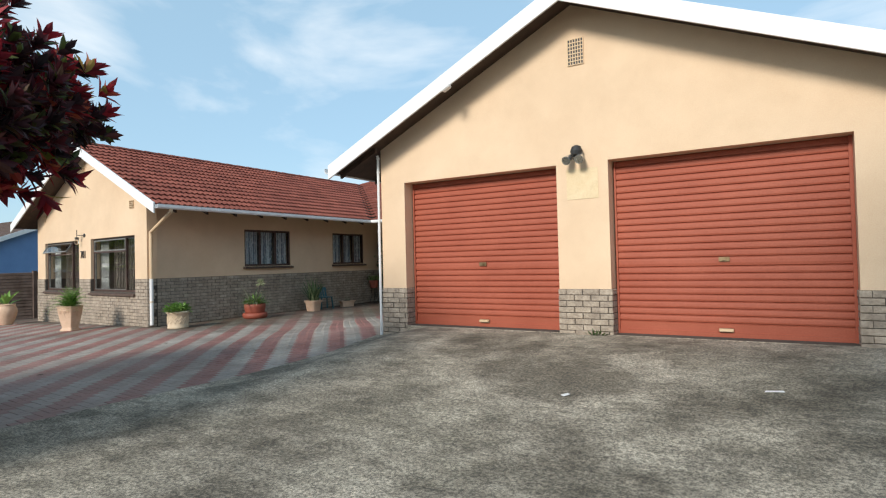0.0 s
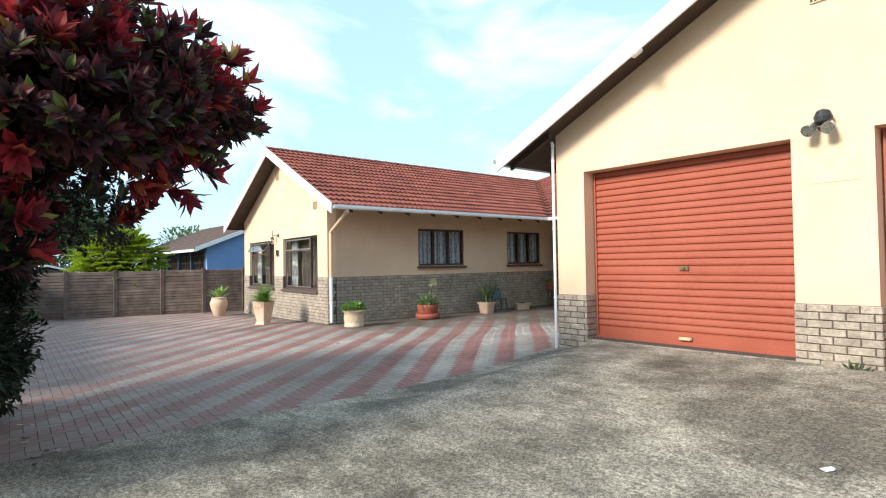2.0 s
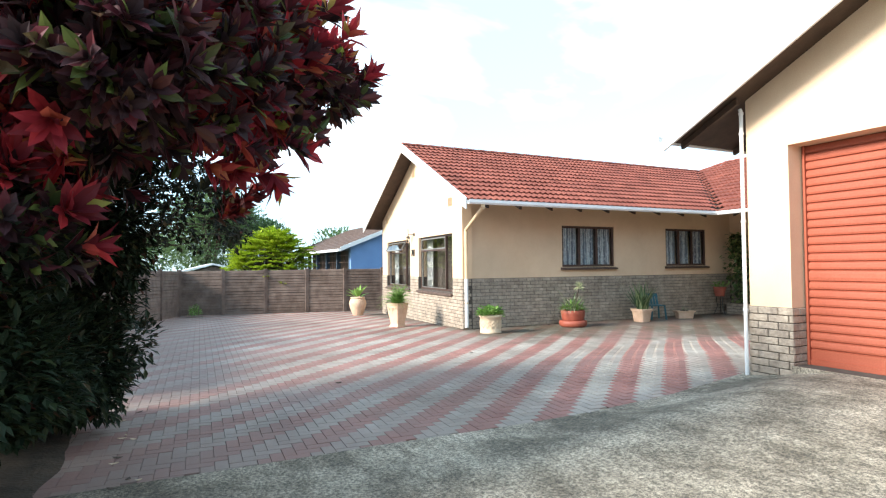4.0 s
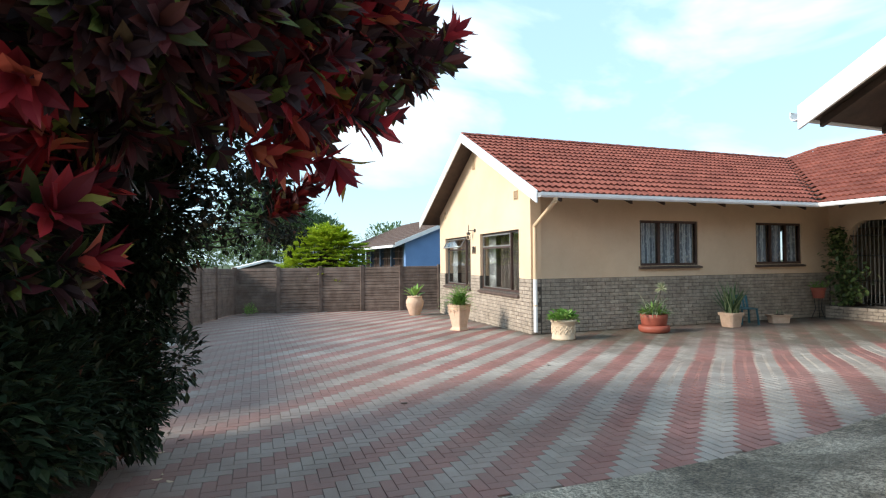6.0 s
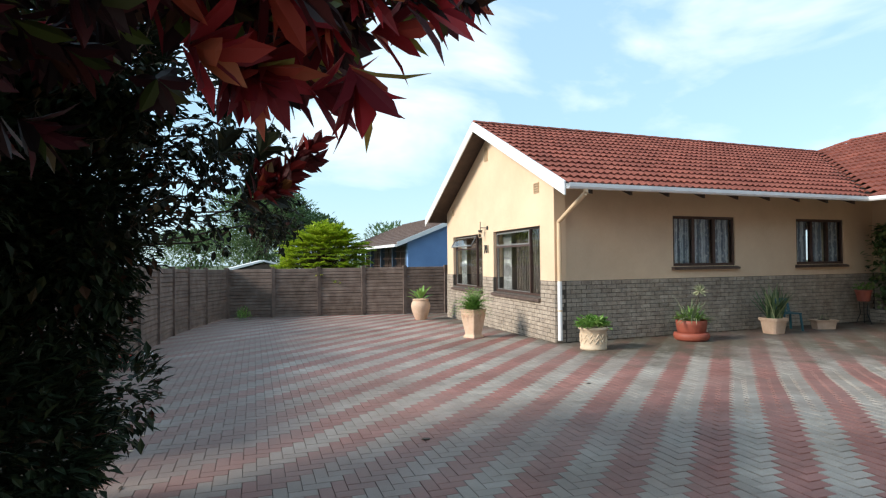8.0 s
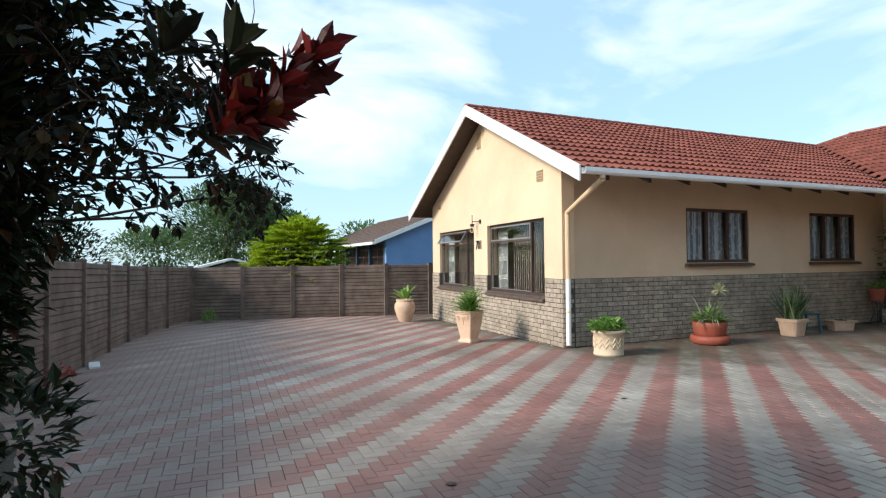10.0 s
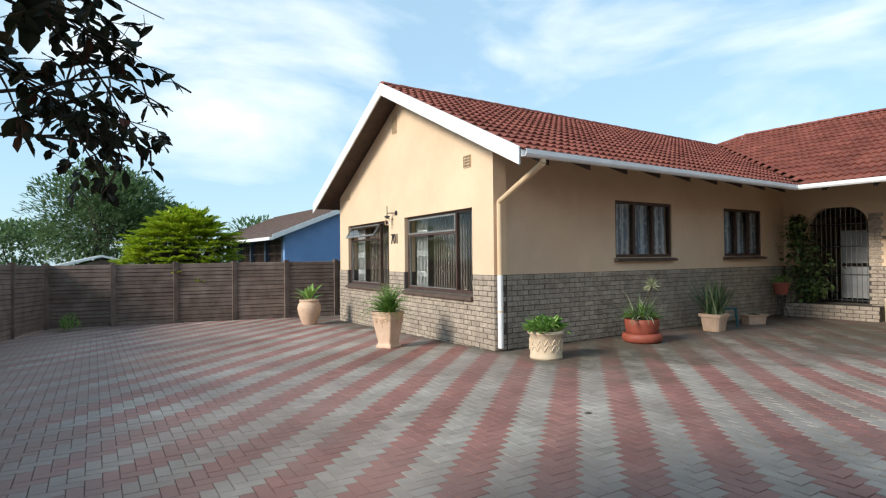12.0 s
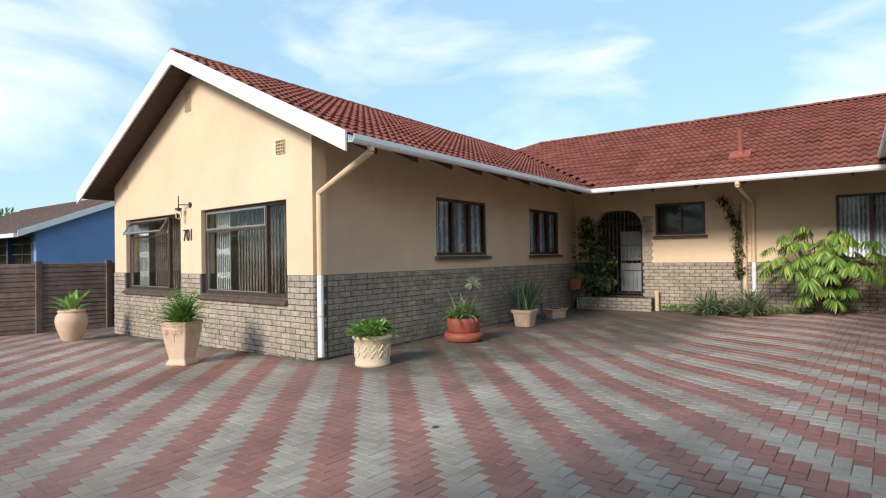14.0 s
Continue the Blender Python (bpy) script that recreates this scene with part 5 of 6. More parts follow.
p = pot_urn(-18.83, 8.20)
soil_top(p, 0.165, 0.52)
rngp = random.Random(5)
vs, fs = [], []
for k in range(12):
    a = k * math.tau / 12 + 0.3
    el = rngp.uniform(0.5, 1.3)
    d = Vector((math.cos(a) * math.cos(el), math.sin(a) * math.cos(el), math.sin(el)))
    leaf(vs, fs, Vector((0, 0, 0.52)) + d * 0.08, d, Vector((0, 0, 1)), 0.42 * rngp.uniform(0.8, 1.15), 0.15, 0.15, 0.4)
foliage("leaves", vs, fs, L_GREEN, p)
tagged(p, "pale terracotta urn with a broad-leaved green plant", "plant pot", "potted plants")
p = pot_square(-14.13, 7.72, 24)
soil_top(p, 0.15, 0.565)
fern_plant(p, 0.56, 2, 110, 0.48, 0.8)
tagged(p, "tall square terracotta planter with a feathery green fern", "plant pot", "potted plants")
p = pot_round(-11.775, 8.93)
soil_top(p, 0.21, 0.365)
leafy_plant(p, 0.36, 3, 170, 0.25, 0.13, 0.085, L_GREEN, 0.22)
tagged(p, "round sand-coloured planter with zigzag band and leafy plant", "plant pot", "potted plants")
p = pot_bowl(-11.90, 11.24)
soil_top(p, 0.235, 0.35)
leafy_plant(p, 0.35, 8, 130, 0.24, 0.16, 0.04, L_GREEN, 0.22)
strap_plant(p, 0.33, 4, 90, 0.62, 0.022, 1.5, L_GREY)
vs, fs = [], []
stem_top = Vector((0.12, 0.10, 0.92))
for k in range(5):
    leaf(vs, fs, Vector((0.05, 0.02, 0.35)) + (stem_top - Vector((0.05, 0.02, 0.35))) * k / 5, Vector((0.1, 0.05, 0.5)), Vector((1, 0, 0)), 0.12, 0.014)
for k in range(44):
    a, el = k * 2.4, rngp.uniform(-0.6, 1.4)
    leaf(vs, fs, stem_top, Vector((math.cos(a) * math.cos(el), math.sin(a) * math.cos(el), math.sin(el))), Vector((0.6, -0.6, 0.5)), 0.155, 0.024, 0.1, 0.2)
bm = bmesh.new()
rod(bm, (0.03, 0.02, 0.34), stem_top, 0.014, 0.009, 6)
part("stem", bm, M_BARK, p)
foliage("flower_spike", vs, fs, leaf_material("pale_rosette_leaf", [(0.0, (0.24, 0.27, 0.14)), (1.0, (0.46, 0.46, 0.28))]), p, "pale spiky rosette on a leaning stalk")
tagged(p, "red terracotta bowl with a spidery grey-green plant", "plant pot", "potted plants")
p = pot_small(-11.94, 13.44)
soil_top(p, 0.19, 0.295)
strap_plant(p, 0.28, 6, 85, 0.74, 0.034, 0.25, L_SWORD, (0.75, 1.5), 0.12)
tagged(p, "square-rimmed terracotta pot of upright sword-shaped leaves", "plant pot", "potted plants")
p = pot_trough(-12.02, 15.03, 70)
soil_top(p, 0.12, 0.205)
strap_plant(p, 0.19, 7, 8, 0.22, 0.012, 0.6, L_GREY, (0.7, 1.5), 0.08)
tagged(p, "low terracotta trough with a few dry stalks", "plant pot", "potted plants")


# stand with hanging pot beside the porch
root = empty("plant_stand", (-12.28, 16.75, 0.0))
bm = bmesh.new()
turned(bm, [(0.12, 0.52), (0.16, 0.74), (0.175, 0.75), (0.17, 0.78), (0.15, 0.77)], 20)
part("pot", bm, M_TERRA_R, root)
for k in range(3):
    a = k * math.tau / 3
    bm = bmesh.new()
    pipe_run(bm, [Vector((0.10 * math.cos(a), 0.10 * math.sin(a), 0.54)), Vector((0.07 * math.cos(a), 0.07 * math.sin(a), 0.25)), Vector((0.17 * math.cos(a), 0.17 * math.sin(a), 0.0))], 0.009, 6)
    part("leg", bm, M_BLACK, root)
leafy_plant(root, 0.76, 12, 60, 0.18, 0.12, 0.05, L_GREEN, 0.18)
tagged(root, "red pot on a black three-legged iron stand", "plant stand")


def plastic_chair(x, y, rz):
    root = empty("plastic_chair", (x, y, 0.0), rz)
    for sx in (-1, 1):
        for sy in (-1, 1):
            bm = bmesh.new()
            rod(bm, (sx * 0.20, sy * 0.20, 0), (sx * 0.17, sy * 0.17, 0.36), 0.026, 0.022, 8)
            part("leg", bm, M_BLUEPLASTIC, root)
    bm = bmesh.new()
    solid(bm, -0.20, 0.20, -0.20, 0.20, 0.35, 0.375)
    part("seat", bm, M_BLUEPLASTIC, root, bevel=0.008)
    bm = bmesh.new()
    for k in range(5):
        x0 = -0.19 + k * 0.08
        prism(bm, [(x0, 0.18, 0.37), (x0 + 0.05, 0.18, 0.37), (x0 + 0.05, 0.25, 0.60), (x0, 0.25, 0.60)], (0, 0.018, 0))
    prism(bm, [(-0.20, 0.25, 0.58), (0.20, 0.25, 0.58), (0.18, 0.27, 0.66), (-0.18, 0.27, 0.66)], (0, 0.02, 0))
    part("backrest", bm, M_BLUEPLASTIC, root)
    tagged(root, "small blue-green plastic chair against the brick wall", "chair")


plastic_chair(-12.22, 14.20, 70)

# climber on the arch
root = empty("climbing_plant", (-12.05, WY - 0.15, 0.0))
rngc = random.Random(31)
vs, fs = [], []
for _ in range(900):
    z = rngc.uniform(0.4, 2.3)
    wdt = 0.50 * (1.05 - abs(z - 1.1) / 1.5)
    cpos = Vector((rngc.gauss(-0.02 + 0.12 * math.sin(z * 2.2), wdt * 0.5), rngc.uniform(-0.32, -0.02), z))
    d = Vector((rngc.uniform(-1, 1), rngc.uniform(-1, 0.2), rngc.uniform(-0.9, 0.3)))
    oval(vs, fs, cpos, d, Vector((0, 0, 1)), rngc.uniform(0.08, 0.15), rngc.uniform(0.06, 0.11), 0.12, 0.4)
foliage("leaves", vs, fs, L_CLIMB, root)
bm = bmesh.new()
for k in range(4):
    pipe_run(bm, [Vector((0.05 * k - 0.1 + 0.12 * math.sin(i * 0.9 + k), 0.02, 0.3 * i)) for i in range(8)], 0.008, 5)
part("stem", bm, M_BARK, root)
tagged(root, "green climbing plant on trellis beside the barred doorway", "climbing plant")

# dry creeper on the soil pipe
root = empty("creeper", (-8.80, WY - 0.12, 0.6))
vs, fs = [], []
for _ in range(420):
    z = rngc.uniform(0.25, 2.0)
    x = 0.02 - 0.34 * max(0, (z - 1.25) / 0.75) ** 1.3 + rngc.gauss(0, 0.055)
    leaf(vs, fs, Vector((x, rngc.uniform(-0.08, 0.06), z)), Vector((rngc.uniform(-1, 1), rngc.uniform(-1, 0.3), rngc.uniform(-1, 0.4))), Vector((0, 0, 1)), 0.10, 0.05, 0.15, 0.4)
foliage("leaves", vs, fs, leaf_material("dull_creeper_leaf", [(0.0, (0.03, 0.035, 0.015)), (0.6, (0.09, 0.10, 0.035)), (1.0, (0.20, 0.16, 0.06))]), root)
bm = bmesh.new()
pipe_run(bm, [Vector((0.06 * math.sin(i), 0.02, -0.58 + 0.3 * i)) for i in range(9)], 0.008, 5)
part("stem", bm, M_BARK, root)
tagged(root, "half-dry creeper climbing the pipe to the eaves", "climbing plant")

# bed at the wing wall
for i, (x, y, s) in enumerate(((-9.28, 16.98, 0.95), (-8.52, 17.02, 1.0))):
    root = empty("lily_clump", (x, y, yard_z(x, y)))
    strap_plant(root, 0.0, 40 + i, 230, 0.82 * s, 0.030, 1.25, L_GREY, (0.55, 1.45), 0.14)
    tagged(root, "grey-green strap-leaved lily clump in the wall bed", "plant", "lily clumps")
root = empty("ground_cover", (-9.2, 17.25, 0.03))
vs, fs = [], []
for _ in range(700):
    x, y = rngc.uniform(-1.2, 1.8), rngc.gauss(0.1, 0.16)
    leaf(vs, fs, Vector((x, y, rngc.uniform(0.0, 0.12))), Vector((rngc.uniform(-1, 1), rngc.uniform(-1, 1), rngc.uniform(0, 1))), Vector((0, 0, 1)), 0.09, 0.04)
foliage("leaves", vs, fs, L_GREEN, root)
tagged(root, "low green ground cover along the wing wall", "plant", kind="stuff")

root = empty("split_leaf_shrub", (-7.20, 17.05, yard_z(-7.2, 17.0)))
rngf = random.Random(77)
vs, fs = [], []
bm = bmesh.new()


def split_leaf(hub, out, ln):
    """A broad drooping leaf cut into fingers on both sides of its rib."""
    out = out.normalized()
    side = out.cross(Vector((0, 0, 1))).normalized()
    d = (out * 0.95 - Vector((0, 0, 0.25))).normalized()
    p = hub.copy()
    for k in range(7):
        f = k / 6
        up = side.cross(d).normalized()
        reach = ln * (0.80 - 0.30 * abs(f - 0.6))
        for s in (-1, 1):
            way = d * (0.15 + 0.9 * f) + side * s * (1.0 - 0.45 * f) - Vector((0, 0, 0.42))
            oval(vs, fs, p, way, up, reach * rngf.uniform(0.85, 1.1), 0.034, 0.10, 0.6)
        p = p + d * ln / 14
        d = (d - Vector((0, 0, 0.10))).normalized()
    oval(vs, fs, p, d, side.cross(d), ln * 0.6, 0.036, 0.1, 0.5)


for k in range(88):
    a = k * 2.4
    low = k > 72
    rr = rngf.uniform(0.15, 0.45) if low else rngf.uniform(0.25, 0.95)
    hub = Vector((rr * 1.05 * math.cos(a), 0.5 * rr * math.sin(a) - 0.25, rngf.uniform(0.35, 0.75) if low else rngf.uniform(1.05, 1.9) - 0.35 * rr))
    foot = Vector((0.10 * math.cos(a), 0.08 * math.sin(a), 0.02 if low else 0.25))
    mid = foot.lerp(hub, 0.55) + Vector((0, 0, 0.12))
    rod(bm, foot, mid, 0.009, 0.007, 5, caps=False)
    rod(bm, mid, hub, 0.007, 0.005, 5, caps=False)
    split_leaf(hub, Vector((math.cos(a), 0.6 * math.sin(a) - 0.45, rngf.uniform(-0.2, 0.2))), rngf.uniform(0.30, 0.42))
part("stem", bm, M_BARK, root)
foliage("leaves", vs, fs, L_PALM, root)
tagged(root, "large green shrub with deeply split leaves against the wing wall", "shrub")

# ---- boundary fence ----
def precast_fence(pts, label):
    """Concrete posts with stacked ribbed panels let in between them."""
    root = empty("boundary_fence", (*pts[0], 0.0))
    o = Vector((*pts[0], 0))
    rng = random.Random(len(pts))
    for a, b in zip(pts, pts[1:]):
        a, b = Vector((*a, 0)) - o, Vector((*b, 0)) - o
        w = (b - a).normalized()
        side = Vector((-w.y, w.x, 0))
        nrow = 5
        ga, gb = yard_z(a.x + o.x), yard_z(b.x + o.x)
        a.z, b.z = ga, gb
        for r in range(nrow):
            z0, z1 = 0.01 + r * 0.302, 0.01 + (r + 1) * 0.302 - 0.001
            bm = bmesh.new()
            cuts = [0.0, rng.uniform(0.28, 0.40), rng.uniform(0.60, 0.74), 1.0]
            prof = [(-0.022, z0)]
            for c0, c1 in zip(cuts, cuts[1:]):
                c0, c1 = z0 + (z1 - z0) * c0, z0 + (z1 - z0) * c1
                o0, o1 = rng.uniform(0.018, 0.030), rng.uniform(0.010, 0.022)
                prof += [(0.002, c0), (o0, c0 + 0.008), (o1, c1 - 0.010), (0.002, c1 - 0.001)]
            prof += [(-0.022, z1)]
            jz = rng.uniform(-0.0004, 0.0004)
            prism(bm, [a + side * -q + Vector((0, 0, z + jz)) for q, z in prof], b - a)
            part("panel", bm, M_FENCE, root)
    for i, p in enumerate(pts):
        p = Vector((*p, 0)) - o
        bm = bmesh.new()
        solid(bm, p.x - 0.06, p.x + 0.06, p.y - 0.06, p.y + 0.06, yard_z(p.x + o.x) - 0.1, yard_z(p.x + o.x) + 1.57)
        part("post", bm, M_FENCE, root, bevel=0.008)
    return tagged(root, label, "fence", "boundary fences")


precast_fence([(-22.55, 3.10), (-22.2, 4.45), (-21.95, 5.83), (-21.60, 7.20), (-21.20, 8.47), (-20.95, 9.80), (-20.70, 11.2), (-20.45, 12.6)],
              "weathered brown precast concrete fence behind the yard")
precast_fence([(-8.60, 0.92), (-10.10, 1.10), (-11.60, 1.26), (-13.07, 1.43), (-14.55, 1.60), (-16.20, 1.74), (-17.75, 1.90), (-19.10, 2.15), (-20.60, 2.52), (-22.43, 3.06)],
              "weathered precast concrete fence along the planting bed")

# ---- neighbour ----
root = empty("blue_house", (-28.0, 10.75, 0.0))
bx, by = -26.0, 10.4
bm = bmesh.new()
prism(bm, [(0, 0, -0.45), (0, 7.6, -0.45), (0, 7.6, 2.5), (0, 3.8, 4.0), (0, 0, 2.5)], (-0.22, 0, 0))
part("wall", bm, M_BLUE, root)
bm = bmesh.new()
solid(bm, -12, -0.23, 7.4, 7.6, -0.2, 2.5)
part("wall", bm, M_BLUE, root)
bm = bmesh.new()
solid(bm, -12, -0.23, 0.0, 0.2, -0.45, 1.05)
solid(bm, -12, -0.23, 0.0, 0.2, 2.25, 2.5)
for k in range(6):
    solid(bm, -0.45 - k * 2.2, -0.231 - k * 2.2 if k == 0 else -0.3 - k * 2.2, 0.0, 0.2, 1.05, 2.25)
part("front_wall", bm, M_BLUEFRAME, root, "dark blue porch front")
bm = bmesh.new()
for k in range(5):
    for z in (1.3, 1.65, 2.0):
        solid(bm, -0.46 - k * 2.2 - 1.85, -0.46 - k * 2.2, 0.06, 0.10, z, z + 0.03)
    solid(bm, -0.46 - k * 2.2 - 0.95, -0.46 - k * 2.2 - 0.90, 0.06, 0.10, 1.05, 2.25)
part("window_frame", bm, M_FRAME, root, "dark louvre window frames")
bm = bmesh.new()
solid(bm, -11.9, -0.5, 0.9, 0.95, -0.1, 2.4)
part("inner_wall", bm, M_SOFFIT, root, "dark porch interior")
for lo, hi in (((0.35, -0.62, 2.32), (0.35, 3.8, 4.08)), ((0.35, 8.2, 2.32), (0.35, 3.8, 4.08))):
    vs, fs = [], []
    a, b = Vector(lo), Vector(hi)
    rows = 14
    for r in range(rows):
        p, q = a + (b - a) * (r / rows), a + (b - a) * ((r + 1) / rows)
        i = len(vs)
        vs += [p + Vector((0, 0, 0.05)), p + Vector((-12.6, 0, 0.05)), p, p + Vector((-12.6, 0, 0.0))]
        fs += [(i, i + 2, i + 3, i + 1)]
        if r:
            fs += [(i - 4, i - 3, i + 3, i + 2)]
        if r == rows - 1:
            vs += [q, q + Vector((-12.6, 0, 0))]
            fs += [(i, i + 1, i + 5, i + 4)]
    joined("roof", vs, fs, [M_BROWNROOF], root)["label"] = "brown tiled roof slope"
    bm = bmesh.new()
    prism(bm, [a + Vector((0.01, 0, 0.07)), b + Vector((0.01, 0, 0.07)), b + Vector((0.01, 0, -0.13)), a + Vector((0.01, 0, -0.13))], (0.03, 0, 0))
    part("barge_board", bm, M_WHITE, root, "white barge board")
bm = bmesh.new()
solid(bm, -12.4, 0.34, -0.72, -0.62, 2.18, 2.30)
part("gutter", bm, M_WHITE, root, "white gutter")
tagged(root, "blue plastered neighbour house with brown roof and white barge", "house")

root = empty("shed", (-30.4, 4.7, 0.0))
bm = bmesh.new()
prism(bm, [(0, -1.35, -0.2), (0, 1.35, -0.2), (0, 1.35, 1.15), (0, 0, 1.5), (0, -1.35, 1.15)], (-4, 0, 0))
part("wall", bm, M_FENCE, root)
for s in (-1, 1):
    bm = bmesh.new()
    prism(bm, [(0.15, s * 1.6, 1.16), (0.15, 0, 1.58), (0.15, 0, 1.66), (0.15, s * 1.6, 1.26)], (-4.3, 0, 0))
    part("roof", bm, M_WHITE, root, "pale sheet roof")
tagged(root, "small shed with a pale low-pitched sheet roof", "shed")

# unseen plain wall added to close the street side and darken window reflections
bm = bmesh.new()
solid(bm, -22, 9, -12.4, -12.2, -0.2, 2.7)
solid(bm, 8.8, 9.0, -12.2, 12, -0.2, 2.2)
tagged(part("wall_street_added", bm, M_FENCE), "unseen plain brown wall added along the street side", "wall", kind="structure")


# ---- trees and shrubs ----
def limbs(root, base, tips, r0, seed, name="trunk"):
    rng = random.Random(seed)
    bm = bmesh.new()
    for tip in tips:
        a, b = Vector(base), Vector(tip)
        pts = [a]
        for k in range(1, 6):
            f = k / 5
            q = a.lerp(b, f)
            q.z = a.z + (b.z - a.z) * f ** 0.8
            pts.append(q + Vector((rng.uniform(-.07, .07), rng.uniform(-.07, .07), 0)))
        for k in range(5):
            rod(bm, pts[k], pts[k + 1], r0 * (1 - 0.17 * k), r0 * (1 - 0.17 * (k + 1)), 7, caps=False)
    return part(name, bm, M_BARK, root)


def rosette(vs, fs, c, axis, n, ln, w, rng, spread=0.9):
    u = axis.orthogonal().normalized()
    v = axis.cross(u).normalized()
    for k in range(n):
        a = k * 2.4 + rng.uniform(-.3, .3)
        t = spread * (0.35 + 0.75 * k / n)
        d = axis * math.cos(t) + (u * math.cos(a) + v * math.sin(a)) * math.sin(t)
        oval(vs, fs, c - axis * (0.05 * k / n), d, axis, ln * rng.uniform(0.7, 1.1), w * rng.uniform(0.8, 1.15), 0.16, rng.uniform(0.0, 0.6))


def shell_points(rng, n, c, r, thick=0.35, keep=None, ragged=0.26):
    out = []
    while len(out) < n:
        d = Vector((rng.gauss(0, 1), rng.gauss(0, 1), rng.gauss(0, 1))).normalized()
        f = 1 - thick * rng.random() ** 1.3
        f *= 0.86 + ragged * noise.noise(d * (2.3 if ragged < 0.3 else 3.4) + Vector(c))
        p = Vector((c[0] + d.x * r[0] * f, c[1] + d.y * r[1] * f, c[2] + d.z * r[2] * f))
        if keep is None or keep(p):
            out.append((p, d))
    return out


def clear_of_path(p):
    """Keeps leaves out of the way of someone walking under the crown."""
    if -12 < p.x < 1 and 2.0 + 0.17 * (-p.x - 2.0) - 0.2 < p.y < 4.6 and p.z < 2.06 + 0.3 * noise.noise(p * 3.1) and p.x > -6.4:
        return False
    return p.z > 0.05


# red-leaved tree
root = empty("red_leaved_tree", (-5.75, 0.95, 0.0))
o = Vector((-5.75, 0.95, 0.0))
rng = random.Random(101)
vs, fs, vt, ft = [], [], [], []
for c, r, n in (((-5.25, 2.25, 2.85), (1.10, 1.80, 1.08), 1100), ((-5.5, 0.9, 2.4), (1.5, 1.2, 1.3), 800), ((-4.6, 2.35, 2.6), (0.75, 0.8, 0.6), 260), ((-5.45, 3.18, 2.80), (0.55, 0.50, 0.62), 260), ((-5.95, 3.85, 2.98), (0.42, 0.40, 0.34), 90), ((-4.95, 1.85, 1.85), (0.5, 0.5, 0.6), 170)):
    for p, d in shell_points(rng, int(n * 0.85), c, r, 0.6, clear_of_path, 0.42):
        ax = (d + Vector((rng.uniform(-.5, .5), rng.uniform(-.5, .5), 0.55))).normalized()
        tip = noise.noise(p * 1.7) + rng.uniform(-0.35, 0.35) > (0.22 if p.z > 2.6 else 0.38)
        rosette(vt if tip else vs, ft if tip else fs, p - o, ax, rng.randint(10, 15), 0.215 if tip else 0.17, 0.068 if tip else 0.06, rng)
foliage("crown", vs, fs, L_RED, root, "dark purple-green leaf rosettes")
foliage("young_growth", vt, ft, L_TIP, root, "crimson young leaf rosettes")
tips = [Vector(t) - o for t in ((-4.9, 2.4, 2.7), (-5.3, 1.9, 3.1), (-5.0, 3.0, 2.9), (-5.9, 0.7, 2.9), (-4.6, 1.7, 2.6), (-6.1, 1.4, 2.5))]
limbs(root, (0, 0, 0), tips, 0.055, 1)
tagged(root, "red and purple leaved garden tree over the planting bed", "tree")

# dark shrub below it
root = empty("dark_shrub", (-7.0, 1.45, 0.0))
o = Vector((-7.0, 1.45, 0.0))
vs, fs = [], []
for c, r, n in (((-7.05, 1.45, 0.75), (0.95, 1.10, 0.85), 6500), ((-6.2, 1.2, 0.9), (0.95, 0.95, 1.1), 6000), ((-5.2, 1.25, 0.95), (0.9, 0.95, 1.2), 6000), ((-5.6, 1.65, 0.75), (0.8, 0.62, 0.8), 4500), ((-5.2, 1.5, 1.75), (0.9, 0.75, 0.7), 5000), ((-6.4, 1.2, 1.9), (1.3, 1.0, 0.9), 6500), ((-7.3, 1.55, 2.05), (0.85, 0.85, 1.0), 7500), ((-7.4, 2.15, 1.9), (0.55, 0.52, 0.95), 4200), ((-7.35, 2.25, 2.75), (0.6, 0.5, 0.6), 3200), ((-7.1, 2.0, 0.55), (0.65, 0.45, 0.5), 2600), ((-7.5, 2.0, 1.2), (0.6, 0.5, 0.5), 1800), ((-8.2, 1.9, 2.3), (0.8, 0.6, 0.8), 3000), ((-7.75, 2.34, 0.72), (0.5, 0.28, 0.38), 420)):
    for p, d in shell_points(rng, n, c, r, 0.5, lambda q: q.z > (0.04 if q.x < -6.7 else 0.46 + 0.3 * noise.noise(q * 2.1))):
        dd = d + Vector((rng.uniform(-.9, .9), rng.uniform(-.9, .9), rng.uniform(-.5, .8)))
        leaf(vs, fs, p - o, dd, Vector((0, 0, 1)), rng.uniform(0.07, 0.125), rng.uniform(0.035, 0.058), 0.2, 0.3)
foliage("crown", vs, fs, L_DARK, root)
limbs(root, (0, 0, 0), [(0.5, 0.1, 0.9), (-0.4, 0.3, 0.9), (0.2, -0.3, 1.4), (0.6, -0.2, 1.9)], 0.03, 2)
tagged(root, "dense dark green shrub reaching the ground beside pavers", "shrub")

# thin-leaved tree with hanging sprays
root = empty("sparse_tree", (-8.3, 1.15, 0.0))
o = Vector((-8.3, 1.15, 0.0))
bm = bmesh.new()
vs, fs = [], []
rng = random.Random(55)


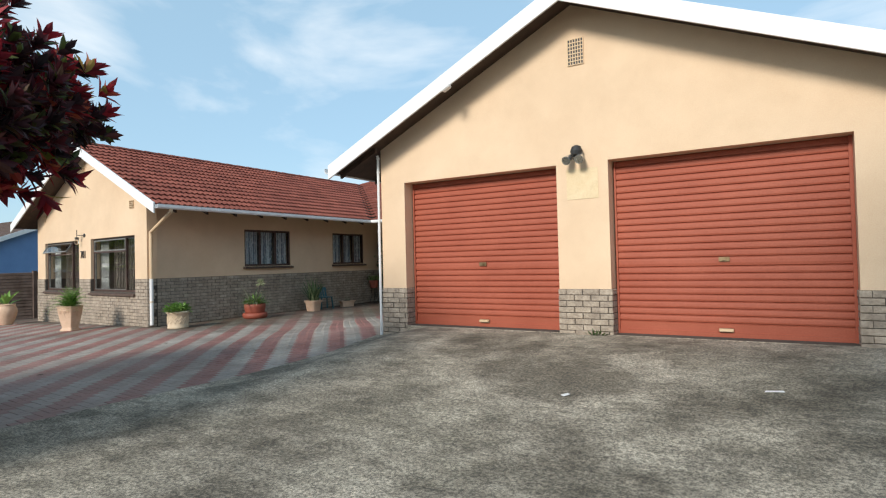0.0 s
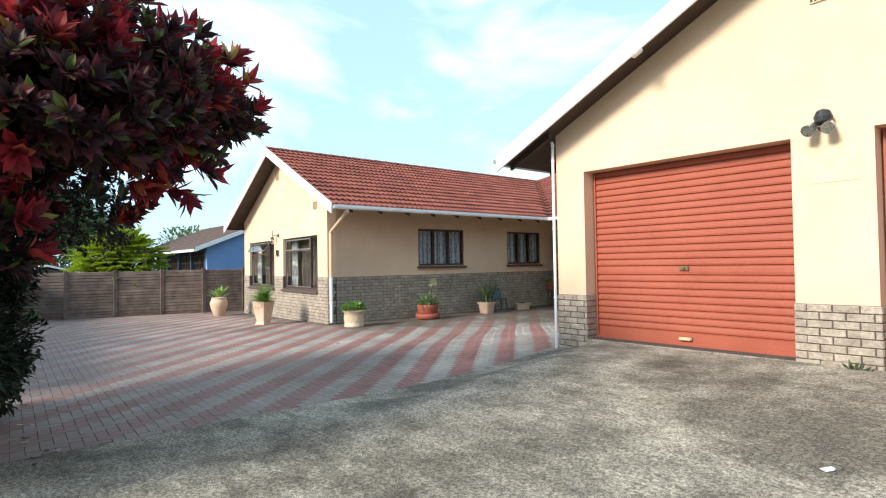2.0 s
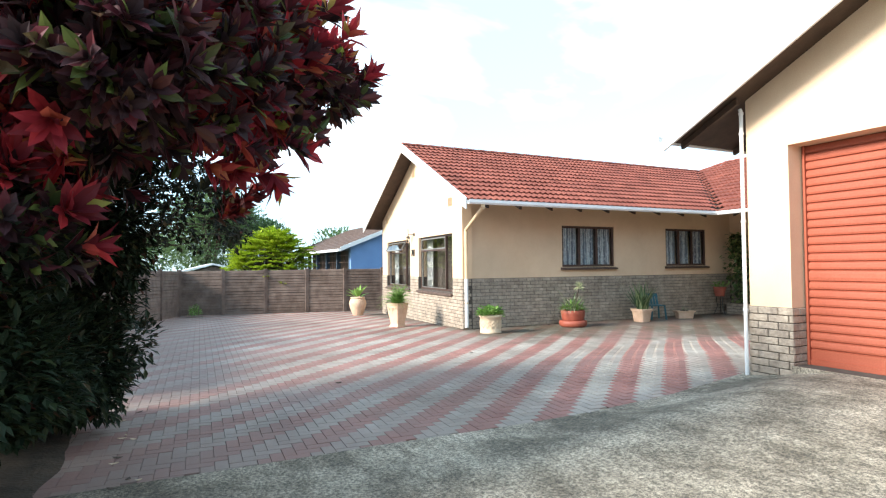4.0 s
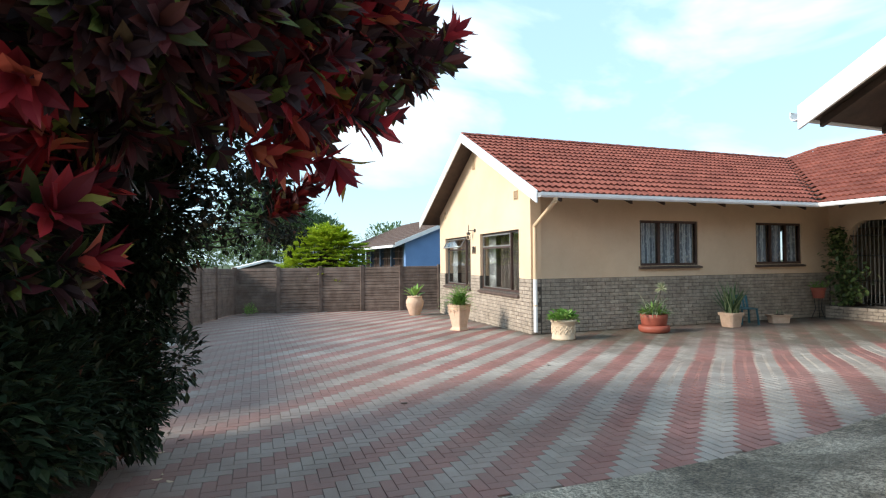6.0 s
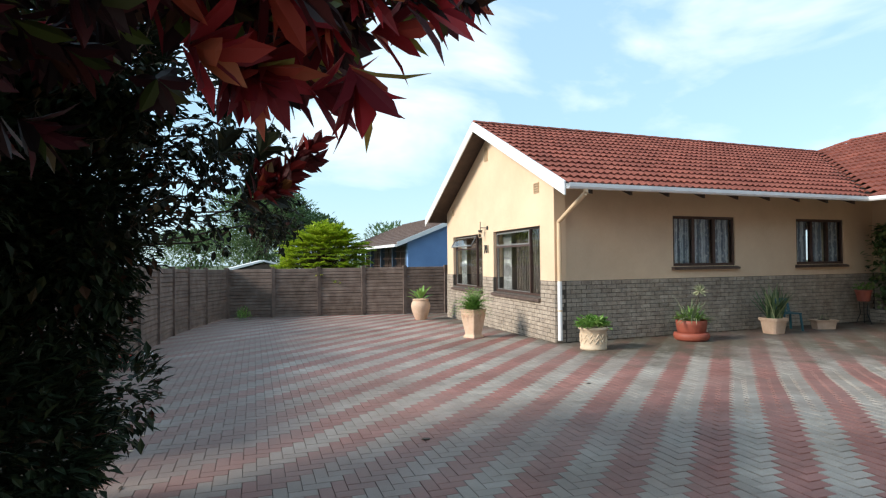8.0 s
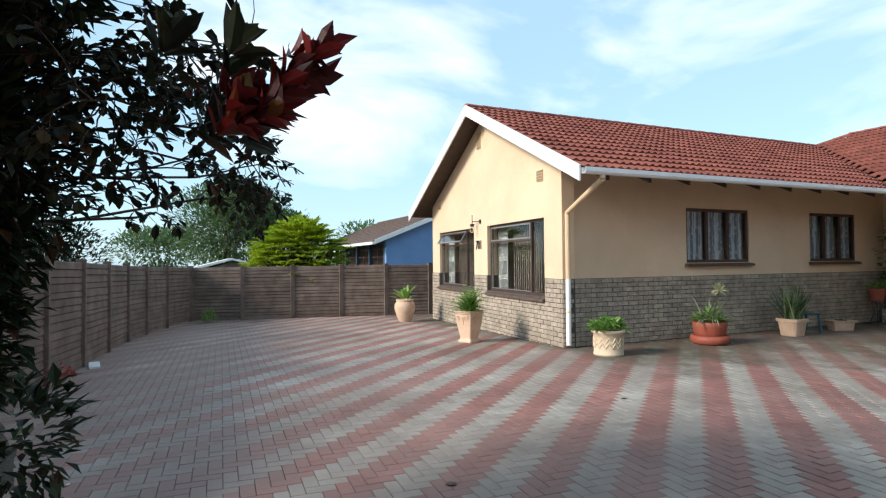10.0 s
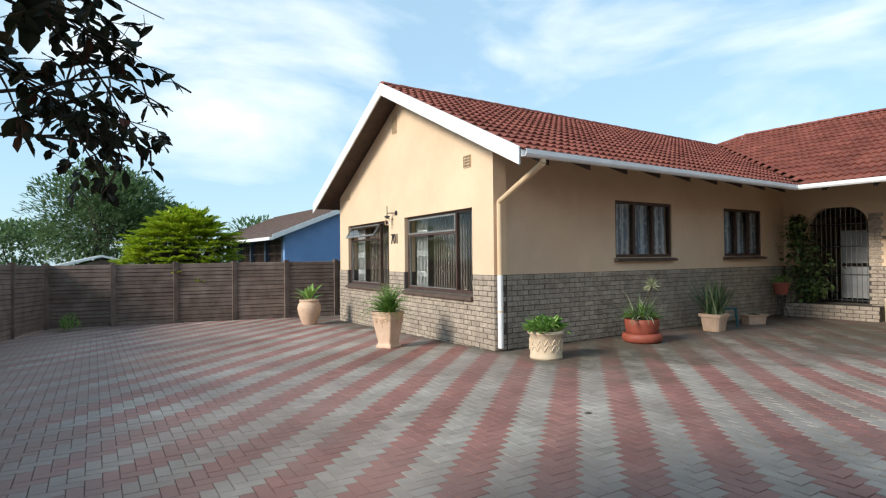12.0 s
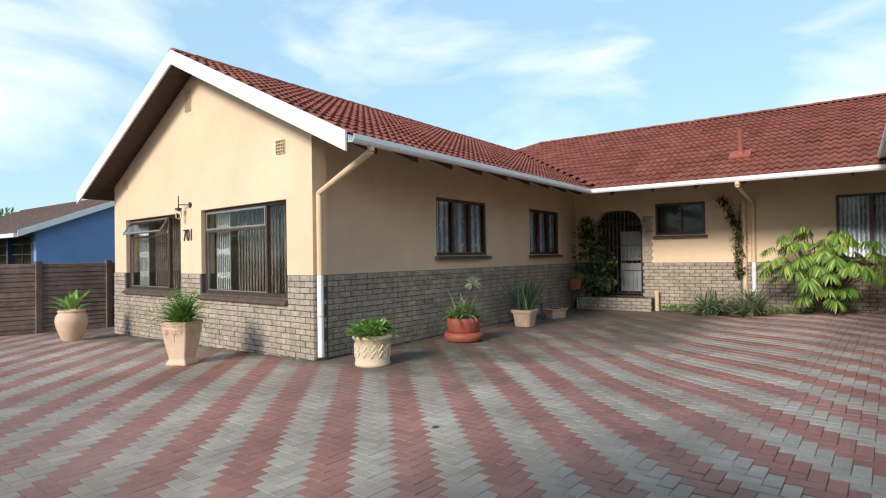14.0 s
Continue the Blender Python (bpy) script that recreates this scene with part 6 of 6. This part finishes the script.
def twig(p, d, ln, r, level):
    """A drooping twig with leaf clusters at its joints and finer twigs off it."""
    steps = 5
    for k in range(steps):
        q = p + d * (ln / steps)
        if q.y > 3.55 + 0.2 * (-7.0 - q.x) - rng.random() * 0.35 or q.z < 1.55 + 0.25 * rng.random():
            return
        rod(bm, p, q, r * (1 - 0.15 * k), r * (1 - 0.15 * (k + 1)), 5, caps=False)
        if level > 0 or k > 2:
            for _ in range(rng.randint(0, 1) if level == 1 else rng.randint(1, 3)):
                dd = (d * 0.5 + Vector((rng.uniform(-1, 1), rng.uniform(-1, 1), rng.uniform(-1.0, 0.5)))).normalized()
                oval(vs, fs, p.lerp(q, rng.random()), dd, Vector((rng.uniform(-.5, .5), rng.uniform(-.5, .5), 1)), rng.uniform(0.04, 0.075), rng.uniform(0.026, 0.042), 0.12, 0.3)
        if level < 2:
            for _ in range(rng.randint(1, 2) if level == 0 else rng.randint(0, 1)):
                nd = (d + Vector((rng.uniform(-1, 1), rng.uniform(-1, 1), rng.uniform(-.9, .5)))).normalized()
                twig(q, nd, rng.uniform(0.28, 0.5) if level == 0 else rng.uniform(0.14, 0.26), r * 0.55, level + 1)
        p = q
        d = (d + Vector((rng.uniform(-.4, .4), rng.uniform(-.4, .4), rng.uniform(-.35, .18)))).normalized()


fork = o + Vector((0, 0, 1.3))
rod(bm, o, fork, 0.07, 0.05, 8, caps=False)
for tip in ((-8.3, 3.55, 1.85), (-8.2, 3.55, 2.05), (-7.4, 2.95, 1.8), (-7.2, 2.75, 2.6), (-7.25, 2.55, 1.9), (-7.6, 2.7, 2.2), (-8.05, 3.5, 2.15), (-7.95, 3.4, 1.9), (-8.1, 3.4, 2.4), (-7.8, 3.2, 1.8),
            (-7.15, 3.15, 1.9), (-7.05, 2.85, 1.8), (-7.3, 2.65, 1.75), (-7.55, 3.4, 2.55), (-7.3, 3.1, 2.5), (-7.1, 2.9, 2.2), (-7.3, 2.7, 2.3),
            (-7.0, 2.5, 2.5), (-7.2, 2.4, 2.0), (-7.6, 2.9, 2.8), (-7.5, 2.5, 3.0), (-7.1, 2.4, 1.7), (-8.2, 2.7, 2.6), (-6.9, 2.7, 2.8), (-7.9, 2.6, 1.8), (-7.5, 2.3, 2.6)):
    t = Vector(tip)
    mid = fork.lerp(t, 0.5) + Vector((rng.uniform(-.25, .25), rng.uniform(-.25, .25), rng.uniform(0.1, 0.5)))
    bend = fork.lerp(mid, 0.5) + Vector((rng.uniform(-.1, .1), rng.uniform(-.1, .1), rng.uniform(-.05, .1)))
    rod(bm, fork, bend, 0.016, 0.012, 6, caps=False)
    rod(bm, bend, mid, 0.012, 0.009, 6, caps=False)
    st = mid.lerp(t, 0.55) + Vector((rng.uniform(-.06, .06), rng.uniform(-.06, .06), rng.uniform(-.05, .08)))
    rod(bm, mid, st, 0.009, 0.007, 6, caps=False)
    twig(st, (t - st).normalized(), (t - st).length + 0.1, 0.007, 0)
for v in bm.verts:
    v.co -= o
part("trunk", bm, M_BARK, root)
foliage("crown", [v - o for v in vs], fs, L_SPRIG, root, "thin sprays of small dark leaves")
vs, fs = [], []
for k in range(9):
    f = k / 8
    c = Vector((-6.78 + rng.uniform(-.05, .05), 3.18 + 0.26 * f + rng.uniform(-.04, .04), 1.90 + 0.30 * f + rng.uniform(-.03, .03)))
    rosette(vs, fs, c - o, Vector((rng.uniform(-.3, .3), 0.7, rng.uniform(0.1, 0.9))).normalized(), 8, 0.155, 0.06, rng)
for k in range(7):
    c = Vector((-6.80 + rng.uniform(-.10, .10), 3.26 + rng.uniform(-.12, .12), 2.02 + rng.uniform(-.10, .12)))
    rosette(vs, fs, c - o, Vector((rng.uniform(-.5, .5), 0.5, rng.uniform(0.0, 0.8))).normalized(), 6, 0.13, 0.06, rng)
foliage("red_spray", vs, fs, L_TUFT, root, "dark red leaf tuft at a branch tip")
vs, fs = [], []
for k in range(9):
    c = Vector((-6.86 + rng.uniform(-.15, .15), 3.08 + rng.uniform(-.15, .15), 2.02 + rng.uniform(-.12, .2)))
    rosette(vs, fs, c - o, Vector((rng.uniform(-.5, .5), 0.4, rng.uniform(0.0, 0.8))).normalized(), 5, 0.18, 0.06, rng)
foliage("outer_leaves", vs, fs, L_SPRIG, root, "large dark green leaves behind the red tuft")
tagged(root, "sparse tree with hanging sprays of small leaves", "tree")


def round_shrub(name, c, r, n, ln, w, mat, label, category, seed, trunk=True, base_z=0.0):
    root = empty(name, (c[0], c[1], base_z))
    o = Vector((c[0], c[1], base_z))
    rg = random.Random(seed)
    vs, fs = [], []
    lumps = [(c, r, n // 2)] + [((c[0] + rg.uniform(-.6, .6) * r[0], c[1] + rg.uniform(-.6, .6) * r[1], c[2] + rg.uniform(-.1, .62) * r[2]), tuple(q * rg.uniform(0.4, 0.58) for q in r), n // 12) for _ in range(6)]
    for cc, rr, m in lumps:
        for p, d in shell_points(rg, m, cc, rr, 0.45, lambda q: q.z > 0.1):
            dd = d + Vector((rg.uniform(-.8, .8), rg.uniform(-.8, .8), rg.uniform(-.2, .9)))
            leaf(vs, fs, p - o, dd, Vector((0, 0, 1)), ln * rg.uniform(0.6, 1.2), w * rg.uniform(0.7, 1.2), 0.2, 0.2)
    foliage("crown", vs, fs, mat, root)
    limbs(root, (0, 0, -0.2), [(rg.uniform(-.4, .4) * r[0], rg.uniform(-.4, .4) * r[1], c[2] + 0.3 * r[2] - base_z) for _ in range(5)], 0.035 * r[2] + 0.02, seed)
    return tagged(root, label, category)


root = empty("lime_shrub", (-23.5, 6.1, 0.0))
rg = random.Random(11)
vs, fs = [], []
bm = bmesh.new()
for k in range(420):
    # flat feathery sprays, layered up a lopsided dome
    f = (k + 0.5) / 420
    a = k * 2.39996
    hgt = 0.9 + 1.85 * f ** 0.9
    wide = (1.0 - f ** 2.2) ** 0.5
    lump = 0.94 + 0.42 * noise.noise((math.cos(a) * 2.2, math.sin(a) * 2.2, hgt * 2.2)) + rg.uniform(-0.12, 0.12)
    out = Vector((math.cos(a), math.sin(a), 0))
    tipv = Vector((1.25 * wide * lump * out.x, 1.50 * wide * lump * out.y + 0.3 * f, hgt + rg.uniform(-0.12, 0.16)))
    d = (out * (0.35 + wide) + Vector((0, 0, 0.45 - 0.4 * wide + 0.5 * f))).normalized()
    ln = rg.uniform(0.32, 0.66)
    p0 = tipv - d * ln * 0.75
    sidev = d.cross(Vector((0, 0, 1)))
    sidev = sidev.normalized() if sidev.length > 0.05 else Vector((0, 1, 0))
    rod(bm, p0 * 0.45 + Vector((0, 0, 0.3)), p0, 0.014, 0.007, 4, caps=False)
    for j in range(9):
        q = p0 + d * ln * j / 8 - Vector((0, 0, 0.10 * (j / 8) ** 2))
        for s in (-1, 1):
            w2 = (d + sidev * s * 0.9).normalized()
            for i in range(4):
                b = q + w2 * (0.055 * i) * (1.2 - j / 10)
                leaf(vs, fs, b, w2 + d * 0.3 + Vector((rg.uniform(-.5, .5), rg.uniform(-.5, .5), rg.uniform(-.3, .5))), Vector((0, 0, 1)), rg.uniform(0.10, 0.16), rg.uniform(0.045, 0.07), 0.15, 0.3)
rod(bm, (0, 0, -0.4), (0, 0, 1.3), 0.06, 0.04, 7)
part("trunk", bm, M_BARK, root)
foliage("crown", vs, fs, L_LIME, root)
tagged(root, "bright yellow-green shrub of layered sprays behind the fence", "shrub")
round_shrub("garden_tree", (-40.0, 5.2, 3.5), (3.3, 3.6, 3.4), 15000, 0.32, 0.13, L_TREE, "soft green tree beyond the back fence", "tree", 12)
round_shrub("garden_tree", (-43.0, 8.8, 2.6), (2.4, 2.6, 2.3), 5000, 0.34, 0.14, L_TREE, "lower green tree beyond the back fence", "tree", 15)
round_shrub("far_tree", (-56.0, 0.8, 2.6), (3.2, 4.4, 1.9), 3500, 0.4, 0.2, L_TREE, "distant grey-green tree past the fence", "tree", 13)
round_shrub("far_tree", (-62.0, 22.0, 3.5), (4, 6.5, 2.2), 3500, 0.45, 0.2, L_TREE, "distant trees beyond the neighbour roof", "tree", 14)
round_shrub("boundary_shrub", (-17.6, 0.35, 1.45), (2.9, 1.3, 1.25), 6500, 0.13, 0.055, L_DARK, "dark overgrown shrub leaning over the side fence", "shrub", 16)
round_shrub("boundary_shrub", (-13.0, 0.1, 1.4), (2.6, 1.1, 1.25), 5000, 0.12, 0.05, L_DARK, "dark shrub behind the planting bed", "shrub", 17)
# never in view: added so its shade falls on the right garage door
round_shrub("unseen_shade_tree", (1.7, -1.1, 5.7), (1.5, 1.2, 1.6), 8000, 0.17, 0.075, L_TREE, "unseen leafy tree added to shade the right garage door", "tree", 23)
root = empty("seedling", (-21.6, 3.55, yard_z(-21.6)))
leafy_plant(root, 0.02, 91, 120, 0.2, 0.10, 0.045, L_GREEN, 0.42)
tagged(root, "small green self-sown plant at the fence corner", "plant")
root = empty("red_flower", (-12.9, 1.62, 0.0))
leafy_plant(root, 0.05, 92, 50, 0.16, 0.09, 0.05, leaf_material("bright_red_leaf", [(0.0, (0.30, 0.02, 0.02)), (1.0, (0.45, 0.05, 0.04))]), 0.22)
tagged(root, "low bright red flower beside the pavers", "plant")

# litter
for k, (x, y, rz, ln) in enumerate(((0.25, 6.5, 20, 0.16), (-1.35, 5.9, 70, 0.10), (-9.5, 7.2, 10, 0.05), (-8.2, 4.6, 60, 0.07))):
    bm = bmesh.new()
    prism(bm, [(-ln / 2, -0.02, 0), (0, -0.035, 0.006), (ln / 2, -0.01, 0), (ln / 2, 0.02, 0.004), (-ln / 3, 0.03, 0)], (0, 0, 0.004))
    lt = part("paper_scrap" if k < 2 else "dry_leaf", bm, M_WHITE if k < 2 else M_BARK)
    lt.matrix_world = pose(x, y, (drive_z(x, y) + 0.008) if x > PAVE_X else yard_z(x, y) + 0.004, 0, 0, rz)
    tagged(lt, "torn white paper scrap on the concrete" if k < 2 else "dry brown leaf lying on the pavers", "litter")

lrng = random.Random(8)
for k in range(16):
    x = -5.3 - 4.2 * lrng.random()
    ln = lrng.uniform(0.035, 0.075)
    bm = bmesh.new()
    prism(bm, [(-ln / 2, 0, 0.004), (-ln * 0.1, -ln * 0.26, 0), (ln * 0.3, -ln * 0.18, 0.003), (ln / 2, 0, 0.008), (ln * 0.3, ln * 0.2, 0.003), (-ln * 0.1, ln * 0.25, 0)], (0, 0, 0.0025))
    lf = part("fallen_leaf", bm, M_SANDPOT if k % 2 else M_BARK)
    lf.matrix_world = pose(x, BED_Y(x) + 0.06 * math.sin(x * 1.7) + lrng.uniform(0.06, 0.3), 0.004, 0, 0, lrng.uniform(0, 360))
    tagged(lf, "dry curled leaf fallen at the bed edge" if k % 2 else "dark withered leaf fallen at the bed edge", "leaf", "fallen leaves")

# ---- pieces: bricks ----
bricklay(wall_g, (FXL, GY, 0), (1, 0, 0), (0, -1, 0), gw, -2 * 0.0815, 16, [(g_holes[0][0] - 0.03, g_holes[0][1] + 0.03, 0.72, 9), (g_holes[1][0] - 0.03, g_holes[1][1] + 0.03, 0.72, 9)], lambda a, z: True, end=0.014)
bricklay(wall_s, (CX, GY + 0.0, 0), (0, 1, 0), (1, 0, 0), WY - GY - 0.02, 0.0, 14, [], lambda a, z: a < 4.4)
bricklay(wall_w, (wx0 + 0.02, WY, 0), (1, 0, 0), (0, -1, 0), 7.6, 0.0, 14, [(ARCH[0] - wx0 - 0.02, ARCH[1] - wx0 - 0.02, -1, 9)], lambda a, z: False)
bricklay(step, (-12.46, WY - 0.44, 0), (1, 0, 0), (0, -1, 0), 1.86, -0.02, 4, [], lambda a, z: True)
bricklay(wall_w, (ARCH[1] + 0.004, WY - 0.002, 0), (1, 0, 0), (0, -1, 0), 0.26, 14 * 0.0815, 14, [], lambda a, z: True)
for gx0, gx1 in ((GX0, GD1[0]), (GD1[1], GD2[0]), (GD2[1], GX1)):
    bricklay(wall_gf, (gx0, GFY, 0), (1, 0, 0), (0, -1, 0), gx1 - gx0, G_PL - 10 * 0.0815, 10, [], lambda a, z: True, end=0.012)
for gx, sgn in ((GD1[0], 1), (GD1[1], -1), (GD2[0], 1), (GD2[1], -1)):
    bricklay(wall_gf, (gx, GFY + (0 if sgn > 0 else 0), 0), (0, 1, 0), (sgn, 0, 0), 0.23, G_PL - 8 * 0.0815, 8, [], lambda a, z: True)

# ---- pieces: roof tiles ----
ROW, TW = 0.335, 0.30
h_up = Vector((RIDGE_X - EAVE_X, 0, RIDGE_Z - EAVE_Z))
h_rows = round(h_up.length / ROW)
ROW_H = h_up.length / h_rows


def h_span(r):
    if r >= h_rows:
        return None
    f = r * ROW_H / h_up.length
    return (0.02 + GT * (r * ROW_H / h_up.length) * (EAVE_X - RIDGE_X), WEAVE_Y + (vy - WEAVE_Y) * f - BARGE_Y - 0.02)


roof_tiles(roof_h, (EAVE_X + 0.03, BARGE_Y + 0.02, EAVE_Z + 0.0), (0, 1, 0), h_up, h_span, ROW_H, TW, lambda a, r: a < 7.4, flush=True)
roof_tiles(roof_h, (FAR_EAVE - 0.03, 25.6, EAVE_Z), (0, -1, 0), (RIDGE_X - FAR_EAVE, 0, RIDGE_Z - EAVE_Z), lambda r: None if r >= h_rows else (0.0, 25.6 - barge_y(FAR_EAVE) - 0.30 + GT * (r * ROW_H / h_up.length) * (RIDGE_X - FAR_EAVE)), ROW_H, TW, lambda a, r: False)
w_up = Vector((0, WRIDGE_Y - WEAVE_Y, WRIDGE_Z - EAVE_Z))
w_rows = round(w_up.length / ROW)
ROW_W = w_up.length / w_rows


def w_span(r):
    if r >= w_rows:
        return None
    z = EAVE_Z + (WRIDGE_Z - EAVE_Z) * (r * ROW_W / w_up.length)
    if z < RIDGE_Z:
        x0 = EAVE_X + (RIDGE_X - EAVE_X) * (z - EAVE_Z) / (RIDGE_Z - EAVE_Z)
    else:
        x0 = RIDGE_X + (WHIP_X - RIDGE_X) * (z - RIDGE_Z) / (WRIDGE_Z - RIDGE_Z)
    return (x0 + 16.5, wx1 + 0.6 + 16.5)


roof_tiles(roof_w, (-16.5, WEAVE_Y - 0.03, EAVE_Z), (1, 0, 0), w_up, w_span, ROW_W, TW, lambda a, r: 5.4 < a < 11.0)
roof_tiles(roof_w, (wx1 + 0.6, 25.6, 3.0), (-1, 0, 0), (0, WRIDGE_Y - 25.6, WRIDGE_Z - 3.0), lambda r: None if r > 12 else (0.0, 17.3), ROW, TW, lambda a, r: False)
g_up = Vector((GR_X - GE_X, 0, GR_Z - GE_Z))
g_rows = round(g_up.length / ROW)
ROW_G = g_up.length / g_rows
roof_tiles(roof_g, (GE_X2 + 0.03, GB_Y + 0.24, GE_Z2), (0, 1, 0), (GR_X - GE_X2, 0, GR_Z - GE_Z2), lambda r: None if r >= g_rows else (0.0, 16.2 - GB_Y - 0.26), ROW_G, TW, lambda a, r: False)
roof_tiles(roof_g, (GE_X - 0.03, 16.2, GE_Z), (0, -1, 0), (g_up.x, 0, g_up.z), lambda r: None if r >= g_rows else (0.0, 16.2 - GB_Y - 0.26), ROW_G, TW, lambda a, r: False)


def ridge_caps(a, b, parent):
    a, b = Vector(a), Vector(b)
    n = max(1, round((b - a).length / 0.40))
    w = (b - a).normalized()
    for k in range(n):
        bm = bmesh.new()
        p, q = a + (b - a) * (k / n), a + (b - a) * ((k + 1) / n) + w * 0.03
        side = w.cross(Vector((0, 0, 1))).normalized()
        ring = []
        for e, lift in ((p, 0.012), (q, 0.0)):
            for i in range(7):
                t = math.pi * i / 6
                ring.append(bm.verts.new(e + side * 0.12 * math.cos(t) + Vector((0, 0, 0.065 * math.sin(t) - 0.03 + lift))))
        for i in range(6):
            bm.faces.new((ring[i], ring[i + 1], ring[i + 8], ring[i + 7]))
        bm.faces.new(ring[:7])
        bm.faces.new(ring[7:][::-1])
        part("ridge_tile", bm, M_TILE, parent)


ridge_caps((RIDGE_X, barge_y(RIDGE_X) + 0.02, RIDGE_Z + 0.055), (RIDGE_X, vy, RIDGE_Z + 0.055), roof_h)
ridge_caps((RIDGE_X, vy, RIDGE_Z + 0.055), (WHIP_X, WRIDGE_Y, WRIDGE_Z + 0.055), roof_w)
ridge_caps((WHIP_X, WRIDGE_Y, WRIDGE_Z + 0.055), (wx1 + 0.6, WRIDGE_Y, WRIDGE_Z + 0.055), roof_w)
ridge_caps((GR_X, GB_Y + 0.02, GR_Z + 0.03), (GR_X, 16.2, GR_Z + 0.03), roof_g)

# ---- pieces: pavers in herringbone, striped along the diagonal ----
def paver_shape(lx, ly):
    e = 0.0025
    pts = [(x, y, z) for z, m in ((-0.03, 0.0), (-0.004, 0.0), (0.0, e)) for x, y in ((m, m), (lx - m, m), (lx - m, ly - m), (m, ly - m))]
    faces = [(8, 9, 10, 11)] + [(r + k, r + (k + 1) % 4, r + 4 + (k + 1) % 4, r + 4 + k) for r in (0, 4) for k in range(4)]
    return pts, faces


PAVERS = {}
PW, GAP = 0.0984, 0.003
PX, PY = -9.97, 6.94
PTURN = Matrix.Translation((PX, PY, 0)) @ Matrix.Rotation(radians(-2.8), 4, "Z")      # laid nearly square to the gable
prng = random.Random(3)
pv, pf, pi = [], [], []
count = 0


def paved(x, y):
    """Whether a paver may lie at this place of the yard."""
    if y < 1.08 or y > WY - 0.04 or x < -23.0:
        return False
    if x > (PAVE_X + 0.03 if y < 9.05 else GX0 - 0.06):
        return False
    if FX - 0.02 < x < CX + 0.03:
        return y < GY - 0.02 + GT * max(0.0, CX - x)
    return True


for m in range(-68, 69):
    for k in range(-132, 133):
        for kind in (0, 1):
            ox, oy = (k + 2 * m) * PW, (k - 2 * m) * PW
            if kind == 0:
                u0, u1, v0, v1 = ox, ox + 2 * PW, oy, oy + PW
            else:
                u0, u1, v0, v1 = ox, ox + PW, oy + PW, oy + 3 * PW
            u0, u1 = -u1, -u0                  # mirrored, so that the stripes run towards -x +y
            mid = PTURN @ Vector(((u0 + u1) / 2, (v0 + v1) / 2, 0))
            if not paved(mid.x, mid.y):
                continue
            lx, ly = u1 - u0 - GAP, v1 - v0 - GAP
            low = PTURN @ Vector((u0, v0, prng.uniform(-0.0014, 0.0014) + yard_z(mid.x, mid.y)))
            red = m % 2
            if -8.75 < mid.x < -6.35 and 5.1 < mid.y < 7.45 and count < 300:
                key = (kind, red)
                if key not in PAVERS:
                    me = bpy.data.meshes.new("paver")
                    a, b = paver_shape(lx, ly)
                    me.from_pydata(a, [], b)
                    me.materials.append(M_PAVE_R if red else M_PAVE_G)
                    PAVERS[key] = me
                b = new("paver", PAVERS[key])
                b.matrix_world = Matrix.Translation(low) @ Matrix.Rotation(radians(-2.8), 4, "Z")
                b.parent = pavement
                count += 1
            else:
                a, b = paver_shape(lx, ly)
                i0 = len(pv)
                pv += [low + PTURN.to_3x3() @ Vector(q) for q in a]
                pf += [tuple(i + i0 for i in f) for f in b]
                pi += [red] * len(b)
tagged(joined("pavers", pv, pf, [M_PAVE_GJ, M_PAVE_RJ], pavement, pi), kind="stuff")
